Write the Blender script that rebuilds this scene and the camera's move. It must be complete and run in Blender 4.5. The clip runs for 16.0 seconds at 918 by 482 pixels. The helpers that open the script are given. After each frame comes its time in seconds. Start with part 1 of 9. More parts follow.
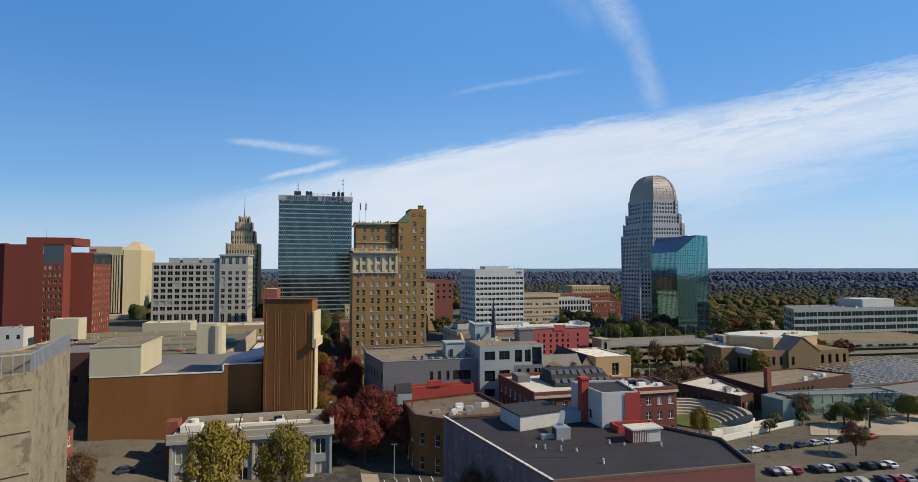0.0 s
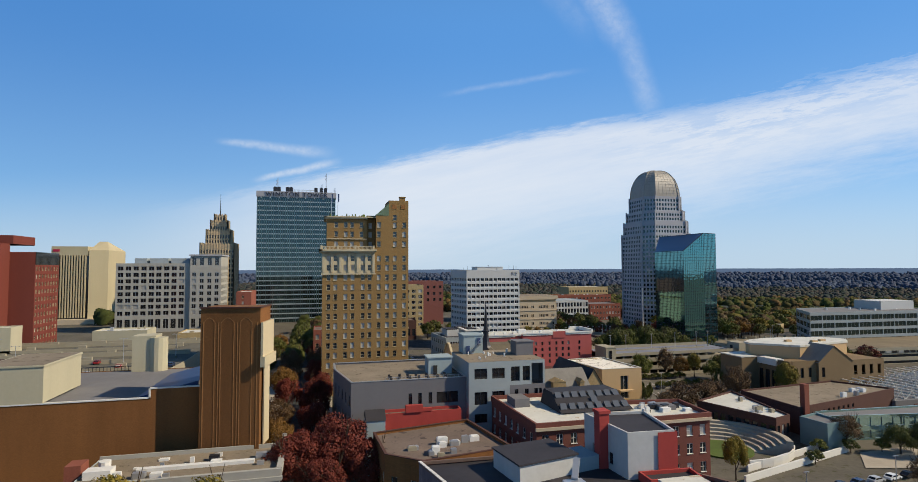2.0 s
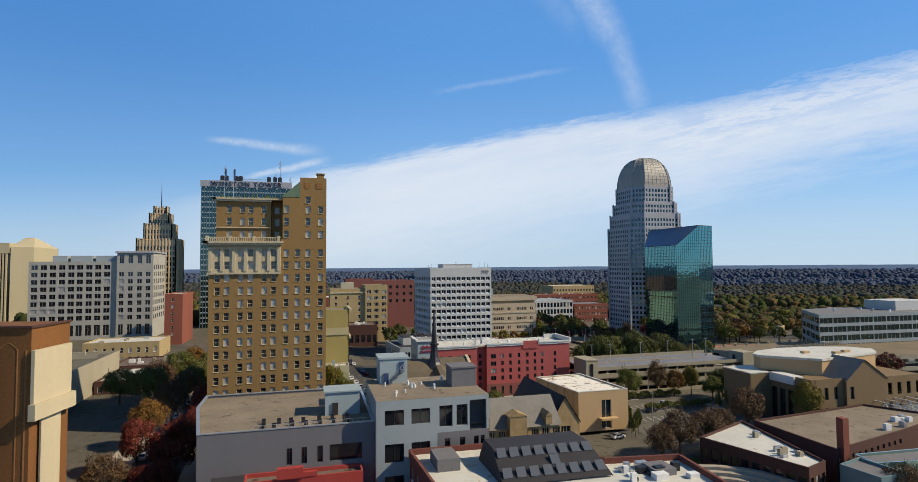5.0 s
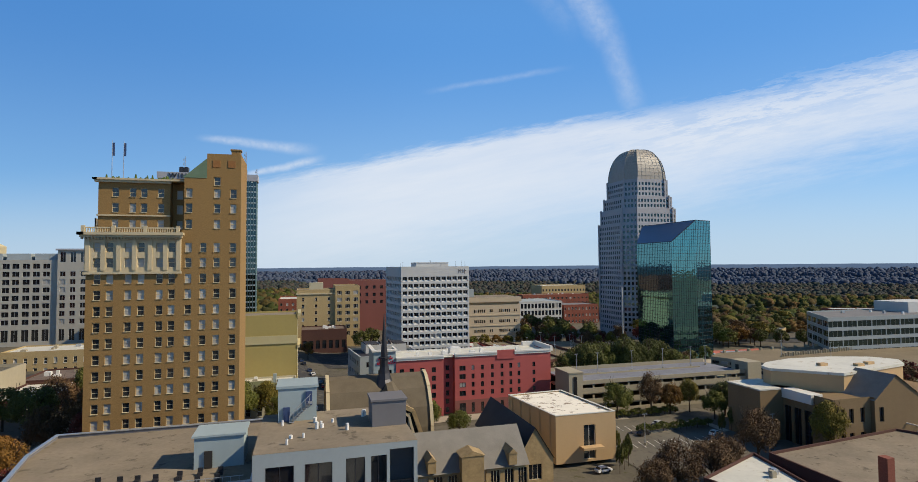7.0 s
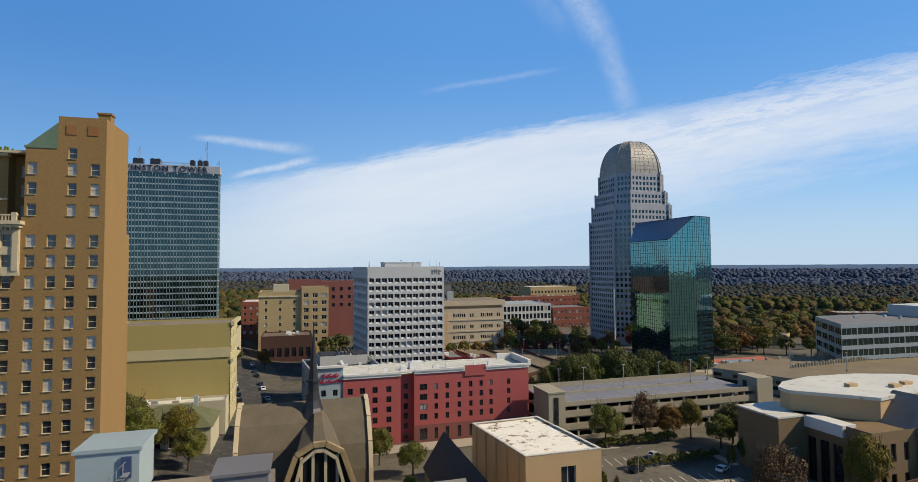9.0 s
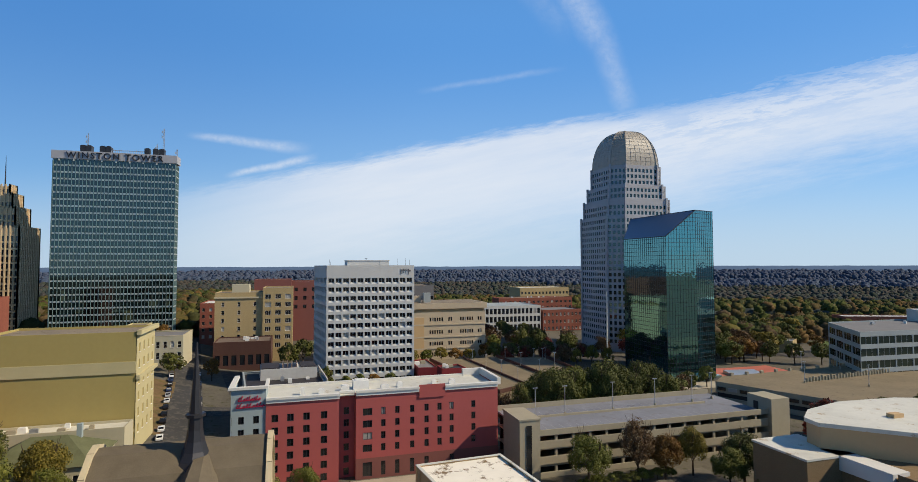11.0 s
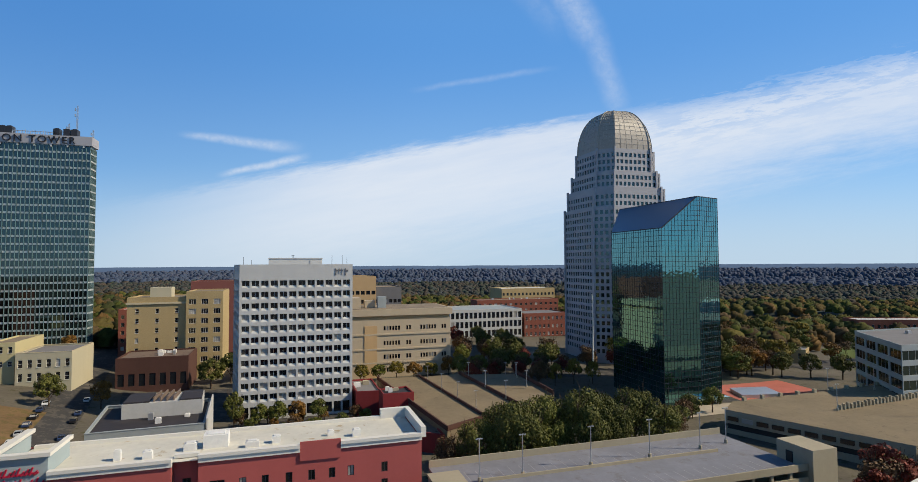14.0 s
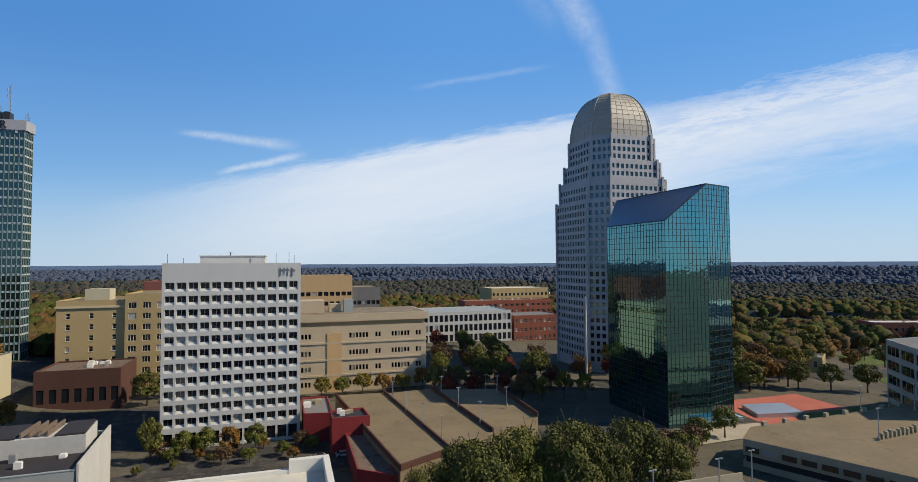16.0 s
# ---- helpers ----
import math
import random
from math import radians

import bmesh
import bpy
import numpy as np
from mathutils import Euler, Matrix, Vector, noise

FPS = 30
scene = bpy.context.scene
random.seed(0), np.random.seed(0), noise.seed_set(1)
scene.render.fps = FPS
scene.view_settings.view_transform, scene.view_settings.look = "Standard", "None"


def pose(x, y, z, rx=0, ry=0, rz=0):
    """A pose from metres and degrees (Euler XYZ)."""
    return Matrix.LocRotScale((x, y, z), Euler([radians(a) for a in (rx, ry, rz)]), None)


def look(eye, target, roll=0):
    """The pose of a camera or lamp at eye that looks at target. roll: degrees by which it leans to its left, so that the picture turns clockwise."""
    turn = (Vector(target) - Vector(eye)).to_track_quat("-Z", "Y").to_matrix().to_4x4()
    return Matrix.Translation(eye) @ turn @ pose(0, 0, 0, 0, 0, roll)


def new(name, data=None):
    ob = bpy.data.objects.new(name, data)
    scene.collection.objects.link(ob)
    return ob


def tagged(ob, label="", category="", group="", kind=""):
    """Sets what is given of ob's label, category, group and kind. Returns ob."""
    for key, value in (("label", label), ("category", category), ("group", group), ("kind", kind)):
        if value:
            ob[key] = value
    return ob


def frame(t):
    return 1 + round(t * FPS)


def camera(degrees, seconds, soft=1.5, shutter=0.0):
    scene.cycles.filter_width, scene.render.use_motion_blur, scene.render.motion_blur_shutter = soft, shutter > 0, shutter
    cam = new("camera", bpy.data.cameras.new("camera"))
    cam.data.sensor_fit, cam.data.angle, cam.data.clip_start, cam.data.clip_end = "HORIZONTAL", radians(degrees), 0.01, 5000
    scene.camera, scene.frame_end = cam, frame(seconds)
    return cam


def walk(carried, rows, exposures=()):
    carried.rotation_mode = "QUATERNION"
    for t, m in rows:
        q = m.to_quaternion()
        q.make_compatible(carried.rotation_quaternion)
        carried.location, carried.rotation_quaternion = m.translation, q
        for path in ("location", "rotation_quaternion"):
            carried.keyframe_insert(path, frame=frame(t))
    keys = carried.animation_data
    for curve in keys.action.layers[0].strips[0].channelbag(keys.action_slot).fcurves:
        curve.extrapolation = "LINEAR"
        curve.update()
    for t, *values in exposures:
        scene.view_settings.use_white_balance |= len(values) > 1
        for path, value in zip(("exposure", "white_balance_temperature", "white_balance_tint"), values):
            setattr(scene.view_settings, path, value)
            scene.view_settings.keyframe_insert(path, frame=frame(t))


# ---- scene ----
cam = camera(80.1, 16.0, soft=0.5)
PATH = [
    (0, (-0.03, 0.01, 63.69), (23.17, 97.16, 68.57), -0.09),
    (0.5, (2.06, 7.15, 63.72), (25.56, 104.23, 68.50), -0.09),
    (1, (4.23, 14.55, 63.67), (27.98, 111.57, 68.49), 0.00),
    (1.5, (6.44, 21.69, 63.60), (30.48, 118.64, 68.52), -0.10),
    (2, (9.34, 28.82, 63.52), (33.69, 125.68, 68.55), -0.21),
    (2.5, (12.91, 35.55, 63.43), (37.61, 132.32, 68.45), -0.22),
    (3, (17.23, 42.53, 63.42), (42.21, 139.23, 68.29), -0.42),
    (3.5, (21.84, 49.26, 63.37), (47.14, 145.90, 68.04), -0.43),
    (4, (26.79, 56.08, 63.35), (52.38, 152.64, 67.87), -0.43),
    (4.2, (28.73, 58.73, 63.37), (54.46, 155.25, 68.09), -0.44),
    (6.3, (48.07, 85.75, 62.75), (74.66, 182.05, 67.21), -0.45),
    (6.5, (49.92, 88.38, 62.78), (76.68, 184.63, 67.23), -0.46),
    (7, (54.48, 94.98, 62.74), (81.52, 191.15, 67.25), -0.46),
    (7.5, (58.96, 101.41, 62.72), (86.20, 197.52, 67.27), -0.47),
    (8, (63.55, 108.04, 62.69), (91.05, 204.08, 67.20), -0.37),
    (8.5, (67.89, 114.43, 62.64), (95.54, 210.42, 67.20), -0.37),
    (9, (72.50, 120.98, 62.62), (100.44, 216.88, 67.17), -0.38),
    (9.2, (74.38, 123.57, 62.65), (102.26, 219.51, 67.00), -0.28),
    (11.3, (94.25, 150.30, 62.18), (122.80, 246.03, 66.73), -0.19),
    (11.5, (96.21, 152.92, 62.20), (124.94, 248.59, 66.79), -0.29),
    (12, (101.16, 159.56, 62.12), (130.11, 255.17, 66.66), -0.30),
    (12.5, (105.83, 165.95, 62.01), (134.97, 261.50, 66.60), -0.20),
    (13, (110.48, 172.53, 61.94), (139.77, 268.04, 66.43), -0.31),
    (13.5, (114.92, 178.93, 61.94), (144.41, 274.39, 66.32), -0.31),
    (14, (119.49, 185.43, 61.96), (149.07, 280.86, 66.30), -0.31),
    (14.5, (123.88, 191.67, 61.99), (153.57, 287.07, 66.17), -0.31),
    (15, (128.35, 198.08, 62.00), (158.09, 293.47, 66.13), -0.31),
    (15.5, (132.66, 204.35, 62.05), (162.50, 299.70, 66.13), -0.32),
    (16, (137.13, 211.00, 62.12), (167.03, 306.34, 66.10), -0.32),
]
walk(cam, [(t, look(eye, target, roll)) for t, eye, target, roll in PATH])

# ---- world, sun and exposure ----
SUN_DIR = Vector((0.925, -0.38, 0.0)).normalized()
SUN_ELEV = radians(38)
sun_data = bpy.data.lights.new("sun", "SUN")
sun_data.energy, sun_data.angle, sun_data.color = 5.0, radians(0.55), (1.0, 0.86, 0.65)
sun = new("sun", sun_data)
sun_vec = Vector((SUN_DIR.x * math.cos(SUN_ELEV), SUN_DIR.y * math.cos(SUN_ELEV), math.sin(SUN_ELEV)))
sun.matrix_world = look(sun_vec * 300, (0, 0, 0))
scene.view_settings.exposure = 0.0


class Nodes:
    """Small shorthand for shader maths."""

    def __init__(self, tree):
        self.t = tree

    def add(self, kind, **inputs):
        n = self.t.nodes.new(kind)
        for k, v in inputs.items():
            self.put(n.inputs[k], v)
        return n

    def put(self, socket, v):
        if isinstance(v, bpy.types.NodeSocket):
            self.t.links.new(v, socket)
        else:
            socket.default_value = v

    def m(self, op, a, b=0.0, c=0.0, clamp=False):
        n = self.t.nodes.new("ShaderNodeMath")
        n.operation, n.use_clamp = op, clamp
        for i, v in enumerate((a, b, c)):
            self.put(n.inputs[i], v)
        return n.outputs[0]

    def step(self, x, lo, hi):
        n = self.t.nodes.new("ShaderNodeMapRange")
        n.interpolation_type = "SMOOTHSTEP"
        self.put(n.inputs[0], x)
        self.put(n.inputs[1], lo)
        self.put(n.inputs[2], hi)
        return n.outputs[0]

    def mix(self, f, a, b, blend="MIX"):
        n = self.t.nodes.new("ShaderNodeMix")
        n.data_type, n.blend_type = "RGBA", blend
        self.put(n.inputs[0], f)
        self.put(n.inputs[6], a)
        self.put(n.inputs[7], b)
        return n.outputs[2]

    def noise(self, vec, scale, detail=3.0, rough=0.55):
        n = self.t.nodes.new("ShaderNodeTexNoise")
        self.put(n.inputs["Vector"], vec)
        n.inputs["Scale"].default_value = scale
        n.inputs["Detail"].default_value = detail
        n.inputs["Roughness"].default_value = rough
        return n.outputs["Fac"]


def build_world():
    """Clear autumn sky with a broad sheet of thin high cloud and a few vapour trails."""
    world = bpy.data.worlds.new("sky")
    scene.world = world
    world.use_nodes = True
    t = world.node_tree
    t.nodes.clear()
    k = Nodes(t)
    sky = t.nodes.new("ShaderNodeTexSky")
    sky.sky_type, sky.sun_disc = "NISHITA", False
    sky.sun_elevation = SUN_ELEV
    sky.sun_rotation = math.atan2(SUN_DIR.x, SUN_DIR.y)
    sky.air_density, sky.dust_density, sky.ozone_density, sky.altitude = 1.0, 0.1, 4.5, 300
    tc = t.nodes.new("ShaderNodeTexCoord").outputs["Generated"]
    h = radians(16.05)
    def dot(v):
        n = t.nodes.new("ShaderNodeVectorMath")
        n.operation = "DOT_PRODUCT"
        t.links.new(tc, n.inputs[0])
        n.inputs[1].default_value = v
        return n.outputs["Value"]
    f = dot((math.sin(h), math.cos(h), 0))
    fs = k.m("MAXIMUM", f, 0.15)
    u = k.m("DIVIDE", dot((math.cos(h), -math.sin(h), 0)), fs)
    v = k.m("DIVIDE", dot((0, 0, 1)), fs)
    # streaked coordinates along the cloud sheet
    along = k.m("ADD", k.m("MULTIPLY", u, 0.98), k.m("MULTIPLY", v, 0.19))
    across = k.m("SUBTRACT", v, k.m("MULTIPLY", u, 0.19))
    comb = k.add("ShaderNodeCombineXYZ", X=k.m("MULTIPLY", along, 3.0), Y=k.m("MULTIPLY", across, 22.0), Z=0.0).outputs[0]
    comb2 = k.add("ShaderNodeCombineXYZ", X=k.m("MULTIPLY", along, 10.0), Y=k.m("MULTIPLY", across, 60.0), Z=3.0).outputs[0]
    soft = k.noise(comb, 1.0, 5.0, 0.6)
    fine = k.noise(comb2, 1.0, 5.0, 0.7)
    edge = k.m("ADD", k.m("ADD", k.m("MULTIPLY", u, 0.185), k.m("ADD", 0.240, k.m("MULTIPLY", k.step(u, 0.35, 0.85), 0.03))), k.m("MULTIPLY", k.m("SUBTRACT", fine, 0.5), k.m("ADD", 0.05, k.m("MULTIPLY", k.step(u, 0.0, 0.8), 0.05))))
    e = k.m("SUBTRACT", edge, v)
    width = k.m("ADD", 0.032, k.m("MULTIPLY", k.step(u, 0.1, 0.8), 0.055))
    top = k.step(e, 0.0, width)
    low = k.m("SUBTRACT", 1.0, k.step(k.m("ADD", e, k.m("MULTIPLY", k.m("SUBTRACT", soft, 0.5), 0.10)), 0.10, 0.26))
    left = k.step(u, -0.72, -0.12)
    body = k.m("MULTIPLY", k.m("MULTIPLY", top, low), left)
    body = k.m("MULTIPLY", body, k.m("ADD", 0.62, k.m("MULTIPLY", soft, 0.55)), clamp=True)
    # ribbed wisps in the upper right of the sheet
    rib = k.m("MULTIPLY", k.m("MULTIPLY", k.step(fine, 0.44, 0.60), k.step(u, 0.1, 0.6)), k.m("SUBTRACT", 1.0, k.step(e, 0.05, 0.15)))
    body = k.m("SUBTRACT", body, k.m("MULTIPLY", rib, 0.5), clamp=True)
    plain = k.add("ShaderNodeCombineXYZ", X=u, Y=v, Z=0.0).outputs[0]
    uw = k.m("ADD", u, k.m("MULTIPLY", k.m("SUBTRACT", k.noise(plain, 9.0, 4.0, 0.6), 0.5), 0.022))
    vw = k.m("ADD", v, k.m("MULTIPLY", k.m("SUBTRACT", k.noise(plain, 13.0, 4.0, 0.6), 0.5), 0.012))
    streak = k.noise(plain, 60.0, 4.0, 0.7)

    def trail(u0, v0, u1, v1, w0, w1, amount):
        L = math.hypot(u1 - u0, v1 - v0)
        dx, dy = (u1 - u0) / L, (v1 - v0) / L
        du, dv = k.m("SUBTRACT", uw, u0), k.m("SUBTRACT", vw, v0)
        s = k.m("DIVIDE", k.m("ADD", k.m("MULTIPLY", du, dx), k.m("MULTIPLY", dv, dy)), L)
        d = k.m("ABSOLUTE", k.m("SUBTRACT", k.m("MULTIPLY", dv, dx), k.m("MULTIPLY", du, dy)))
        w = k.m("ADD", w0, k.m("MULTIPLY", s, w1 - w0))
        a = k.m("SUBTRACT", 1.0, k.step(d, 0.0, w))
        ends = k.m("MULTIPLY", k.step(s, 0.0, 0.25), k.m("SUBTRACT", 1.0, k.step(s, 0.7, 1.0)))
        out = k.m("MULTIPLY", k.m("MULTIPLY", a, ends), amount)
        return k.m("MULTIPLY", out, k.m("ADD", 0.1, k.m("MULTIPLY", streak, 1.6)), clamp=True)
    trails = [trail(-0.50, 0.243, -0.25, 0.212, 0.008, 0.018, 0.42), trail(-0.43, 0.163, -0.24, 0.203, 0.008, 0.012, 0.60),
              trail(-0.08, 0.320, 0.22, 0.370, 0.008, 0.009, 0.16), trail(0.17, 0.62, 0.292, 0.38, 0.060, 0.040, 0.34), trail(0.262, 0.46, 0.330, 0.26, 0.040, 0.030, 0.26), trail(0.06, 0.60, 0.24, 0.42, 0.030, 0.050, 0.10)]
    cloud = body
    for a in trails:
        cloud = k.m("MAXIMUM", cloud, a)
    cloud = k.m("MULTIPLY", cloud, k.step(f, 0.25, 0.45))
    skyc = k.mix(1.0, sky.outputs[0], (*SKY_TINT, 1), "MULTIPLY")
    # an even clear blue, paler towards the horizon
    clear = k.mix(k.step(dot((0, 0, 1)), -0.05, 0.40), (*CLEAR_LOW, 1), (*CLEAR_HIGH, 1))
    clear = k.mix(k.step(dot((0, 0, 1)), 0.40, 0.82), clear, (*CLEAR_ZENITH, 1))
    # deeper away from the sun
    clear = k.mix(k.step(dot(tuple(-SUN_DIR)), 0.05, 0.85), clear, (0.62, 0.72, 0.80, 1), "MULTIPLY")
    skyc = k.mix(0.8, skyc, clear)
    haze = k.m("MULTIPLY", k.m("SUBTRACT", 1.0, k.step(k.m("ABSOLUTE", v), 0.0, 0.20)), 0.62)
    skyc = k.mix(haze, skyc, (*HAZE_COL, 1))
    col = k.mix(k.m("MULTIPLY", cloud, 0.86), skyc, (*CLOUD_COL, 1))
    bg = k.add("ShaderNodeBackground", Color=col, Strength=SKY_STRENGTH)
    out = t.nodes.new("ShaderNodeOutputWorld")
    t.links.new(bg.outputs[0], out.inputs[0])


SKY_STRENGTH = 0.10
SKY_TINT = (0.80, 1.18, 1.48)
HAZE_COL = (5.6, 6.5, 7.6)
CLOUD_COL = (8.0, 8.4, 9.0)
CLEAR_LOW = (4.1, 6.5, 8.8)
CLEAR_HIGH = (1.15, 3.45, 7.7)
CLEAR_ZENITH = (0.22, 0.50, 1.1)
build_world()


# ---- materials ----
def paint(name, color, rough=0.85, vary=0.18, grain=2.2, stain=0.12, bump=0.0, spec=0.3, streak=False, metal=0.0, rand=0.0, blotch=None, cover=0.53):
    """A weathered opaque surface: base colour with grain and larger stains, both in metres."""
    m = bpy.data.materials.new(name)
    m.use_nodes = True
    t = m.node_tree
    k = Nodes(t)
    b = t.nodes["Principled BSDF"]
    geo = t.nodes.new("ShaderNodeNewGeometry").outputs["Position"]
    vec = geo
    if streak:
        mp = t.nodes.new("ShaderNodeMapping")
        mp.inputs["Scale"].default_value = (1, 1, 0.12)
        t.links.new(geo, mp.inputs["Vector"])
        vec = mp.outputs[0]
    fine = k.noise(geo, grain, 4.0, 0.65)
    wide = k.noise(vec, stain, 4.0, 0.6)
    amount = k.m("ADD", k.m("MULTIPLY", k.m("SUBTRACT", fine, 0.5), vary * 1.3), k.m("MULTIPLY", k.m("SUBTRACT", wide, 0.5), vary * 2.4))
    if rand:
        info = t.nodes.new("ShaderNodeObjectInfo")
        amount = k.m("ADD", amount, k.m("MULTIPLY", k.m("SUBTRACT", info.outputs["Random"], 0.5), rand))
    gain = k.m("ADD", 1.0, amount)
    gc = t.nodes.new("ShaderNodeCombineColor")
    for i in range(3):
        t.links.new(gain, gc.inputs[i])
    base = (*color, 1)
    if blotch:
        patch = k.noise(geo, 0.33, 6.0, 0.72)
        base = k.mix(k.step(patch, cover, cover + 0.09), base, (*blotch, 1))
    t.links.new(k.mix(1.0, base, gc.outputs[0], "MULTIPLY"), b.inputs["Base Color"])
    b.inputs["Roughness"].default_value = rough
    b.inputs["Metallic"].default_value = metal
    b.inputs["Specular IOR Level"].default_value = spec
    if bump:
        bn = t.nodes.new("ShaderNodeBump")
        bn.inputs["Strength"].default_value = bump
        bn.inputs["Distance"].default_value = 0.08
        t.links.new(fine, bn.inputs["Height"])
        t.links.new(bn.outputs[0], b.inputs["Normal"])
    return m


def brick(name, color, mortar, vary=0.2):
    """Brickwork: courses 75 mm high with mortar joints, and weathering over metres."""
    m = paint(name, color, 0.9, vary, 3.0, 0.10, streak=True)
    t = m.node_tree
    k = Nodes(t)
    b = t.nodes["Principled BSDF"]
    old = b.inputs["Base Color"].links[0].from_socket
    geo = t.nodes.new("ShaderNodeNewGeometry").outputs["Position"]
    sep = t.nodes.new("ShaderNodeSeparateXYZ")
    t.links.new(geo, sep.inputs[0])
    uv = k.add("ShaderNodeCombineXYZ", X=k.m("ADD", sep.outputs[0], sep.outputs[1]), Y=sep.outputs[2], Z=0.0).outputs[0]
    tex = t.nodes.new("ShaderNodeTexBrick")
    t.links.new(uv, tex.inputs["Vector"])
    tex.inputs["Scale"].default_value = 1.0
    tex.inputs["Brick Width"].default_value, tex.inputs["Row Height"].default_value = 0.215, 0.075
    tex.inputs["Mortar Size"].default_value = 0.006
    tex.inputs["Color1"].default_value = (1, 1, 1, 1)
    tex.inputs["Color2"].default_value = (0.78, 0.76, 0.74, 1)
    tex.inputs["Mortar"].default_value = (*mortar, 1)
    t.links.new(k.mix(1.0, old, tex.outputs["Color"], "MULTIPLY"), b.inputs["Base Color"])
    return m


def glass(name, tint, rough=0.03, metal=0.75, blind=0.0, spread=0.0, wave=0.0):
    """Window glass as seen from outside: a dark room behind a mirror-like pane, some with pale blinds drawn."""
    m = bpy.data.materials.new(name)
    m.use_nodes = True
    t = m.node_tree
    k = Nodes(t)
    b = t.nodes["Principled BSDF"]
    b.inputs["Base Color"].default_value = (*tint, 1)
    b.inputs["Roughness"].default_value = rough
    b.inputs["Metallic"].default_value = metal
    b.inputs["Specular IOR Level"].default_value = 0.8
    if blind:
        r = t.nodes.new("ShaderNodeObjectInfo").outputs["Random"]
        down = k.m("LESS_THAN", r, blind)
        tone = k.m("ADD", 0.30, k.m("MULTIPLY", r, spread))
        cc = t.nodes.new("ShaderNodeCombineColor")
        for i, g in enumerate((1.0, 0.95, 0.84)):
            t.links.new(k.m("MULTIPLY", tone, g), cc.inputs[i])
        t.links.new(k.mix(down, (*tint, 1), cc.outputs[0]), b.inputs["Base Color"])
        t.links.new(k.m("MULTIPLY", k.m("SUBTRACT", 1.0, down), metal), b.inputs["Metallic"])
        t.links.new(k.m("ADD", rough, k.m("MULTIPLY", down, 0.35)), b.inputs["Roughness"])
    if wave:
        geo = t.nodes.new("ShaderNodeNewGeometry").outputs["Position"]
        bn = t.nodes.new("ShaderNodeBump")
        bn.inputs["Strength"].default_value = wave
        bn.inputs["Distance"].default_value = 0.25
        t.links.new(k.noise(geo, 0.45, 2.0), bn.inputs["Height"])
        t.links.new(bn.outputs[0], b.inputs["Normal"])
    return m


def foliage(name, dark, light):
    m = bpy.data.materials.new(name)
    m.use_nodes = True
    t = m.node_tree
    k = Nodes(t)
    b = t.nodes["Principled BSDF"]
    g = t.nodes.new("ShaderNodeNewGeometry")
    o = t.nodes.new("ShaderNodeObjectInfo").outputs["Random"]
    f = k.m("ADD", k.m("MULTIPLY", g.outputs["Random Per Island"], 0.6), k.m("MULTIPLY", o, 0.4), clamp=True)
    t.links.new(k.mix(f, (*dark, 1), (*light, 1)), b.inputs["Base Color"])
    b.inputs["Roughness"].default_value = 0.7
    b.inputs["Specular IOR Level"].default_value = 0.25
    return m


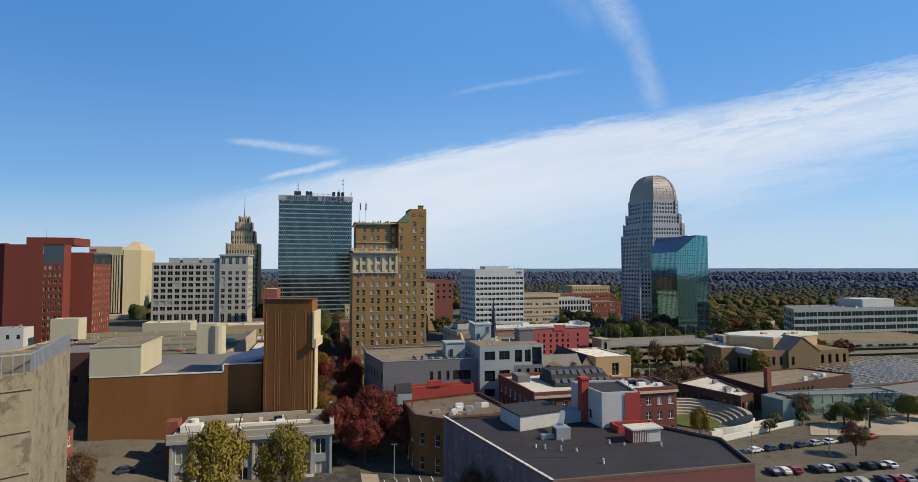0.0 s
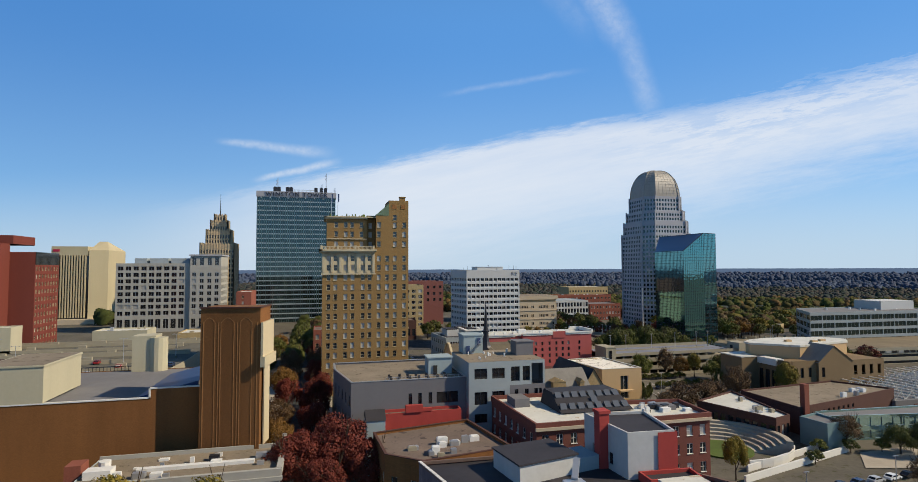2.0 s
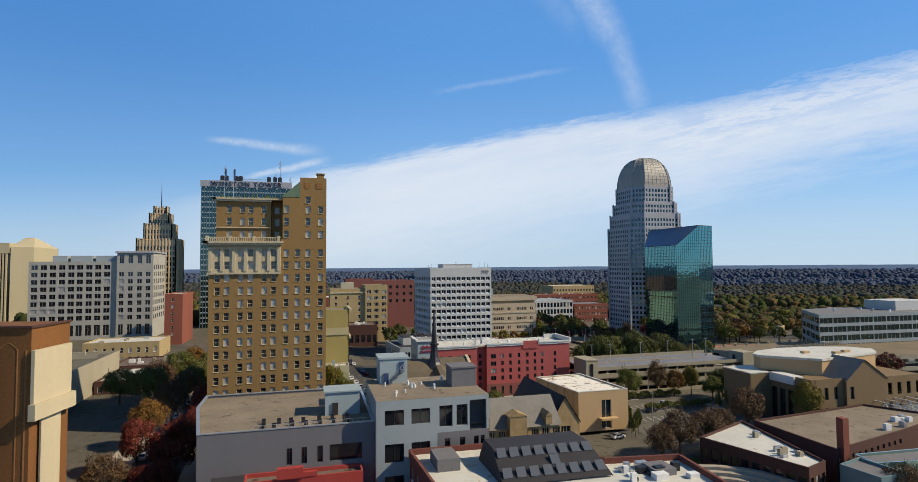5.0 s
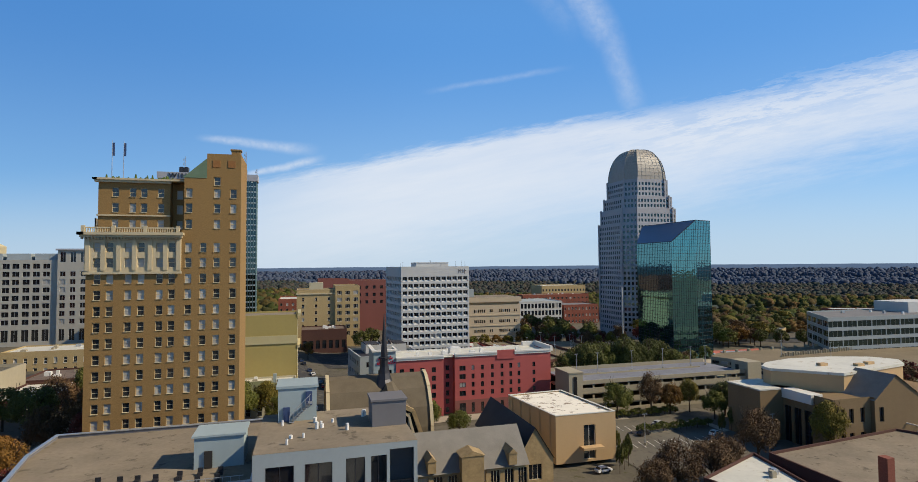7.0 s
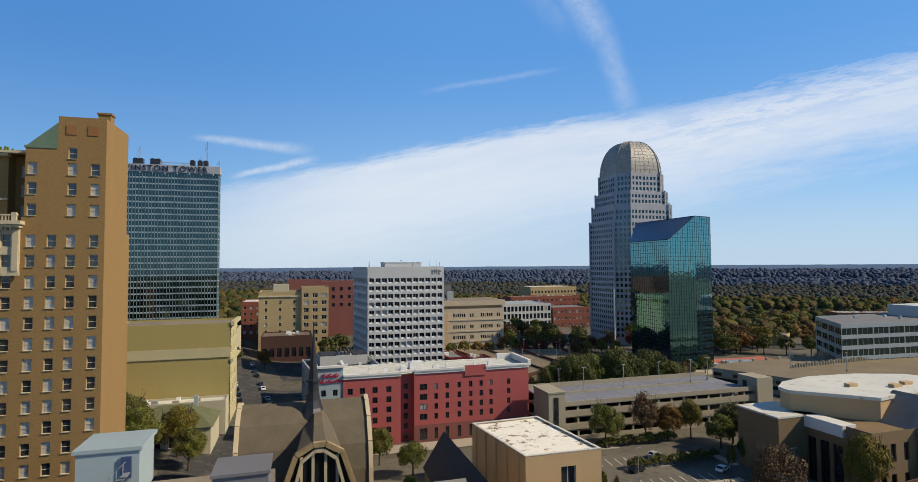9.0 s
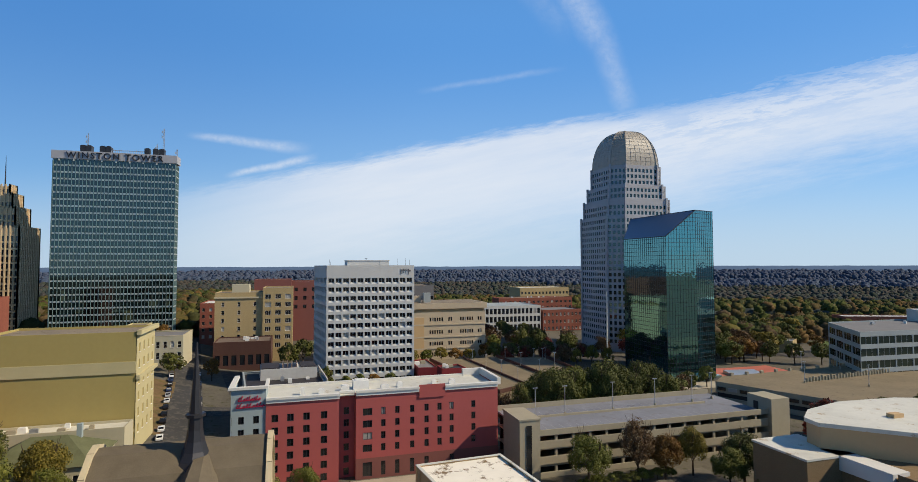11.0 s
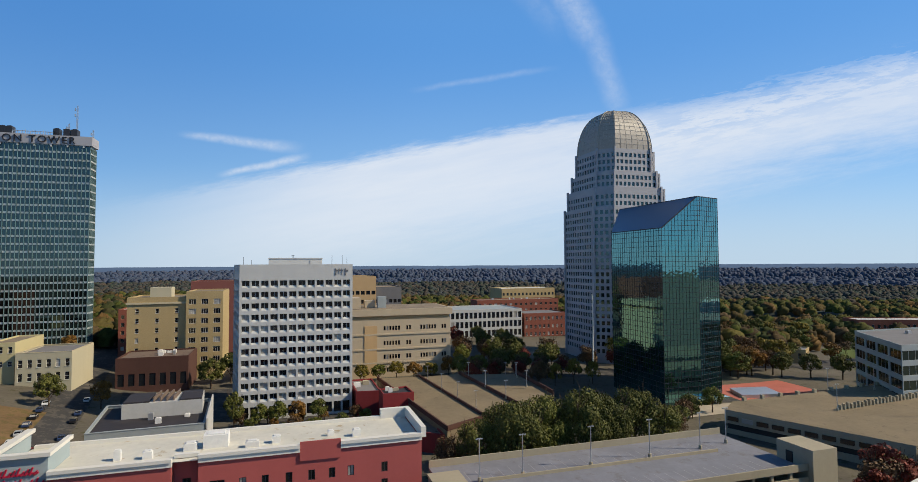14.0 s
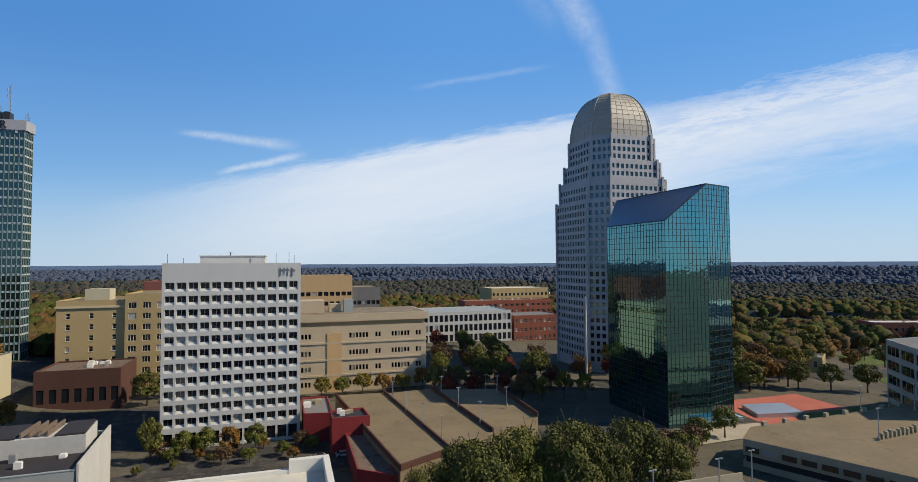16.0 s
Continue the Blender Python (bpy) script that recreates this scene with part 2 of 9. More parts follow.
M = dict(
    tanbrick=brick("tan_brick", (0.30, 0.185, 0.070), (0.85, 0.85, 0.8), 0.10),
    stone=paint("limestone", (0.50, 0.42, 0.27), 0.8, 0.14, 1.5, 0.2, streak=True),
    whiteconc=paint("white_precast_concrete", (0.50, 0.50, 0.48), 0.75, 0.08, 1.5, 0.15, streak=True),
    beige=paint("beige_concrete", (0.47, 0.385, 0.27), 0.85, 0.10, 1.5, 0.12, streak=True),
    deckconc=paint("parking_concrete", (0.33, 0.29, 0.205), 0.9, 0.16, 1.2, 0.12, streak=True),
    decktop=paint("deck_slab", (0.19, 0.15, 0.092), 0.92, 0.28, 0.9, 0.10, blotch=(0.14, 0.11, 0.07), cover=0.57),
    decktop_grey=paint("grey_deck_slab", (0.185, 0.19, 0.215), 0.9, 0.25, 0.9, 0.10, blotch=(0.16, 0.155, 0.165), cover=0.55),
    roofwhite=paint("white_membrane", (0.58, 0.56, 0.48), 0.6, 0.2, 0.8, 0.09, blotch=(0.40, 0.32, 0.20), cover=0.58),
    roofstained=paint("stained_white_roof", (0.80, 0.74, 0.62), 0.8, 0.1, 0.5, 0.16, blotch=(0.20, 0.13, 0.06)),
    rooftan=paint("gravel_roof", (0.22, 0.178, 0.125), 0.95, 0.35, 1.4, 0.12, blotch=(0.12, 0.095, 0.065), cover=0.56),
    roofbrown=paint("brown_tar_roof", (0.16, 0.12, 0.095), 0.95, 0.3, 1.2, 0.14, blotch=(0.06, 0.045, 0.04), cover=0.55),
    roofblack=paint("black_membrane_roof", (0.035, 0.032, 0.036), 0.75, 0.35, 0.8, 0.15),
    streaked=paint("streaked_render", (0.155, 0.125, 0.135), 0.9, 0.5, 0.9, 0.5, streak=True, blotch=(0.24, 0.21, 0.205), cover=0.56),
    copingbrown=paint("brown_coping", (0.16, 0.105, 0.08), 0.85, 0.3, 1.5, 0.3),
    roofgrey=paint("grey_roof", (0.17, 0.165, 0.165), 0.9, 0.2, 1.0, 0.12),
    shingle=paint("grey_shingle", (0.20, 0.185, 0.16), 0.9, 0.25, 5.0, 0.3, bump=0.3),
    slate=paint("dark_slate", (0.035, 0.032, 0.034), 0.7, 0.25, 4.0, 0.3),
    churchroof=paint("church_roof_tiles", (0.13, 0.105, 0.07), 0.9, 0.25, 5.0, 0.3, bump=0.3),
    mossroof=paint("mossy_roof", (0.115, 0.12, 0.06), 0.9, 0.3, 2.0, 0.3, bump=0.2),
    copper=paint("green_copper", (0.13, 0.19, 0.12), 0.7, 0.2, 1.5, 0.3),
    redbrick=brick("red_brick", (0.26, 0.085, 0.055), (0.9, 0.9, 0.9)),
    hallred=brick("old_red_brick", (0.175, 0.062, 0.046), (0.9, 0.9, 0.9)),
    # Shared dark brick, deepened to hold the shadow on the street shop.
    darkbrick=brick("dark_brick", (0.095, 0.045, 0.034), (0.9, 0.9, 0.9)),
    brownbrick=brick("brown_theatre_brick", (0.215, 0.092, 0.028), (0.75, 0.75, 0.75), 0.48),
    bandbrick=brick("light_band_brick", (0.31, 0.145, 0.05), (0.8, 0.8, 0.8), 0.15),
    towerred=brick("red_tower_brick", (0.185, 0.045, 0.030), (0.9, 0.9, 0.9), 0.12),
    stuccored=paint("red_stucco", (0.36, 0.085, 0.078), 0.85, 0.10, 1.5, 0.12, streak=True),
    stuccodark=paint("dark_red_stucco", (0.20, 0.075, 0.062), 0.85, 0.10, 1.5, 0.12, streak=True),
    stuccoblue=paint("pale_blue_stucco", (0.30, 0.36, 0.37), 0.85, 0.08, 1.5, 0.12, streak=True),
    redpaint=paint("red_painted_brick", (0.36, 0.05, 0.04), 0.8, 0.14, 1.5, 0.15, streak=True),
    deepred=paint("deep_red_brick_paint", (0.22, 0.028, 0.030), 0.8, 0.2, 1.5, 0.15, streak=True),
    whitepaint=paint("white_painted_wall", (0.47, 0.465, 0.44), 0.8, 0.18, 1.0, 0.15, streak=True),
    greypaint=paint("grey_stucco", (0.155, 0.15, 0.155), 0.85, 0.10, 1.5, 0.12, streak=True),
    lightgrey=paint("light_grey_panel", (0.29, 0.325, 0.33), 0.8, 0.10, 1.5, 0.12, streak=True),
    olive=paint("olive_stucco", (0.36, 0.29, 0.105), 0.85, 0.10, 1.0, 0.08, streak=True),
    olivelight=paint("light_olive_band", (0.46, 0.40, 0.22), 0.85, 0.08, 1.5, 0.12),
    yellow=brick("buff_brick", (0.44, 0.335, 0.17), (0.9, 0.9, 0.85), 0.12),
    cream=paint("cream_stucco", (0.44, 0.40, 0.28), 0.85, 0.10, 1.5, 0.12, streak=True),
    tanwall=paint("tan_stucco", (0.50, 0.34, 0.175), 0.85, 0.08, 1.5, 0.15, streak=True),
    towertan=paint("tan_tower_concrete", (0.46, 0.39, 0.24), 0.8, 0.08, 1.0, 0.1, streak=True),
    # Near-black for doors, joints and tyres, and for painted shade inside the decks.
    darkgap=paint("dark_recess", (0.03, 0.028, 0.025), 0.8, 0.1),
    granite=paint("grey_granite", (0.34, 0.34, 0.36), 0.55, 0.10, 1.5, 0.1, spec=0.5),
    domestone=paint("dome_granite", (0.34, 0.305, 0.255), 0.5, 0.12, 1.2, 0.2, spec=0.5),
    hotelstone=paint("hotel_limestone", (0.36, 0.345, 0.30), 0.8, 0.10, 1.0, 0.1),
    deco=paint("deco_limestone", (0.50, 0.38, 0.23), 0.8, 0.16, 1.0, 0.15, streak=True),
    fieldstone=paint("field_stone", (0.32, 0.23, 0.115), 0.95, 0.4, 1.6, 0.5, bump=0.5),
    steel=paint("galvanised_steel", (0.45, 0.46, 0.47), 0.4, 0.12, 3.0, 0.4, spec=0.5, metal=0.6),
    ductwhite=paint("white_duct_metal", (0.70, 0.69, 0.65), 0.5, 0.15, 2.0, 0.3),
    darkmetal=paint("dark_metal", (0.045, 0.045, 0.05), 0.45, 0.1, 3.0, 0.4, metal=0.5),
    whitetrim=paint("white_trim", (0.64, 0.62, 0.56), 0.6, 0.06),
    navy=paint("navy_metal_roof", (0.045, 0.07, 0.15), 0.45, 0.1, 1.0, 0.2),
    asphalt=paint("asphalt", (0.048, 0.046, 0.044), 0.95, 0.35, 1.5, 0.08, blotch=(0.090, 0.082, 0.068), cover=0.5),
    lotasphalt=paint("old_lot_asphalt", (0.130, 0.116, 0.090), 0.95, 0.32, 1.2, 0.07, blotch=(0.085, 0.078, 0.064), cover=0.54),
    paving=paint("concrete_paving", (0.36, 0.31, 0.24), 0.9, 0.25, 1.2, 0.12),
    grass=paint("lawn", (0.075, 0.105, 0.018), 0.95, 0.4, 1.5, 0.12),
    court=paint("red_plaza", (0.40, 0.12, 0.085), 0.9, 0.2, 1.2, 0.1),
    fadedline=paint("faded_bay_paint", (0.27, 0.27, 0.28), 0.85, 0.3, 2.0, 0.5),
    lane=paint("lane_paint", (0.72, 0.70, 0.63), 0.8, 0.2, 2.0, 0.5),
    bark=paint("bark", (0.075, 0.052, 0.034), 0.95, 0.3, 6.0, 1.0),
    # Weathered panel tone, also darkened to stand in for shade on the wall.
    weathered=paint("weathered_shaded_panel", (0.235, 0.20, 0.14), 0.95, 0.35, 1.2, 0.25, streak=True, blotch=(0.14, 0.115, 0.08), cover=0.52),
    earth=paint("bare_earth", (0.16, 0.10, 0.045), 0.95, 0.35, 1.0, 0.15, blotch=(0.12, 0.09, 0.03), cover=0.5),
    hallbrick=brick("brown_hall_brick", (0.225, 0.155, 0.082), (0.85, 0.85, 0.8), 0.15),
    teal=paint("teal_panel", (0.14, 0.215, 0.22), 0.6, 0.08, 1.5, 0.2),
    sign_red=paint("red_sign_enamel", (0.38, 0.02, 0.05), 0.5, 0.05),
    letter=paint("dark_letters", (0.02, 0.02, 0.025), 0.5, 0.05),
    olddeck=paint("old_asphalt_deck", (0.125, 0.115, 0.085), 0.95, 0.3, 0.9, 0.1, blotch=(0.07, 0.065, 0.05), cover=0.54),
    # Dark green that paints the shade in the gaps of the woods.
    canopy=paint("wood_gap_shade", (0.040, 0.050, 0.044), 0.95, 0.6, 0.07, 0.012),
    pane=glass("window_pane", (0.045, 0.052, 0.055), 0.06, 0.35, 0.25, 0.5),
    pane_blind=glass("window_pane_with_blinds", (0.05, 0.052, 0.05), 0.06, 0.3, 0.48, 0.30),
    pane_dark=glass("dark_pane", (0.020, 0.022, 0.025), 0.06, 0.25, 0.08, 0.3),
    pane_green=glass("green_pane", (0.10, 0.17, 0.14), 0.05, 0.5, 0.15, 0.3),
    curtain=glass("teal_curtain_glass", (0.13, 0.31, 0.32), 0.012, 0.97, wave=0.09),
    curtain_roof=glass("dark_roof_glass", (0.13, 0.19, 0.28), 0.38, 0.9),
    slab=glass("grey_green_tower_glass", (0.055, 0.088, 0.09), 0.03, 0.9, wave=0.02),
    spandrel=paint("pale_spandrel", (0.40, 0.43, 0.43), 0.6, 0.1),
    skylight=glass("skylight_glass", (0.20, 0.21, 0.22), 0.12, 0.5),
    paleglass=glass("pale_green_glass", (0.30, 0.46, 0.44), 0.05, 0.8),
)


# ---- geometry helpers ----
class MB:
    """Collects faces of one part."""

    def __init__(self):
        self.v, self.f, self.mi = [], [], []

    def face(self, pts, mi=0):
        n = len(self.v)
        self.v.extend(tuple(p) for p in pts)
        self.f.append(tuple(range(n, n + len(pts))))
        self.mi.append(mi)

    def box(self, x0, y0, z0, x1, y1, z1, mi=0):
        n = len(self.v)
        self.v += [(x0, y0, z0), (x1, y0, z0), (x1, y1, z0), (x0, y1, z0), (x0, y0, z1), (x1, y0, z1), (x1, y1, z1), (x0, y1, z1)]
        for q in ((0, 1, 5, 4), (1, 2, 6, 5), (2, 3, 7, 6), (3, 0, 4, 7), (4, 5, 6, 7), (3, 2, 1, 0)):
            self.f.append(tuple(n + i for i in q))
            self.mi.append(mi)
        return self

    def bar(self, a, b, w, h=None, mi=0):
        """A square bar from a to b."""
        a, b = Vector(a), Vector(b)
        d = (b - a).normalized()
        s = d.cross(Vector((0, 0, 1)))
        s = Vector((1, 0, 0)) if s.length < 1e-4 else s.normalized()
        u = s.cross(d)
        h = h or w
        n = len(self.v)
        for p in (a, b):
            for i, j in ((-1, -1), (1, -1), (1, 1), (-1, 1)):
                self.v.append(tuple(p + s * (i * w / 2) + u * (j * h / 2)))
        for q in ((0, 1, 5, 4), (1, 2, 6, 5), (2, 3, 7, 6), (3, 0, 4, 7), (4, 5, 6, 7), (3, 2, 1, 0)):
            self.f.append(tuple(n + i for i in q))
            self.mi.append(mi)

    def prism(self, poly, z0, z1, mi=0, cap=True):
        """poly runs counter-clockwise from above."""
        m = len(poly)
        for i in range(m):
            a, b = poly[i], poly[(i + 1) % m]
            self.face([(*a, z0), (*b, z0), (*b, z1), (*a, z1)], mi)
        if cap:
            self.face([(*p, z1) for p in poly], mi)
            self.face([(*p, z0) for p in reversed(poly)], mi)

    def cyl(self, x, y, z0, z1, r0, r1=None, n=10, mi=0):
        r1 = r0 if r1 is None else r1
        c = [(math.cos(2 * math.pi * i / n), math.sin(2 * math.pi * i / n)) for i in range(n)]
        for i in range(n):
            a, b = c[i], c[(i + 1) % n]
            self.face([(x + a[0] * r0, y + a[1] * r0, z0), (x + b[0] * r0, y + b[1] * r0, z0), (x + b[0] * r1, y + b[1] * r1, z1), (x + a[0] * r1, y + a[1] * r1, z1)], mi)
        self.face([(x + a[0] * r1, y + a[1] * r1, z1) for a in c], mi)

    def facade(self, p0, p1, z0, z1, cols=(), rows=(), depth=0.3, skip=(), mi=0):
        """A wall from p0 to p1 (outside on the right hand) with openings that go in by depth. Returns the openings (u, z centre, w, h)."""
        p0, p1 = Vector(p0), Vector(p1)
        L = (p1 - p0).length
        d = (p1 - p0) / L
        n = Vector((d.y, -d.x))
        us = sorted({0.0, L, *[c for q in cols for c in q]})
        zs = sorted({z0, z1, *[c for q in rows for c in q]})
        openings = []

        def P(u, z, inn=0.0):
            q = p0 + d * u - n * inn
            return (q.x, q.y, z)
        opened = set()
        for ci, (a, b) in enumerate(cols):
            for ri, (c, e) in enumerate(rows):
                if (ci, ri) not in skip:
                    opened.add((round(a, 4), round(c, 4)))
                    openings.append(((a + b) / 2, (c + e) / 2, b - a, e - c, ci, ri))
                    self.face([P(a, c), P(b, c), P(b, c, depth), P(a, c, depth)], mi)
                    self.face([P(a, e, depth), P(b, e, depth), P(b, e), P(a, e)], mi)
                    self.face([P(a, c), P(a, c, depth), P(a, e, depth), P(a, e)], mi)
                    self.face([P(b, c, depth), P(b, c), P(b, e), P(b, e, depth)], mi)
        isrow = {(round(c, 4)): round(e, 4) for c, e in rows}
        iscol = {(round(a, 4)): round(b, 4) for a, b in cols}
        for i in range(len(zs) - 1):
            run = None
            for j in range(len(us) - 1):
                hole = (round(us[j], 4), round(zs[i], 4)) in opened
                if hole:
                    if run is not None:
                        self.face([P(run, zs[i]), P(us[j], zs[i]), P(us[j], zs[i + 1]), P(run, zs[i + 1])], mi)
                        run = None
                elif run is None:
                    run = us[j]
            if run is not None:
                self.face([P(run, zs[i]), P(L, zs[i]), P(L, zs[i + 1]), P(run, zs[i + 1])], mi)
        return [(p0 + d * o[0] - n * depth, o[1], o[2], o[3], o[4], o[5], d) for o in openings]

    def mesh(self, name, mats, origin=(0, 0, 0)):
        me = bpy.data.meshes.new(name)
        o = origin
        me.from_pydata([(x - o[0], y - o[1], z - o[2]) for x, y, z in self.v], [], self.f)
        for m in mats:
            me.materials.append(m)
        if any(self.mi):
            me.polygons.foreach_set("material_index", self.mi)
        me.update()
        return me


def thing(name, label, category, at, group=""):
    """An empty at the base of a thing, which parents its parts."""
    e = new(name)
    e.empty_display_size = 1.0
    e.location = at
    return tagged(e, label, category, group)


def part(name, mb, material, parent, label=""):
    """One mesh under a thing; mb is in world metres."""
    mats = material if isinstance(material, (list, tuple)) else [material]
    o = parent.matrix_world.translation if parent.parent else parent.location
    ob = new(name, mb.mesh(name, mats, o))
    ob.parent = parent
    return tagged(ob, label) if label else ob


def solo(name, mb, material, label, category, group="", kind="", at=None):
    """A thing that is one mesh."""
    mats = material if isinstance(material, (list, tuple)) else [material]
    if at is None:
        xs, ys, zs = zip(*mb.v)
        at = ((min(xs) + max(xs)) / 2, (min(ys) + max(ys)) / 2, min(zs))
    ob = new(name, mb.mesh(name, mats, at))
    ob.location = at
    return tagged(ob, label, category, group, kind)


WINDOWS = {}


def ring(mb, x, z, t, y0, y1):
    """One connected rectangular frame."""
    n = len(mb.v)
    for y in (y0, y1):
        for a, c in ((-x, -z), (x, -z), (x, z), (-x, z), (-x + t, -z + t), (x - t, -z + t), (x - t, z - t), (-x + t, z - t)):
            mb.v.append((a, y, c))
    for k in range(4):
        m = (k + 1) % 4
        for q in ((k, m, m + 4, k + 4), (k + 12, m + 12, m + 8, k + 8), (k + 8, m + 8, m, k), (k + 4, m + 4, m + 12, k + 12)):
            mb.f.append(tuple(n + i for i in q))
            mb.mi.append(0)


def window_meshes(w, h, style, frame_mat, pane_mat):
    """Frame, pane, bars and sill of one window, centred, x along the wall, y into it."""
    key = (round(w, 2), round(h, 2), style, frame_mat.name, pane_mat.name)
    if key not in WINDOWS:
        t = 0.10 if style != "plain" else 0.07
        x, z = w / 2 - 0.004, h / 2 - 0.004
        a, b = MB(), MB()
        ring(a, x, z, t, -0.06, 0.04)
        if style in ("sash2", "pair", "wedge"):
            a.box(-0.06, -0.05, -z + t, 0.06, -0.001, z - t)
        if style == "triple":
            for q in (-w / 6, w / 6):
                a.box(q - 0.05, -0.05, -z + t, q + 0.05, -0.001, z - t)
        b.box(-x + t / 2, 0.0, -z + t / 2, x - t / 2, 0.03, z - t / 2)
        out = [("window", a.mesh("window", [frame_mat])), ("pane", b.mesh("pane", [pane_mat]))]

        def bar(name, *size):
            m = MB()
            m.box(*size)
            out.append((name, m.mesh(name, [frame_mat])))
        if style in ("sash", "sash2"):
            bar("sash_bar", -x + t, -0.05, -0.05, x - t, -0.001, 0.05)
        if style in ("sash", "sash2", "sill"):
            bar("sill", -x, -0.42, -z - 0.02, x, -0.061, -z + 0.10)
        if style == "wedge":
            m = MB()
            m.v = [(-x, -0.55, -z), (x, -0.55, -z), (x, -0.061, -z), (-x, -0.061, -z), (-x + 0.2, -0.061, -z + 0.75), (x - 0.2, -0.061, -z + 0.75)]
            m.f = [(0, 1, 5, 4), (0, 4, 3), (1, 2, 5), (3, 2, 1, 0), (2, 3, 4, 5)]
            m.mi = [0] * 5
            out.append(("sill", m.mesh("sill", [frame_mat])))
        WINDOWS[key] = out
    return WINDOWS[key]


def put_windows(parent, openings, style, frame_mat, pane_mat, label=""):
    for p, z, w, h, ci, ri, d in openings:
        meshes = window_meshes(w, h, style, frame_mat, pane_mat)
        ob = new("window", meshes[0][1])
        ob.parent = parent
        ob.location = (p.x - parent.location.x, p.y - parent.location.y, z - parent.location.z)
        ob.rotation_euler = (0, 0, math.atan2(d.y, d.x))
        for name, me in meshes[1:]:
            q = new(name, me)
            q.parent = ob


def joined_panes(openings, mb, mi=0):
    """Panes of a whole face in one mesh, for towers with too many windows to pick apart."""
    for p, z, w, h, ci, ri, d in openings:
        a, b = p - d * w / 2, p + d * w / 2
        mb.face([(a.x, a.y, z - h / 2), (b.x, b.y, z - h / 2), (b.x, b.y, z + h / 2), (a.x, a.y, z + h / 2)], mi)


def even(n, first, pitch, w):
    return [(first + i * pitch, first + i * pitch + w) for i in range(n)]


def rect(x0, y0, x1, y1):
    return [(x0, y0), (x1, y0), (x1, y1), (x0, y1)]


def parapet(mb, poly, z0, z1, t=0.35, mi=0, outer=True):
    """A low wall round a roof, standing inside the outline."""
    m = len(poly)
    c = Vector((sum(p[0] for p in poly) / m, sum(p[1] for p in poly) / m))
    inn = []
    for i in range(m):
        a, b, d = Vector(poly[i - 1]), Vector(poly[i]), Vector(poly[(i + 1) % m])
        e1, e2 = (b - a).normalized(), (d - b).normalized()
        n1, n2 = Vector((-e1.y, e1.x)), Vector((-e2.y, e2.x))
        s = (n1 + n2)
        s = s / max(0.3, s.dot(n1)) if s.length > 1e-5 else n1
        inn.append(tuple(b + s * t))
    for i in range(m):
        j = (i + 1) % m
        a, b, c1, d1 = poly[i], poly[j], inn[j], inn[i]
        if outer:
            mb.face([(*a, z0), (*b, z0), (*b, z1), (*a, z1)], mi)
        mb.face([(*c1, z0), (*d1, z0), (*d1, z1), (*c1, z1)], mi)
        mb.face([(*a, z1), (*b, z1), (*c1, z1), (*d1, z1)], mi)


def smooth(x, a, b):
    t = min(1.0, max(0.0, (x - a) / (b - a)))
    return t * t * (3 - 2 * t)


def ground_z(x, y):
    z = 10.0 + 9.0 * (1 - smooth(x, 14, 72)) * smooth(y, 135, 225)
    z += 4.0 * (1 - smooth(x, -60, -25)) * (1 - smooth(y, 135, 225))
    z -= 2.5 * smooth(x, 230, 330)
    r = math.hypot(x - 100, y - 200)
    if r > 450:
        z += (noise.noise((x * 0.0016, y * 0.0016, 3.1)) * 9 - 4) * smooth(r, 450, 1100)
    return z


# ---- ground ----
def build_ground():
    import numpy
    def axis(lo, hi, fine0, fine1, step):
        a = [fine0 + i * step for i in range(int((fine1 - fine0) / step) + 1)]
        s, q = step, fine1
        while q < hi:
            s *= 1.16
            q += s
            a.append(q)
        s, q = step, fine0
        while q > lo:
            s *= 1.16
            q -= s
            a.insert(0, q)
        return a
    xs = axis(-4600, 4600, -240, 480, 8.0)
    ys = axis(-2500, 4700, 0, 620, 8.0)
    mb = MB()
    mb.v = [(x, y, ground_z(x, y)) for y in ys for x in xs]
    w = len(xs)
    mb.f = [(j * w + i, j * w + i + 1, (j + 1) * w + i + 1, (j + 1) * w + i) for j in range(len(ys) - 1) for i in range(w - 1)]
    mb.mi = [0] * len(mb.f)
    m = paint("city_ground", (0.105, 0.092, 0.068), 0.95, 0.5, 0.8, 0.05, blotch=(0.062, 0.060, 0.026), cover=0.55)
    ob = new("ground", mb.mesh("ground", [m]))
    tagged(ob, "bare earth, verges and yards between the buildings", "ground", kind="structure")


build_ground()


def drape(name, poly, material, label, category, lift=0.10, cell=8.0):
    """A sheet that follows the ground inside a quadrilateral."""
    a, b, c, d = [Vector(p) for p in poly]
    n = max(1, int(max((b - a).length, (c - d).length) / cell))
    m = max(1, int(max((d - a).length, (c - b).length) / cell))
    mb = MB()
    for j in range(m + 1):
        for i in range(n + 1):
            s, t = i / n, j / m
            p = (a * (1 - s) + b * s) * (1 - t) + (d * (1 - s) + c * s) * t
            mb.v.append((p.x, p.y, ground_z(p.x, p.y) + lift))
    mb.f = [(j * (n + 1) + i, j * (n + 1) + i + 1, (j + 1) * (n + 1) + i + 1, (j + 1) * (n + 1) + i) for j in range(m) for i in range(n)]
    mb.mi = [0] * len(mb.f)
    ob = new(name, mb.mesh(name, [material]))
    return tagged(ob, label, category, kind="structure")


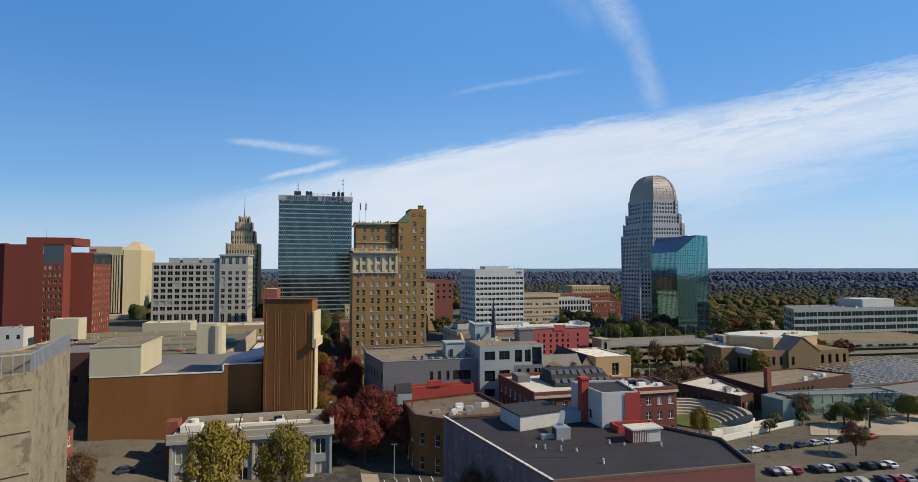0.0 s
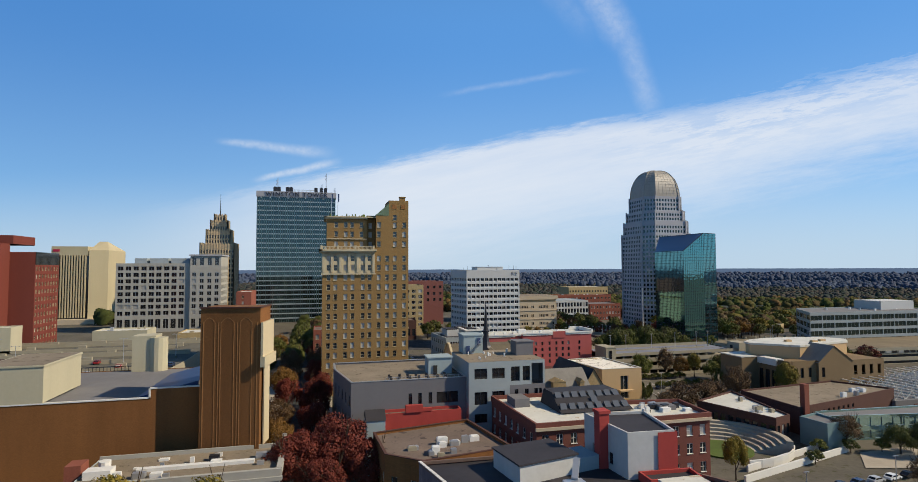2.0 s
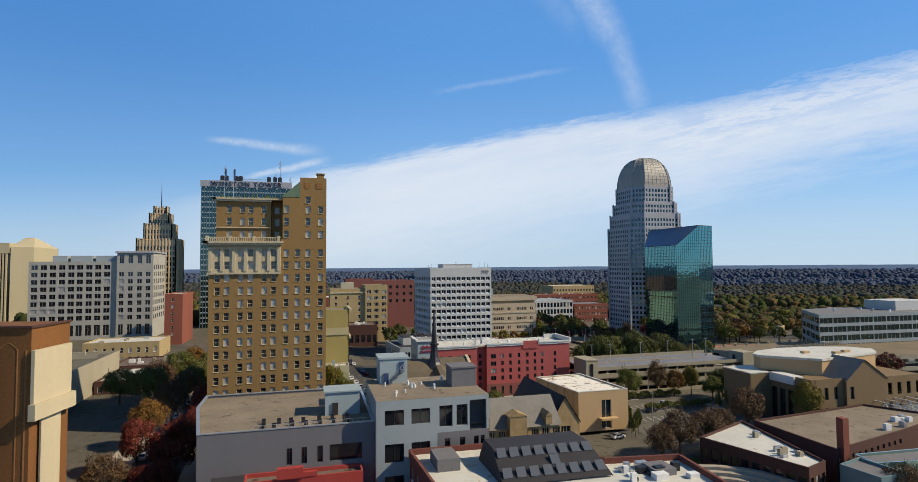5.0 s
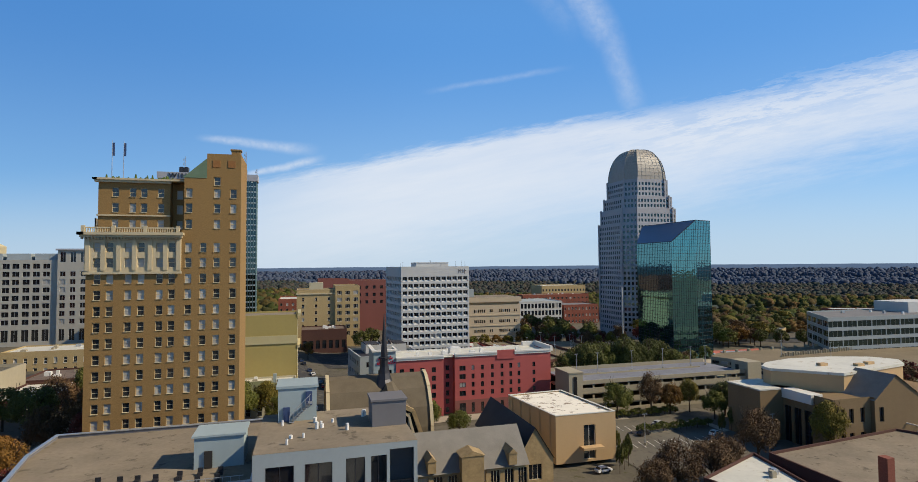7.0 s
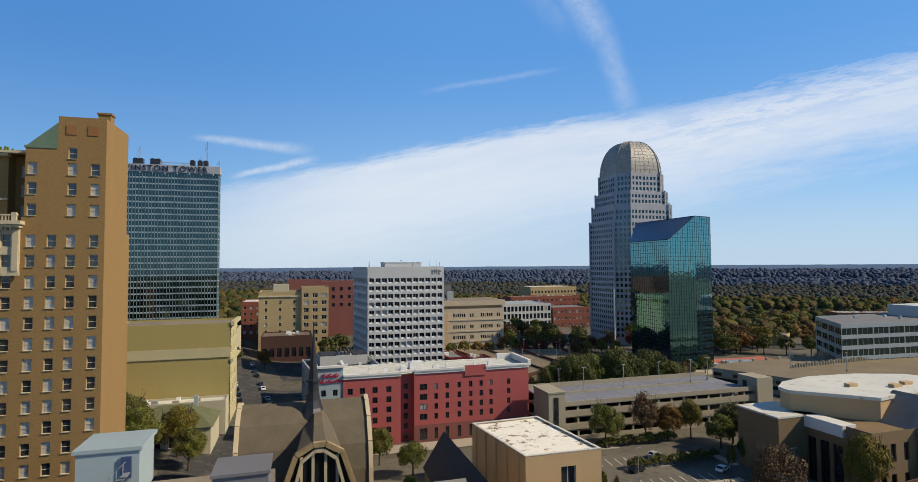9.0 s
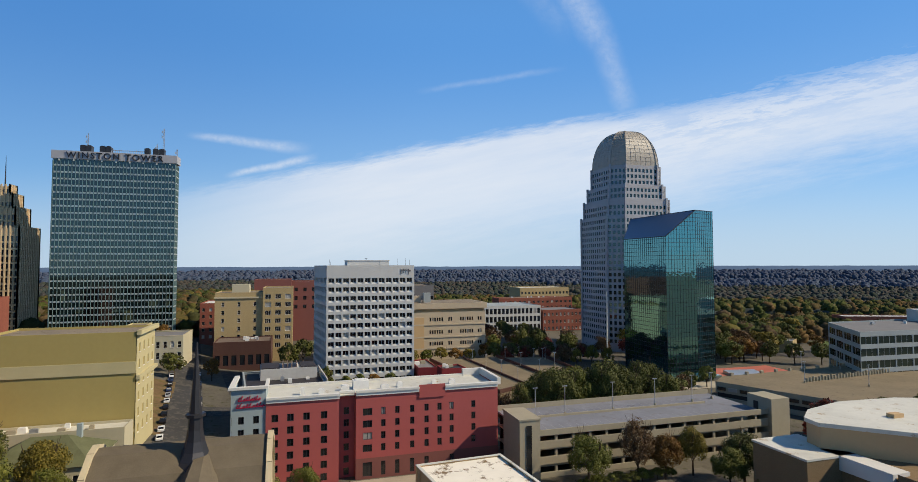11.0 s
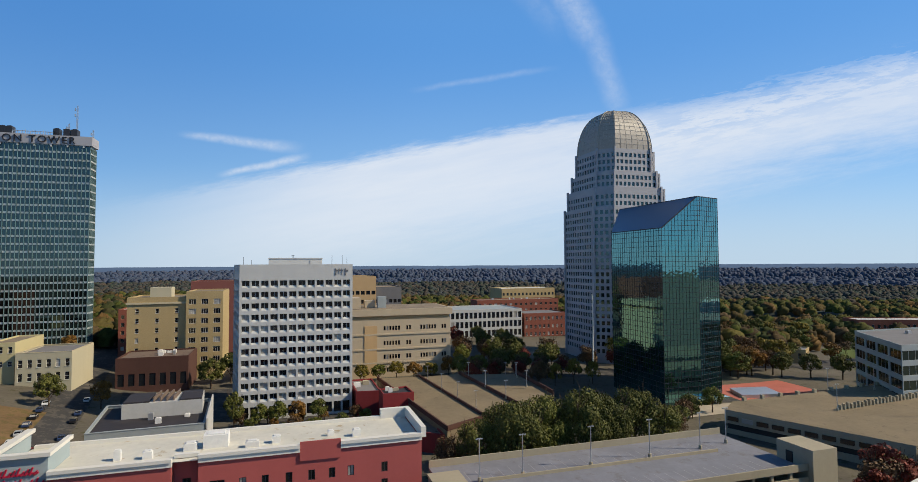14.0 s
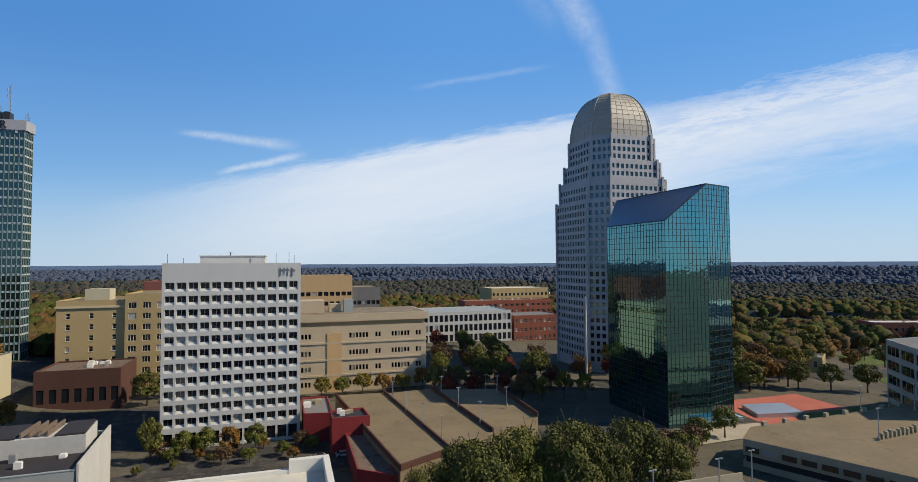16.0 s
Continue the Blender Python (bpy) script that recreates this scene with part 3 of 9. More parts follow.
# ---- buildings: the tall brick tower ----
def brick_tower():
    b = thing("brick_apartment_tower", "tall tan brick apartment tower with stone loggia and cornice", "building", (25, 228, 17))
    w = MB()
    y0, y1 = 228.0, 258.0
    xl, xr = 9.6, 40.2
    cen = [11.7, 14.1, 17.6, 20.1, 23.7, 26.1, 29.4, 32.4, 35.2, 38.6]
    rows = [(z - 1.05, z + 1.05) for z in [60.4 - 3.43 * i for i in range(12)]]
    cols = [(c - xl - 0.68, c - xl + 0.68) for c in cen]
    op = w.facade((xl, y0), (xr, y0), 17, 61.9, cols, sorted(rows), 0.28)
    # loggia storeys with the plain right bay beside it
    r2 = [(62.85, 64.95), (66.2, 68.3)]
    lw = [(c - xl - 0.68, c - xl + 0.68) for c in cen[:6]]
    rw = [(c - 28.0 - 0.68, c - 28.0 + 0.68) for c in cen[6:]]
    op2 = w.facade((28.0, y0), (xr, y0), 61.9, 71.2, rw, r2, 0.28)
    up = [(71.45, 73.5), (75.0, 77.1), (78.4, 80.5)]
    rw2 = [(c - 28.4 - 0.68, c - 28.4 + 0.68) for c in cen[6:]]
    op3 = w.facade((28.4, y0), (33.0, y0), 71.2, 83.2, [q for q in rw2 if q[1] < 4.4], up, 0.28)
    rw3 = [(c - 33.0 - 0.68, c - 33.0 + 0.68) for c in cen[8:]]
    op4 = w.facade((33.0, y0), (xr, y0), 71.2, 88.5, rw3, up + [(81.2, 83.2)], 0.28, skip={(1, 3)})
    # side and rear of the high wing
    side = even(3, 2.0, 3.6, 1.36)
    w.facade((xr, y0), (xr, 240.4), 17, 88.5)
    w.facade((xr, 240.4), (33, 240.4), 60, 88.5)
    w.facade((33, 240.4), (33, y0), 83.2, 88.5)
    w.face([(33, y0, 88.0), (xr, y0, 88.0), (xr, 240.4, 88.0), (33, 240.4, 88.0)])
    # main block sides
    w.facade((36.0, 240.4), (36.0, y1), 17, 70)
    w.facade((36.0, y1), (xl, y1), 17, 70)
    lc = even(7, 2.2, 3.9, 1.36)
    opl = w.facade((xl, y1), (xl, y0), 17, 61.9, lc, sorted(rows), 0.28)
    w.facade((xl, y1), (xl, y0), 61.9, 70.2, lc, r2, 0.28)
    w.face([(xl, y0, 70.2), (36, y0, 70.2), (36, y1, 70.2), (xl, y1, 70.2)])
    part("wall", w, M["tanbrick"], b)
    put_windows(b, op + op2 + op3 + op4 + opl, "sash", M["stone"], M["pane_blind"])
    # loggia of stone
    s = MB()
    opg = s.facade((xl - 0.25, y0 - 0.35), (28.0, y0 - 0.35), 61.9, 69.4, [(a + 0.25, c + 0.25) for a, c in lw], r2, 0.5)
    s.face([(28.0, y0 - 0.35, 61.9), (28.0, y0, 61.9), (28.0, y0, 69.4), (28.0, y0 - 0.35, 69.4)])
    s.box(xl - 0.4, y0 - 0.6, 61.5, 28.2, y0 - 0.35, 62.0)
    for c in [10.0, 12.9, 15.85, 18.85, 21.9, 24.9, 27.5]:
        ps = MB()
        ps.box(c - 0.42, y0 - 0.62, 62.3, c + 0.42, y0 - 0.36, 68.9)
        part("pilaster", ps, M["stone"], b)
    part("loggia", s, M["stone"], b, "pale limestone loggia with pilasters")
    put_windows(b, opg, "sash", M["stone"], M["pane_blind"])
    c = MB()
    c.box(xl - 0.9, y0 - 1.3, 69.4, 28.3, y0 + 1.0, 69.9)
    c.box(xl - 1.3, y0 - 1.7, 69.9, 28.6, y0 + 1.0, 70.5)
    c.box(xl - 1.3, y0 - 1.7, 69.9, xl, y1, 70.5)
    for i in range(30):
        c.box(xl - 0.7 + i * 0.62, y0 - 1.15, 69.0, xl - 0.45 + i * 0.62, y0 - 0.36, 69.4)
    part("cornice", c, M["stone"], b, "projecting stone cornice")
    ba = MB()
    ba.box(xl - 0.6, y0 - 0.9, 71.35, 27.9, y0 - 0.6, 71.6)
    for i in range(40):
        ba.box(xl - 0.5 + i * 0.46, y0 - 0.85, 70.5, xl - 0.32 + i * 0.46, y0 - 0.65, 71.35)
    for q in (9.2, 14.9, 21.0, 27.4):
        ba.box(q - 0.35, y0 - 1.0, 70.5, q + 0.35, y0 - 0.5, 71.9)
    part("balustrade", ba, M["stone"], b, "stone balustrade above the cornice")
    # set-back upper block
    u = MB()
    ucen = [14.3, 17.7, 19.9, 23.3]
    ux = 11.0
    ucol = [(q - ux - 0.66, q - ux + 0.66) for q in ucen]
    op5 = u.facade((ux, 230.0), (25.2, 230.0), 70.2, 82.0, ucol, up, 0.28)
    op6 = u.facade((25.2, 232.4), (28.4, 232.4), 70.2, 83.2, [(0.8, 2.1)], up, 0.28)
    u.facade((25.2, 230.0), (25.2, 232.4), 70.2, 82.0)
    u.facade((ux, 252), (ux, 230.0), 70.2, 82.0, even(5, 2, 4, 1.36), up, 0.28)
    u.facade((28.4, 240), (28.4, 228), 70.2, 83.2)
    u.facade((28.4, 252), (ux, 252), 70.2, 82.0)
    u.face([(ux, 230, 82.0), (28.4, 230, 82.0), (28.4, 252, 82.0), (ux, 252, 82.0)])
    u.face([(28.4, 240.4, 70), (28.4, 252, 70), (28.4, 252, 82), (28.4, 240.4, 82)])
    part("upper_wall", u, M["tanbrick"], b)
    put_windows(b, op5 + op6, "sash", M["stone"], M["pane_blind"])
    q = MB()
    q.box(ux - 0.6, 229.3, 81.6, 25.4, 230.4, 82.1)
    q.box(ux - 0.9, 229.0, 82.1, 28.4, 230.6, 82.5)
    q.box(ux - 0.9, 229.0, 82.1, ux, 252, 82.5)
    q.box(ux - 0.2, 229.6, 74.2, 25.3, 230.0, 74.5)
    part("upper_cornice", q, M["stone"], b)
    # sloped copper roof between the wings, and roof structures
    g = MB()
    g.face([(28.4, 228, 83.2), (33, 228, 87.4), (33, 240, 87.4), (28.4, 240, 83.2)])
    g.face([(28.4, 228, 83.2), (33, 228, 83.2), (33, 228, 87.4)])
    g.face([(33, 240, 83.2), (28.4, 240, 83.2), (33, 240, 87.4)])
    g.box(28.2, 227.9, 82.9, 33.0, 228.4, 83.3)
    part("copper_roof", g, M["copper"], b, "green copper lean-to roof")
    e = MB()
    e.box(37.6, 232, 88.0, 39.6, 234, 90.2)
    e.box(37.4, 231.8, 90.2, 39.8, 234.2, 90.5)
    part("chimney", e, M["tanbrick"], b)
    for px in (34.2, 37.4):
        rp = MB()
        rp.box(px, 227.90, 85.4, px + 1.6, 227.98, 87.0)
        part("brick_panel", rp, M["bandbrick"], b)
    for fx in (12.6, 14.9):
        f = MB()
        f.cyl(fx, 233, 82.0, 91.5 if fx < 15 else 90.0, 0.10, 0.05, 8)
        part("flagpole", f, M["steel"], b)
        fl = MB()
        fl.box(fx + 0.06, 232.98, 88.0 if fx < 15 else 86.8, fx + 0.5, 233.04, 91.0 if fx < 15 else 89.4)
        part("flag", fl, M["navy"], b, "furled dark flag")
    pots = MB()
    random.seed(4)
    for i in range(26):
        x = 11.4 + random.random() * 14
        pots.cyl(x, 230.6 + random.random(), 82.5, 82.7 + random.random() * 1.0, 0.35, 0.1, 6)
    part("roof_planting", pots, M["grass"], b, "shrubs of a roof garden")
    ww = MB()
    ww.box(xl - 0.1, y0 - 0.5, 17, 12.5, y0 - 0.02, 23.8)
    part("entrance_pier", ww, M["whitetrim"], b, "pale stone base pier")


# ---- the white office block with deep square windows ----
def white_office():
    b = thing("white_office_block", "white precast office block with a grid of deep square windows", "building", (122, 396, 8))
    w = MB()
    x0, x1, y0, y1 = 103.4, 140.9, 382.7, 410.5
    rows = [(56.95 - 3.82 * i - 2.55, 56.95 - 3.82 * i) for i in range(11)]
    cols = even(12, 0.75, 3.04, 2.45)
    op = w.facade((x0, y0), (x1, y0), 15.6, 62.4, cols, sorted(rows), 0.6)
    lc = even(9, 0.8, 3.0, 2.4)
    opl = w.facade((99.2, y1), (x0, y0), 15.6, 62.4, lc, sorted(rows), 0.6)
    w.facade((x1, y0), (x1, y1), 7, 62.4)
    w.facade((x1, y1), (99.2, y1), 7, 62.4)
    base = w.facade((x0, y0), (x1, y0), 7.0, 15.6, cols, [(10.9, 14.6), (7.2, 10.2)], 0.9)
    w.facade((99.2, y1), (x0, y0), 7.0, 15.6, lc, [(10.9, 14.6)], 0.9)
    w.face([(x0, y0, 61.6), (x1, y0, 61.6), (x1, y1, 61.6), (99.2, y1, 61.6)])
    parapet(w, [(x0, y0), (x1, y0), (x1, y1), (99.2, y1)], 61.6, 62.4, 0.5, outer=False)
    part("wall", w, M["whiteconc"], b)
    put_windows(b, op + opl, "wedge", M["whiteconc"], M["pane_dark"])
    put_windows(b, base, "pair", M["darkmetal"], M["pane_dark"])
    p = MB()
    p.box(112.4, 388, 61.6, 130.6, 402, 64.4)
    p.box(112.2, 387.8, 64.4, 130.8, 402.2, 64.7)
    p.box(126.5, 387.8, 61.9, 130.4, 388, 64.0)
    part("penthouse", p, M["whiteconc"], b, "grey plant penthouse on the roof")
    random.seed(9)
    for x, y, hh in ((104.5, 384, 2.6), (121, 389, 1.4), (133.8, 384, 3.0), (137.5, 385, 3.2), (139, 384, 2.4), (106, 400, 1.8)):
        a = MB()
        a.cyl(x, y, 61.6, 62.4 + hh, 0.07, 0.05, 6)
        part("aerial", a, M["darkmetal"], b)
    d = MB()
    d.cyl(120.6, 389, 64.7, 65.4, 0.12, 0.12, 6)
    d.cyl(120.6, 389, 65.4, 65.6, 0.7, 0.2, 10)
    part("dish", d, M["darkmetal"], b)
    s = MB()
    for x, ww, hh in ((134.9, 0.9, 2.3), (136.1, 0.6, 1.9), (137.1, 0.5, 2.2), (138.2, 1.1, 2.5)):
        s.box(x, y0 - 0.18, 60.9 - hh, x + ww * 0.35, y0 - 0.003, 60.9)
        s.box(x + ww * 0.35, y0 - 0.12, 60.9 - hh * 0.45, x + ww, y0 - 0.003, 60.9 - hh * 0.2)
    part("wall_sign", s, M["greypaint"], b, "dark emblem-like shapes near the roof corner")


# ---- the tall slab tower with the roof sign ----
def slab_tower():
    b = thing("glass_slab_tower", "tall grey-green glass slab office tower with lettered roof band", "building", (-12, 516, 16))
    x0, x1, y0, y1 = -43.3, 20.2, 511.0, 519.5
    g = MB()
    g.box(x0, y0, 17, x1, y1, 124.5)
    part("glass_body", g, M["slab"], b)
    fins = MB()
    n = 34
    for i in range(n + 1):
        x = x0 + (x1 - x0) * i / n
        fins.box(x - 0.09, y0 - 0.40, 17, x + 0.09, y0 - 0.002, 123.6)
    for i in range(6):
        y = y0 + (y1 - y0) * i / 5
        fins.box(x1 + 0.002, y - 0.09, 17, x1 + 0.25, y + 0.09, 123.6)
        fins.box(x0 - 0.45, y - 0.13, 17, x0 - 0.002, y + 0.13, 123.6)
    tagged(part("mullions", fins, M["teal"], b), kind="stuff")
    span = MB()
    for i in range(27):
        z = 22.0 + 3.93 * i
        pw = (x1 - x0) / n
        for j in range(n):
            a = x0 + pw * j + 0.32
            span.box(a, y0 - 0.16, z, a + pw - 0.64, y0 - 0.004, z + 0.95)
        span.box(x1 + 0.004, y0 + 0.2, z, x1 + 0.16, y1 - 0.2, z + 0.75)
        span.box(x0 - 0.16, y0 + 0.2, z, x0 - 0.004, y1 - 0.2, z + 1.15)
    tagged(part("spandrel", span, M["spandrel"], b), kind="stuff")
    f = MB()
    f.box(x0 - 0.9, y0 - 0.9, 124.5, x1 + 0.9, y1 + 0.9, 129.2)
    f.box(x0 + 0.3, y0 + 0.2, 123.2, x1 - 0.3, y1 - 0.2, 124.5)
    part("roof_band", f, M["granite"], b, "grey fascia band that carries the letters")
    lg = MB()
    for i in range(9):
        x = x0 + 3 + (x1 - x0 - 6) * i / 8
        lg.box(x - 0.35, y0 - 0.7, 123.3, x + 0.35, y0 - 0.3, 124.4)
    part("band_lamps", lg, M["whitetrim"], b)
    cu = bpy.data.curves.new("roof_letters", "FONT")
    cu.body, cu.size, cu.extrude, cu.align_x, cu.space_character = "WINSTON TOWER", 5.0, 0.25, "CENTER", 1.25
    t = new("roof_letters", cu)
    cu.materials.append(M["letter"])
    t.parent = b
    t.location = (-11.6 + 12, 510.0 - 516 - 0.16, 125.1 - 16)
    t.rotation_euler = (radians(90), 0, 0)
    tagged(t, "dark raised letters reading WINSTON TOWER")
    for x in (-29.5, -26.5, -19.5, -16.5, 4.0, 8.5, 12.0):
        c = MB()
        c.box(x - 1.4, y0 + 2, 129.2, x + 1.4, y0 + 6, 133.2)
        c.box(x - 0.9, y0 + 2.5, 133.2, x + 0.9, y0 + 5.5, 133.6)
        part("cooling_unit", c, M["darkmetal"], b)
    rail = MB()
    for i in range(18):
        rail.box(-15 + i * 1.1, y0 + 2, 129.2, -14.8 + i * 1.1, y0 + 2.3, 131.4 + 0.5 * math.sin(i * 1.7))
    rail.box(-15, y0 + 2, 131.0, 4, y0 + 2.3, 131.3)
    part("roof_rail", rail, M["steel"], b)
    for x, top in ((-27.5, 141.0), (12.6, 146.5), (9.0, 136.5), (20.0, 134.0)):
        m = MB()
        for dx, dy in ((-0.45, 0), (0.45, 0), (0, 0.6)):
            m.bar((x + dx, y0 + 4 + dy, 129.2), (x + dx * 0.5, y0 + 4 + dy * 0.5, top), 0.16)
        k = int((top - 129) / 1.5)
        for i in range(k):
            z = 129.6 + i * 1.5
            m.bar((x - 0.42, y0 + 4, z), (x + 0.42, y0 + 4, z + 1.4), 0.1)
        for z in (top - 3, top - 6):
            m.box(x - 1.1, y0 + 3.4, z, x - 0.6, y0 + 3.8, z + 1.4)
        part("antenna_mast", m, M["steel"], b)


# ---- the domed granite tower ----
def octagon(cx, cy, h, c):
    return [(cx - h + c, cy - h), (cx + h - c, cy - h), (cx + h, cy - h + c), (cx + h, cy + h - c), (cx + h - c, cy + h), (cx - h + c, cy + h), (cx - h, cy + h - c), (cx - h, cy - h + c)]


def domed_tower():
    cx, cy = 302.0, 464.0
    b = thing("domed_office_tower", "tall grey granite office tower with stepped shoulders and a domed top", "building", (cx, cy, 6))
    g = MB()
    tiers = [(6, 93, 24.0, 8.0), (93, 104, 22.4, 7.5), (104, 113, 20.4, 7.0), (113, 126, 18.4, 7.0)]
    for z0, z1, h, c in tiers:
        poly = octagon(cx, cy, h, c)
        w = MB()
        for i in range(8):
            p0, p1 = poly[i], poly[(i + 1) % 8]
            L = math.dist(p0, p1)
            n = max(2, round(L / 2.75))
            pitch = L / n
            rows = []
            z = z0 + (0.9 if z0 > 10 else 8)
            while z + 2.9 < z1:
                rows.append((z, z + 2.2))
                z += 3.75
            op = w.facade(p0, p1, z0, z1, even(n, pitch * 0.2, pitch, pitch * 0.6), rows, 0.35)
            joined_panes(op, g)
        w.face([(*p, z1) for p in poly])
        part("wall", w, M["granite"], b)
    tagged(part("panes", g, M["slab"], b), kind="stuff")
    # raised piers at the corners of each face
    for z0, z1, h, c in tiers:
        for i, p in enumerate(octagon(cx, cy, h, c)):
            pr = MB()
            d = (Vector(p) - Vector((cx, cy))).normalized() * 0.25
            pr.box(p[0] + d.x - 0.55, p[1] + d.y - 0.55, z0, p[0] + d.x + 0.55, p[1] + d.y + 0.55, z1 + 0.8)
            part("corner_pier", pr, M["granite"], b)
    # the dome: eight curved sides, with ribs
    dm, rb = MB(), MB()
    steps = 14
    prev = None
    for s in range(steps + 1):
        a = s / steps
        h = 18.0 * math.cos(a * math.pi / 2 * 0.965) ** 0.78
        z = 126 + 25.2 * math.sin(a * math.pi / 2)
        ring = [(x, y, z) for x, y in octagon(cx, cy, h, h * 0.38)]
        if prev:
            for i in range(8):
                j = (i + 1) % 8
                dm.face([prev[i], prev[j], ring[j], ring[i]])
                rb.bar(prev[i], ring[i], 0.55)
                for q in range(1, 6):
                    f = q / 6
                    lo = Vector(prev[i]).lerp(Vector(prev[j]), f)
                    hi = Vector(ring[i]).lerp(Vector(ring[j]), f)
                    rb.bar(lo, hi, 0.18)
                rb.bar(ring[i], ring[j], 0.2)
        prev = ring
    dm.face(prev)
    part("dome", dm, M["domestone"], b, "ribbed stone dome")
    part("dome_ribs", rb, M["domestone"], b)


# ---- the teal glass tower with the slanted roof ----
def teal_tower():
    b = thing("teal_glass_tower", "teal mirror-glass office tower with a slanted roof", "building", (262, 380, 4))
    k = (251.6, 357.0)
    poly = [k, (268.0, 357.0), (281.5, 361.5), (285.0, 371.0), (285.0, 404.0), (268.5, 409.0), (251.6, 390.0)]
    zk, zr = 75.3, 87.6

    def top(p):
        return min(zr, zk + (p[0] - k[0]) * (zr - zk) / (268.0 - k[0]))
    g, m = MB(), MB()
    n = len(poly)
    for i in range(n):
        a, c = Vector(poly[i]), Vector(poly[(i + 1) % n])
        g.face([(*a, 4), (*c, 4), (*c, top(c)), (*a, top(a))])
        d = (c - a).normalized()
        o = Vector((d.y, -d.x)) * 0.03
        L = (c - a).length
        q = max(2, round(L / 1.55))
        for j in range(q + 1):
            p = a + d * (L * j / q) + o
            m.bar((p.x, p.y, 8), (p.x, p.y, top(p)), 0.10)
        z = 12.0
        while z < zr:
            s0, s1 = 0.0, 1.0
            ta, tc = top(a), top(c)
            if max(ta, tc) > z:
                if ta < z:
                    s0 = (z - ta) / (tc - ta)
                if tc < z:
                    s1 = (ta - z) / (ta - tc)
                p, r = a + d * L * s0 + o, a + d * L * s1 + o
                m.bar((p.x, p.y, z), (r.x, r.y, z), 0.13)
            z += 1.95
    part("curtain_glass", g, M["curtain"], b)
    tagged(part("mullions", m, M["darkmetal"], b), kind="stuff")
    r = MB()
    r.face([(*k, zk + 0.02), (268.0, 357.0, zr), (268.5, 409.0, zr), (251.6, 390.0, zk + 0.02)])
    r.face([(268.0, 357.0, zr), (281.5, 361.5, zr), (285, 371, zr), (285, 404, zr), (268.5, 409, zr)])
    part("slanted_roof", r, M["curtain_roof"], b, "dark blue slanted glass roof")
    e = MB()
    e.bar((*k, zk), (268.0, 357.0, zr), 0.35)
    e.bar((*k, zk), (251.6, 390.0, zk), 0.35)
    e.bar((268.0, 357.0, zr), (268.5, 409.0, zr), 0.35)
    e.bar((268.0, 357.0, zr), (281.5, 361.5, zr), 0.3)
    part("roof_edge", e, M["darkmetal"], b)
    c = MB()
    c.box(269, 355.2, 4, 269.6, 355.8, 12)
    c.box(276.2, 358.9, 4, 276.8, 359.5, 12)
    c.box(262, 353.4, 11.4, 277.6, 358.6, 12.0)
    part("entrance_canopy", c, M["paleglass"], b, "green glass entrance canopy on posts")
    fp = MB()
    fp.cyl(262.0, 424, 5, 47, 0.45, 0.35, 8)
    solo("pale_mast", fp, M["whitetrim"], "tall pale mast standing beside the glass tower", "mast")


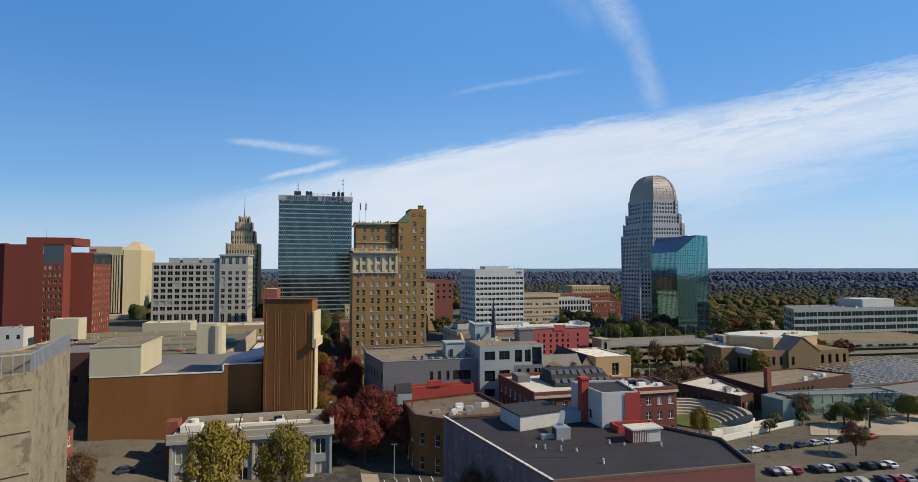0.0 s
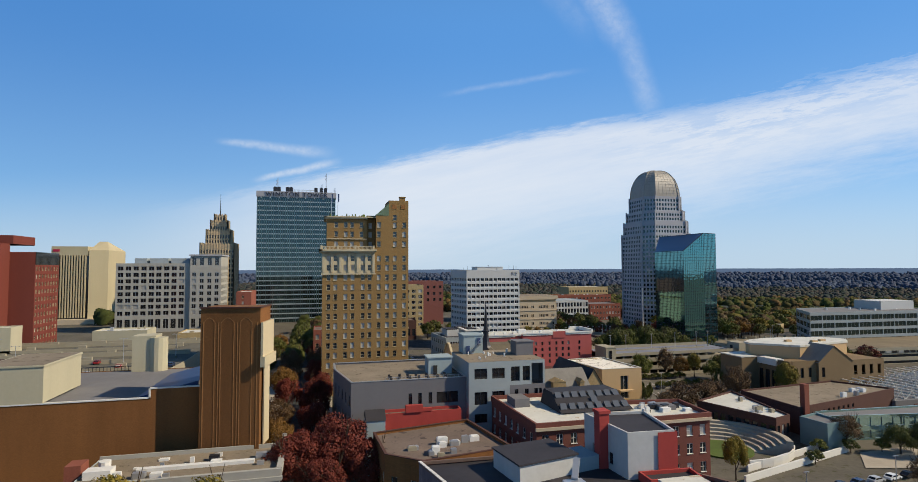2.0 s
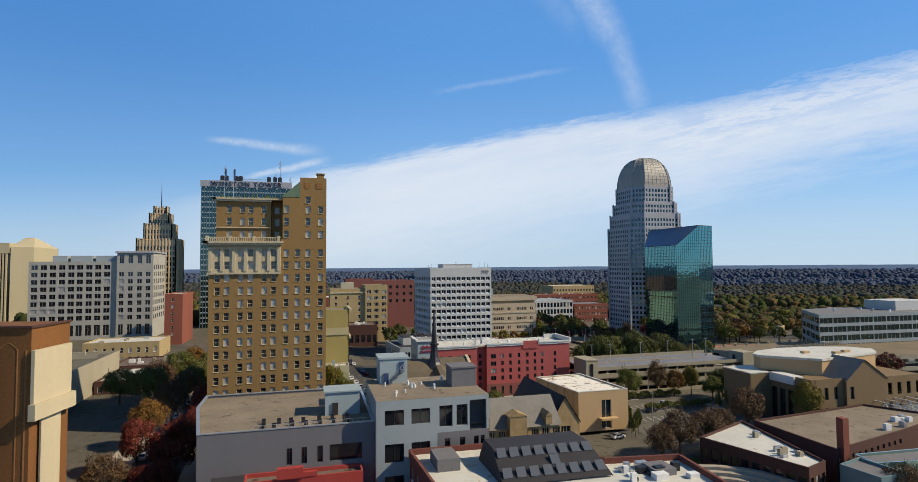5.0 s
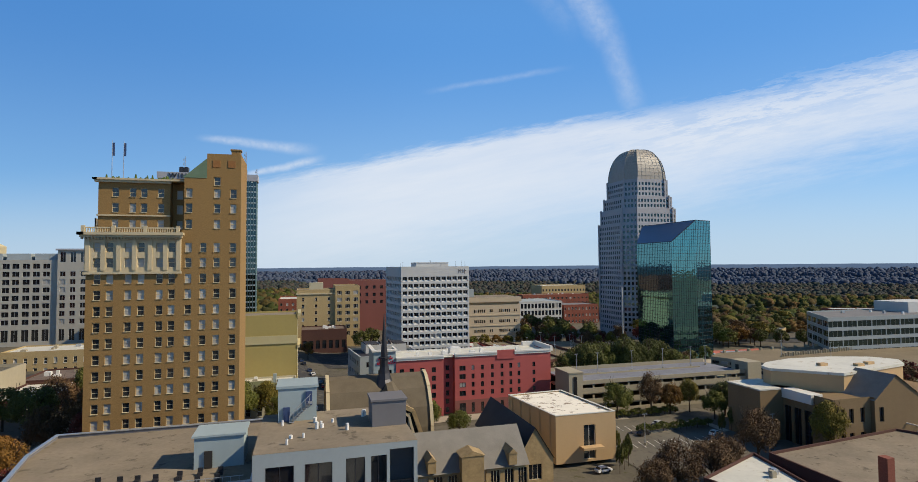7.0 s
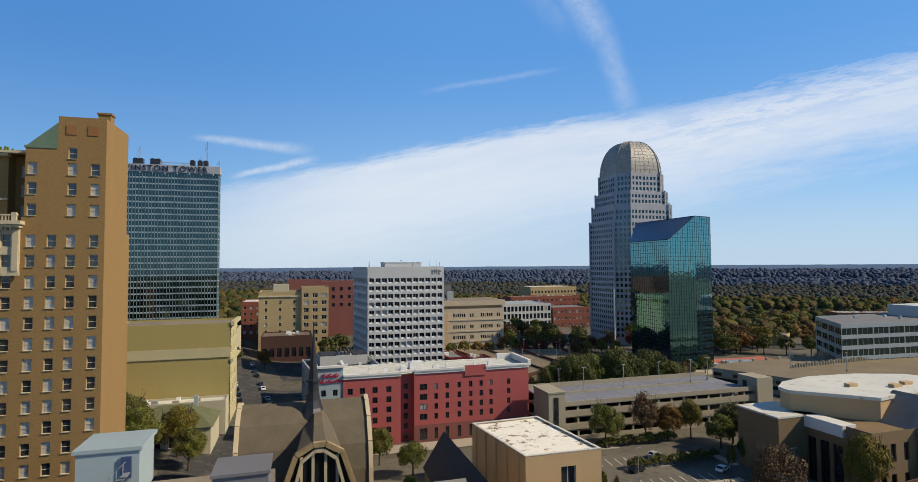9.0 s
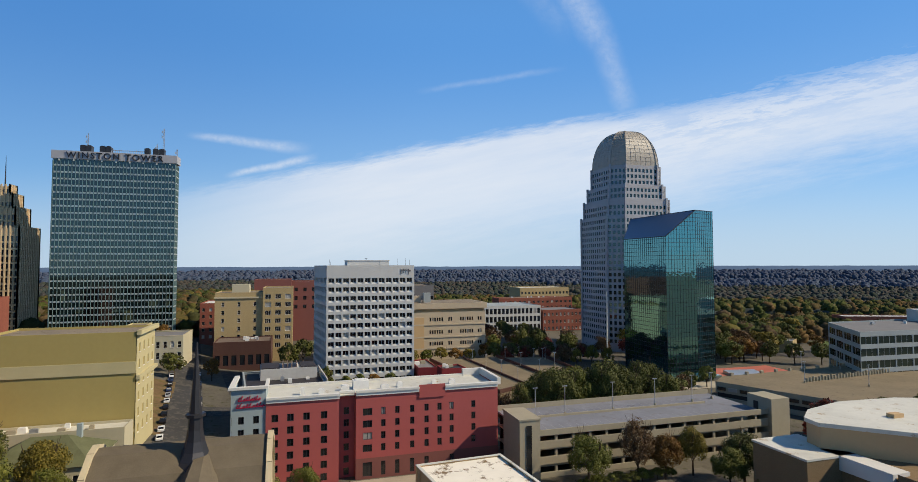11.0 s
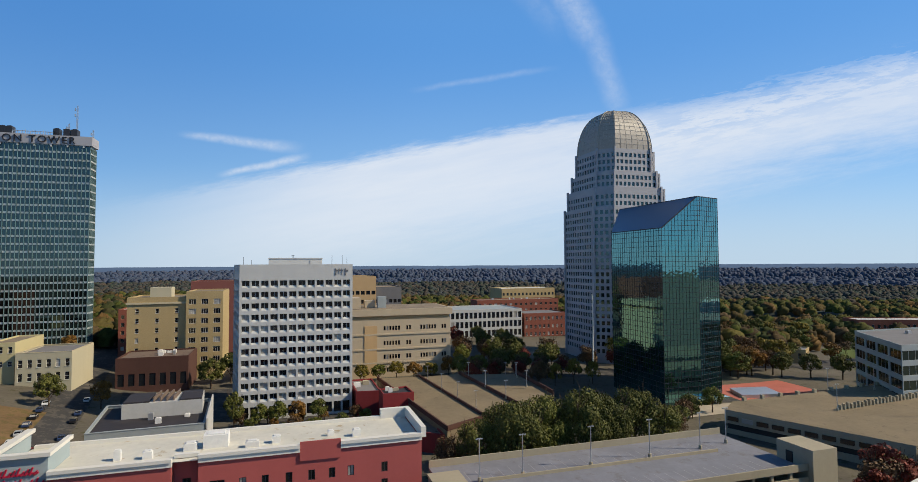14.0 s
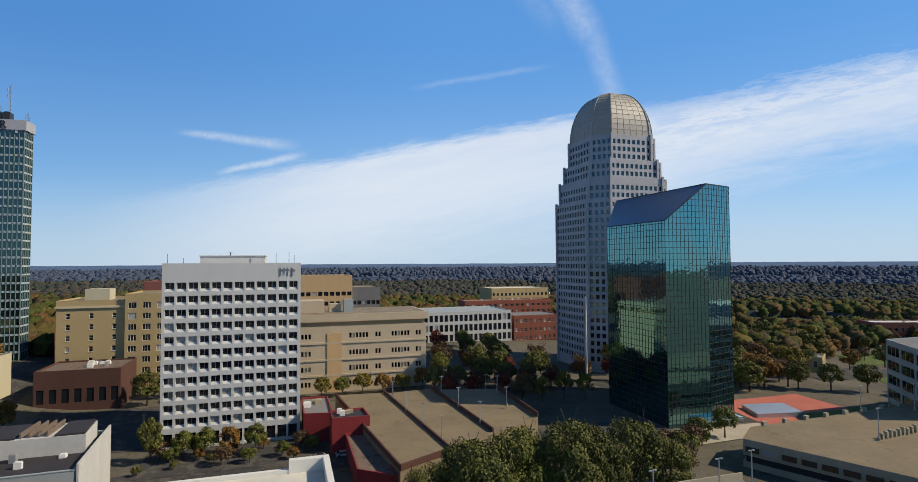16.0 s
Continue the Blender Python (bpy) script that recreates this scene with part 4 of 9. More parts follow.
# ---- the red hotel ----
def red_hotel():
    b = thing("red_hotel", "red stucco hotel with pale blue corner bay and white roof", "building", (110, 292, 9))
    y0, y1 = 284.0, 299.0
    w, bl, dk = MB(), MB(), MB()
    zr = [(27.1 - 2.95 * i - 1.75, 27.1 - 2.95 * i) for i in range(6)]
    rows = sorted(zr)
    # pale blue corner bay
    op = bl.facade((77.0, y0 + 0.3), (84.7, y0 + 0.3), 9, 33.4, [(1.6, 2.9), (4.9, 6.2)], rows, 0.2)
    opl = bl.facade((77.0, y1), (77.0, y0 + 0.3), 9, 33.4, even(4, 1.6, 4, 1.3), rows, 0.2)
    bl.facade((84.7, y0 + 0.3), (84.7, y0 + 9), 30, 33.4)
    part("corner_bay", bl, M["stuccoblue"], b, "pale blue-grey stucco corner bay")
    put_windows(b, op + opl, "pair", M["darkmetal"], M["pane_dark"])
    # red front, left stretch, recess and right stretch
    o1 = w.facade((84.7, y0), (101.6, y0), 9, 30.4, [(1.3, 2.8), (4.8, 6.3), (8.5, 10.0), (12.6, 14.1)], rows, 0.2)
    w.facade((101.6, y0), (101.6, y0 + 2.2), 9, 30.4)
    o2 = w.facade((101.6, y0 + 2.2), (105.6, y0 + 2.2), 9, 30.4, [(1.3, 2.6)], rows, 0.2)
    w.facade((105.6, y0 + 2.2), (105.6, y0 - 0.4), 9, 30.8)
    o3 = w.facade((105.6, y0 - 0.4), (142.6, y0 - 0.4), 15, 30.8, [(1.7, 4.0), (6.2, 7.3), (9.7, 10.8), (13.5, 14.6), (17.2, 18.3), (20.6, 21.7), (23.8, 24.9), (29.7, 30.8)], [q for q in rows if q[0] > 15.2], 0.2)
    o4 = dk.facade((105.6, y0 - 0.41), (142.6, y0 - 0.41), 9, 15, [(1.7, 4.0), (6.2, 7.3), (9.7, 10.8), (13.5, 14.6), (17.2, 18.3), (23.8, 24.9)], [(10.6, 14.0)], 0.2)
    part("lower_wall", dk, M["stuccodark"], b, "dusky rose lower wall")
    w.facade((142.6, y0 - 0.4), (142.6, y1), 9, 30.8)
    w.facade((142.6, y1), (77.0, y1), 9, 30.8)
    w.box(121.4, y0 - 0.7, 28.8, 128.2, y0 - 0.41, 32.0)
    part("wall", w, M["stuccored"], b)
    put_windows(b, o1 + o2 + o3 + o4, "pair", M["darkmetal"], M["pane_dark"])
    caps = []
    for x0, x1, yy, z in ((84.8, 101.7, y0, 30.4), (101.7, 105.5, y0 + 2.2, 30.4), (105.6, 121.4, y0 - 0.4, 30.8), (128.2, 142.6, y0 - 0.4, 30.8)):
        caps.append(((x0, yy - 0.35, z - 0.5, x1, yy + 0.5, z + 0.25), (x0, yy - 0.6, z + 0.25, x1, yy + 0.5, z + 0.8)))
    caps += [((76.4, y0 - 0.3, 33.4, 85.2, y0 + 0.9, 34.0),), ((76.4, y0 + 0.9, 33.4, 77.6, y1, 34.0),), ((84.4, y0 + 0.9, 33.4, 85.2, y0 + 9, 34.0),), ((142.5, y0 - 0.6, 30.8, 143.4, y1 - 0.61, 32.6),), ((137.5, y1 - 0.6, 30.5, 143.4, y1 + 0.6, 32.4),), ((77.6, y1 - 0.5, 30.4, 137.49, y1 + 0.2, 31.1),)]
    for boxes in caps:
        c = MB()
        for q in boxes:
            c.box(*q)
        part("parapet", c, M["whitetrim"], b, "white moulded parapet")
    r = MB()
    r.face([(77.2, y0 + 0.4, 30.5), (142.5, y0 - 0.2, 30.5), (142.5, y1, 30.5), (77.2, y1, 30.5)])
    part("roof", r, M["roofwhite"], b, "white membrane roof")
    for x, y, sx, sy, sz in ((107.5, 291, 4.0, 3.0, 2.2), (103.5, 290, 2.0, 1.5, 1.2), (97.5, 287.5, 1.4, 1.0, 1.2), (113.5, 288.5, 2.2, 1.2, 1.0), (117.5, 289.5, 1.4, 1.0, 1.2), (131.5, 289, 1.5, 1.0, 1.2), (93.0, 288, 1.0, 0.8, 1.6), (127.0, 290.5, 1.2, 0.8, 0.9)):
        a = MB()
        a.box(x - sx / 2, y - sy / 2, 30.5, x + sx / 2, y + sy / 2, 30.5 + sz)
        a.box(x - sx * 0.35, y - sy * 0.35, 30.5 + sz, x + sx * 0.35, y + sy * 0.35, 30.7 + sz)
        part("roof_unit", a, M["ductwhite"], b)
    # sign: red script drawn as plain bars
    for z, xa, xb in ((31.2, 78.6, 83.6), (29.6, 78.2, 84.6)):
        s = MB()
        n = 9
        for i in range(n):
            x = xa + (xb - xa) * i / n
            s.bar((x, y0 + 0.1, z - 0.45), (x + 0.4, y0 + 0.1, z + 0.75 * (0.6 + 0.4 * math.sin(i * 2.1))), 0.28, 0.2)
        s.bar((xa, y0 + 0.12, z - 0.4), (xb, y0 + 0.12, z - 0.15), 0.2, 0.25)
        part("sign", s, M["sign_red"], b, "red script sign drawn as plain bars")


for f in (brick_tower, white_office, slab_tower, domed_tower, teal_tower, red_hotel):
    f()


# ---- other buildings ----
def block(name, label, poly, z0, z1, wall, roof, faces=None, style="plain", frame_mat=None, pane_mat=None, depth=0.25, rail=0.6, category="building", coping=None, units=0, seed=1):
    """A flat-roofed building on any outline. faces: {edge: (cols, rows)} or {edge: (n, w, rows)}."""
    cx, cy = sum(p[0] for p in poly) / len(poly), sum(p[1] for p in poly) / len(poly)
    b = thing(name, label, category, (cx, cy, z0))
    w = MB()
    ops = []
    faces = faces or {}
    for i in range(len(poly)):
        p0, p1 = poly[i], poly[(i + 1) % len(poly)]
        spec = faces.get(i)
        if spec:
            L = math.dist(p0, p1)
            if len(spec) == 3:
                n, ww, rows = spec
                pitch = L / n
                cols = even(n, (pitch - ww) / 2, pitch, ww)
            else:
                cols, rows = spec
            ops += w.facade(p0, p1, z0, z1, cols, sorted(rows), depth)
        else:
            w.facade(p0, p1, z0, z1)
    if rail:
        parapet(w, poly, z1 - rail, z1, 0.35, outer=False)
    part("wall", w, wall, b)
    r = MB()
    r.face([(*p, z1 - rail) for p in poly])
    part("roof", r, roof, b)
    if coping:
        c = MB()
        parapet(c, [(cx + (p[0] - cx) * 1.006, cy + (p[1] - cy) * 1.006) for p in poly], z1 + 0.003, z1 + 0.16, 0.6)
        part("coping", c, coping, b)
    if ops:
        put_windows(b, ops, style, frame_mat or M["darkmetal"], pane_mat or M["pane"])
    rng = random.Random(seed)
    for i in range(units):
        s, t = 0.15 + 0.7 * rng.random(), 0.2 + 0.6 * rng.random()
        q = (Vector(poly[0]).lerp(Vector(poly[1]), s)).lerp(Vector(poly[3 % len(poly)]).lerp(Vector(poly[2]), s), t)
        sx, sy, sz = 0.8 + rng.random() * 1.6, 0.7 + rng.random(), 0.6 + rng.random() * 1.0
        u = MB()
        u.box(q.x - sx / 2, q.y - sy / 2, z1 - rail, q.x + sx / 2, q.y + sy / 2, z1 - rail + sz)
        u.box(q.x - sx * 0.4, q.y - sy * 0.4, z1 - rail + sz, q.x + sx * 0.4, q.y + sy * 0.4, z1 - rail + sz + 0.15)
        part("roof_unit", u, rng.choice([M["ductwhite"], M["steel"], M["deckconc"]]), b)
    return b


def floors(top, pitch, h, n):
    return [(top - pitch * i - h, top - pitch * i) for i in range(n)]


def olive_block():
    b = block("olive_block", "windowless olive stucco side of a large old building", rect(18, 307.3, 51.5, 326), 14, 45.2, M["olive"], M["rooftan"])
    s = MB()
    s.box(17.9, 307.0, 34.6, 51.6, 307.25, 37.6)
    s.box(17.9, 307.05, 19.6, 51.6, 307.25, 20.4)
    part("wall_band", s, M["olivelight"], b, "lighter olive band")
    f = MB()
    fop = f.facade((51.7, 307.3), (51.7, 326), 14, 45.2, even(4, 2.0, 4.5, 1.5), floors(42, 4.2, 2.4, 6), 0.3)
    f.box(51.7, 307, 33.0, 52.6, 326.2, 34.0)
    f.box(51.7, 307, 44.4, 52.8, 326.2, 45.6)
    part("street_front", f, M["olivelight"], b, "pale olive street front with cornices")
    put_windows(b, fop, "sash", M["whitetrim"], M["pane_dark"])


def hip_house():
    b = thing("green_roofed_house", "low old house with a mossy green hipped roof", "house", (40, 288, 12))
    w = MB()
    o = w.facade((28.5, 281), (50, 281), 10, 20.5, even(6, 1.2, 3.4, 1.5), [(15.5, 18.5)], 0.25)
    w.facade((50, 281), (50, 297), 10, 20.5)
    w.facade((50, 297), (28.5, 297), 10, 20.5)
    w.facade((28.5, 297), (28.5, 281), 10, 20.5)
    part("wall", w, M["cream"], b)
    put_windows(b, o, "sash", M["whitetrim"], M["pane_dark"])
    r = MB()
    e, g1, g2 = [(27.9, 280.4, 20.4), (50.6, 280.4, 20.4), (50.6, 297.6, 20.4), (27.9, 297.6, 20.4)], (36.0, 289, 25.0), (43.0, 289, 25.0)
    r.face([e[0], e[1], g2, g1])
    r.face([e[1], e[2], g2])
    r.face([e[2], e[3], g1, g2])
    r.face([e[3], e[0], g1])
    part("hipped_roof", r, M["mossroof"], b, "mossy green hipped roof")
    c = MB()
    c.box(44.2, 290.5, 22, 45.2, 291.5, 26.8)
    part("chimney", c, M["stuccoblue"], b)
    block("white_roof_annex", "low annex with white flat roof below the olive wall", rect(20, 299.5, 51.4, 307.0), 12, 23.0, M["cream"], M["roofwhite"], units=6, seed=7)


def yellow_block():
    rows = floors(46.6, 4.45, 2.5, 7)
    b = block("buff_brick_block", "old buff brick office building with a tall lit flank", rect(49, 468, 73.5, 494), 12, 47.8, M["yellow"], M["rooftan"], {0: (3, 1.5, floors(42.5, 4.45, 2.2, 6))}, "sash", M["whitetrim"], M["pane_dark"])
    block("buff_brick_block", "buff brick wing with paired windows", rect(73.6, 466.5, 89.5, 494), 10, 50.2, M["yellow"], M["rooftan"], {0: (3, 3.0, rows)}, "triple", M["whitetrim"], M["pane_dark"])
    p = MB()
    p.box(57, 474, 47.3, 66, 482, 52.0)
    part("penthouse", p, M["cream"], b)
    c = MB()
    c.box(48.6, 467.4, 44.6, 73.4, 467.95, 45.4)
    part("cornice", c, M["stone"], b)


def long_beige():
    x0, x1, y0, y1 = 128, 193.8, 440, 470
    b = thing("long_beige_building", "long beige concrete building with ribbon rows of small windows", "building", (160, 455, 9))
    w = MB()
    ops = []
    cols = [(14.5, 15.4), (15.9, 16.8), (17.3, 18.2)] + [(33.5 + 1.35 * i, 34.4 + 1.35 * i) for i in range(6)] + [(44.2, 45.1), (45.5, 46.4)] + [(51.0 + 1.35 * i, 51.9 + 1.35 * i) for i in range(6)] + [(61.4, 62.3), (62.7, 63.6)]
    ops = w.facade((x0, y0), (x1, y0), 9, 36.6, cols, [(31.6, 33.6), (24.7, 26.7), (18.4, 20.4), (12.4, 14.4)], 0.4)
    w.facade((x1, y0), (x1, y1), 9, 36.6)
    w.facade((x1, y1), (x0, y1), 9, 41.4)
    w.facade((x0, y1), (x0, y0), 9, 36.6)
    w.box(x0 - 0.8, y0 - 0.9, 38.4, x1 + 0.8, y1, 41.4)
    part("wall", w, M["beige"], b)
    for z in (29.4, 22.6, 16.4):
        ledge = MB()
        ledge.box(x0, y0 - 0.35, z, x1 + 0.3, y0 - 0.003, z + 0.7)
        part("ledge", ledge, M["beige"], b)
    d = MB()
    d.box(x0 + 0.5, y0 + 0.4, 36.6, x1 - 0.5, y1 - 0.5, 38.4)
    d.box(x0 + 24.6, y0 - 0.3, 9, x0 + 30.4, y0 - 0.003, 33.8)
    part("recess_band", d, M["tanwall"], b, "shaded brown recess and stair bay")
    put_windows(b, ops, "plain", M["darkmetal"], M["pane_dark"])
    r = MB()
    r.face([(x0, y0, 41.43), (x1, y0, 41.43), (x1, y1, 41.43), (x0, y1, 41.43)])
    part("roof", r, M["rooftan"], b)
    p = MB()
    p.box(134, 448, 41.4, 152, 460, 46.4)
    p.box(154, 450, 41.4, 159, 454, 45.0)
    part("penthouse", p, M["beige"], b)
    u = MB()
    u.box(160, 448, 41.4, 164, 451, 46.8)
    part("roof_tank", u, M["lightgrey"], b)


def parking_deck():
    b = thing("parking_deck", "concrete parking deck with open storeys and ramped roof level", "parking deck", (180, 284, 8))
    x0, x1, y0, y1 = 147.0, 220.0, 271.5, 296.0
    s = MB()
    for z in (8.6, 12.6, 16.6):
        s.box(x0, y0 + 0.3, z, x1, y1, z + 0.45)
    part("slab", s, M["deckconc"], b)
    t = MB()
    t.box(x0, y0 + 0.3, 20.0, x1, y1, 20.5)
    part("roof_slab", t, M["decktop_grey"], b, "pale grey stained roof level")
    for z0, z1 in ((9.4, 11.3), (13.2, 15.1), (17.0, 18.9), (20.2, 21.6)):
        r = MB()
        r.box(x0, y0, z0, x1, y0 + 0.3, z1)
        part("front_rail", r, M["deckconc"], b)
    # Near-black sheet that stands in for the shade inside the storeys.
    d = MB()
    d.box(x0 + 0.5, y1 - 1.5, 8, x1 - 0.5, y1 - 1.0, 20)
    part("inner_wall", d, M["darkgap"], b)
    br = MB()
    br.box(x0, y1 - 0.3, 20.5, x1, y1, 21.9)
    br.box(x0 + 8, y1 - 10.6, 20.5, x1 - 10, y1 - 10.3, 21.1)
    part("rear_rail", br, M["deckconc"], b)
    for i in range(15):
        c = MB()
        x = x0 + 2 + i * 4.75
        c.box(x - 0.3, y0 + 0.35, 8, x + 0.3, y0 + 1.0, 20.0)
        part("column", c, M["deckconc"], b)
    tw = MB()
    tw.box(143.2, 270.2, 8, 148.6, 281, 24.6)
    tw.box(143.0, 270.0, 24.6, 148.8, 281.2, 25.0)
    part("stair_tower", tw, M["deckconc"], b, "weathered concrete stair tower")
    sl = MB()
    sl.box(145.0, 270.0, 11, 146.3, 270.19, 23.4)
    part("tall_window", sl, M["pane_dark"], b)
    tr = MB()
    tr.box(219.6, 270.4, 8, 226.0, 279, 24.4)
    part("stair_tower", tr, M["deckconc"], b)
    dr = MB()
    dr.box(219.4, 275.0, 20.6, 219.59, 276.6, 22.8)
    part("door", dr, M["darkgap"], b)
    sp = MB()
    for i in range(26):
        sp.box(x0 + 6 + i * 2.35, y1 - 9.8, 20.505, x0 + 6.12 + i * 2.35, y1 - 4.6, 20.515)
        sp.box(x0 + 6 + i * 2.35, y0 + 2.2, 20.505, x0 + 6.12 + i * 2.35, y0 + 7.2, 20.515)
    part("bay_lines", sp, M["fadedline"], b, "faded bay lines")
    for x, y in ((154.5, 286), (163.5, 286), (179, 286.5), (193.5, 287), (207.5, 288), (216, 289.5)):
        lamp_post(x, y, 20.5, 8.0, "tall grey lamp post standing on the parking deck")


def lamp_post(x, y, z, h, label, arm=0.55):
    b = thing("lamp_post", label, "lamp post", (x, y, z), "lamp posts")
    p = MB()
    p.cyl(x, y, z + 0.8, z + h, 0.13, 0.09, 8)
    part("pole", p, M["steel"], b)
    f = MB()
    f.cyl(x, y, z, z + 0.8, 0.38, 0.34, 10)
    part("footing", f, M["deckconc"], b)
    a = MB()
    a.box(x - arm, y - 0.08, z + h, x + arm, y + 0.08, z + h + 0.1)
    a.box(x - arm - 0.15, y - 0.12, z + h - 0.1, x - arm + 0.25, y + 0.12, z + h + 0.08)
    a.box(x + arm - 0.25, y - 0.12, z + h - 0.1, x + arm + 0.15, y + 0.12, z + h + 0.08)
    part("lamp_head", a, M["steel"], b)


def far_deck():
    poly = [(267.0, 282.5), (400, 272), (400, 338), (258.0, 331.5), (248.5, 324.5)]
    b = thing("broad_parking_deck", "broad tan parking deck with divided roof bays", "parking deck", (300, 312, 6))
    for z0, z1 in ((6, 7.6), (9.2, 11.2), (12.8, 16.8)):
        w = MB()
        w.prism(poly, z0, z1)
        part("wall", w, M["deckconc"], b)
    for e0, e1 in ((4, 0), (0, 1)):
        p, q = Vector(poly[e0]), Vector(poly[e1])
        u = (q - p).normalized()
        nn = Vector((u.y, -u.x)) * 0.12
        for k in range(int((q - p).length / 4.2)):
            m0, m1 = p + u * (0.7 + k * 4.2) + nn, p + u * (3.9 + k * 4.2) + nn
            sl = MB()
            sl.bar((m0.x, m0.y, 14.4), (m1.x, m1.y, 14.4), 0.3, 1.3)
            part("screen_opening", sl, M["pane_dark"], b)
    # Near-black core: the shade between the floors painted as a solid.
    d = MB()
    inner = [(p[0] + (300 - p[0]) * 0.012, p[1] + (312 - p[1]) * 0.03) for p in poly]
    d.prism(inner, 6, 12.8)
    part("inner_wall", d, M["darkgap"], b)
    r = MB()
    r.face([(*p, 16.02) for p in inner])
    r.face([(*p, 16.82) for p in poly])
    part("roof_slab", r, M["decktop"], b, "tan stained roof level")
    for i in range(34):
        q = MB()
        x, y = 281 + i * 1.75, 312.5 + i * 0.16
        q.box(x, y, 16.82, x + 0.55, y + 0.9, 18.3 + (i % 3) * 0.25)
        part("divider_post", q, M["deckconc"], b)
    dv = MB()
    dv.bar((280.5, 313.1, 17.3), (341, 318.6, 17.3), 0.25, 1.0)
    part("divider_wall", dv, M["deckconc"], b)
    for i in range(9):
        q = MB()
        x, y = 262 + i * 8, 332.0 + i * 0.35
        q.box(x, y - 1.2, 16.82, x + 1.2, y - 0.2, 18.0)
        part("bollard", q, M["deckconc"], b)
    for x, y in ((279.5, 312.5), (296, 300), (318, 329), (349, 318), (300, 332)):
        lamp_post(x, y, 16.82, 8.0, "pale lamp post on the broad parking deck")


def ramp_deck():
    """The sunken deck with dark red stair house beside the white office."""
    b = thing("low_parking_deck", "low tan parking deck in three ramped bays", "parking deck", (180, 370, 6))
    z = 17.0
    bays = [[(161, 331), (175, 338.5), (169.5, 402.5), (153.0, 404)], [(175.5, 338.8), (190, 350.0), (187.0, 404.5), (170.0, 402.8)], [(190.5, 350.2), (208, 360), (210, 398), (187.5, 404.5)]]
    for i, p in enumerate(bays):
        s = MB()
        s.prism(p, 6, z - i * 0.35)
        part("deck_bay", s, M["decktop"], b)
    for i, p in enumerate(bays):
        w = MB()
        w.bar((*p[1], z + 0.2), (*p[2], z + 0.2), 0.4, 1.4)
        part("rail_wall", w, M["darkbrick"], b)
    w = MB()
    w.bar((*bays[0][0], z + 0.3), (*bays[0][1], z + 0.3), 0.4, 1.4)
    w.bar((*bays[0][3], z + 0.3), (*bays[0][0], z + 0.3), 0.4, 1.4)
    part("rail_wall", w, M["darkbrick"], b)
    block("red_stair_house", "dark red brick stair house with flat black roof", [(149.0, 365.3), (159.2, 364.9), (158.6, 374.5), (148.9, 373.5)], 8, 19.9, M["deepred"], M["roofblack"], units=4, seed=3)
    block("red_stair_house", "low dark red brick ramp wing with brown roof", [(152.5, 338), (160.5, 331.5), (160.5, 365), (152.5, 365)], 8, 15.5, M["deepred"], M["roofbrown"])
    block("red_stair_house", "dark red brick wing with grey glazed lean-to", [(141.8, 378), (150.0, 376.5), (150, 398), (141.8, 398)], 8, 18.5, M["deepred"], M["roofgrey"], units=3, seed=5)
    for x, y in ((174.8, 347), (173.2, 361), (171.8, 376), (170.6, 392), (189.2, 358), (188.4, 376), (187.8, 394), (203, 372), (206, 388)):
        lamp_post(x, y, z, 6.0, "slim lamp post on the low parking deck", 0.5)


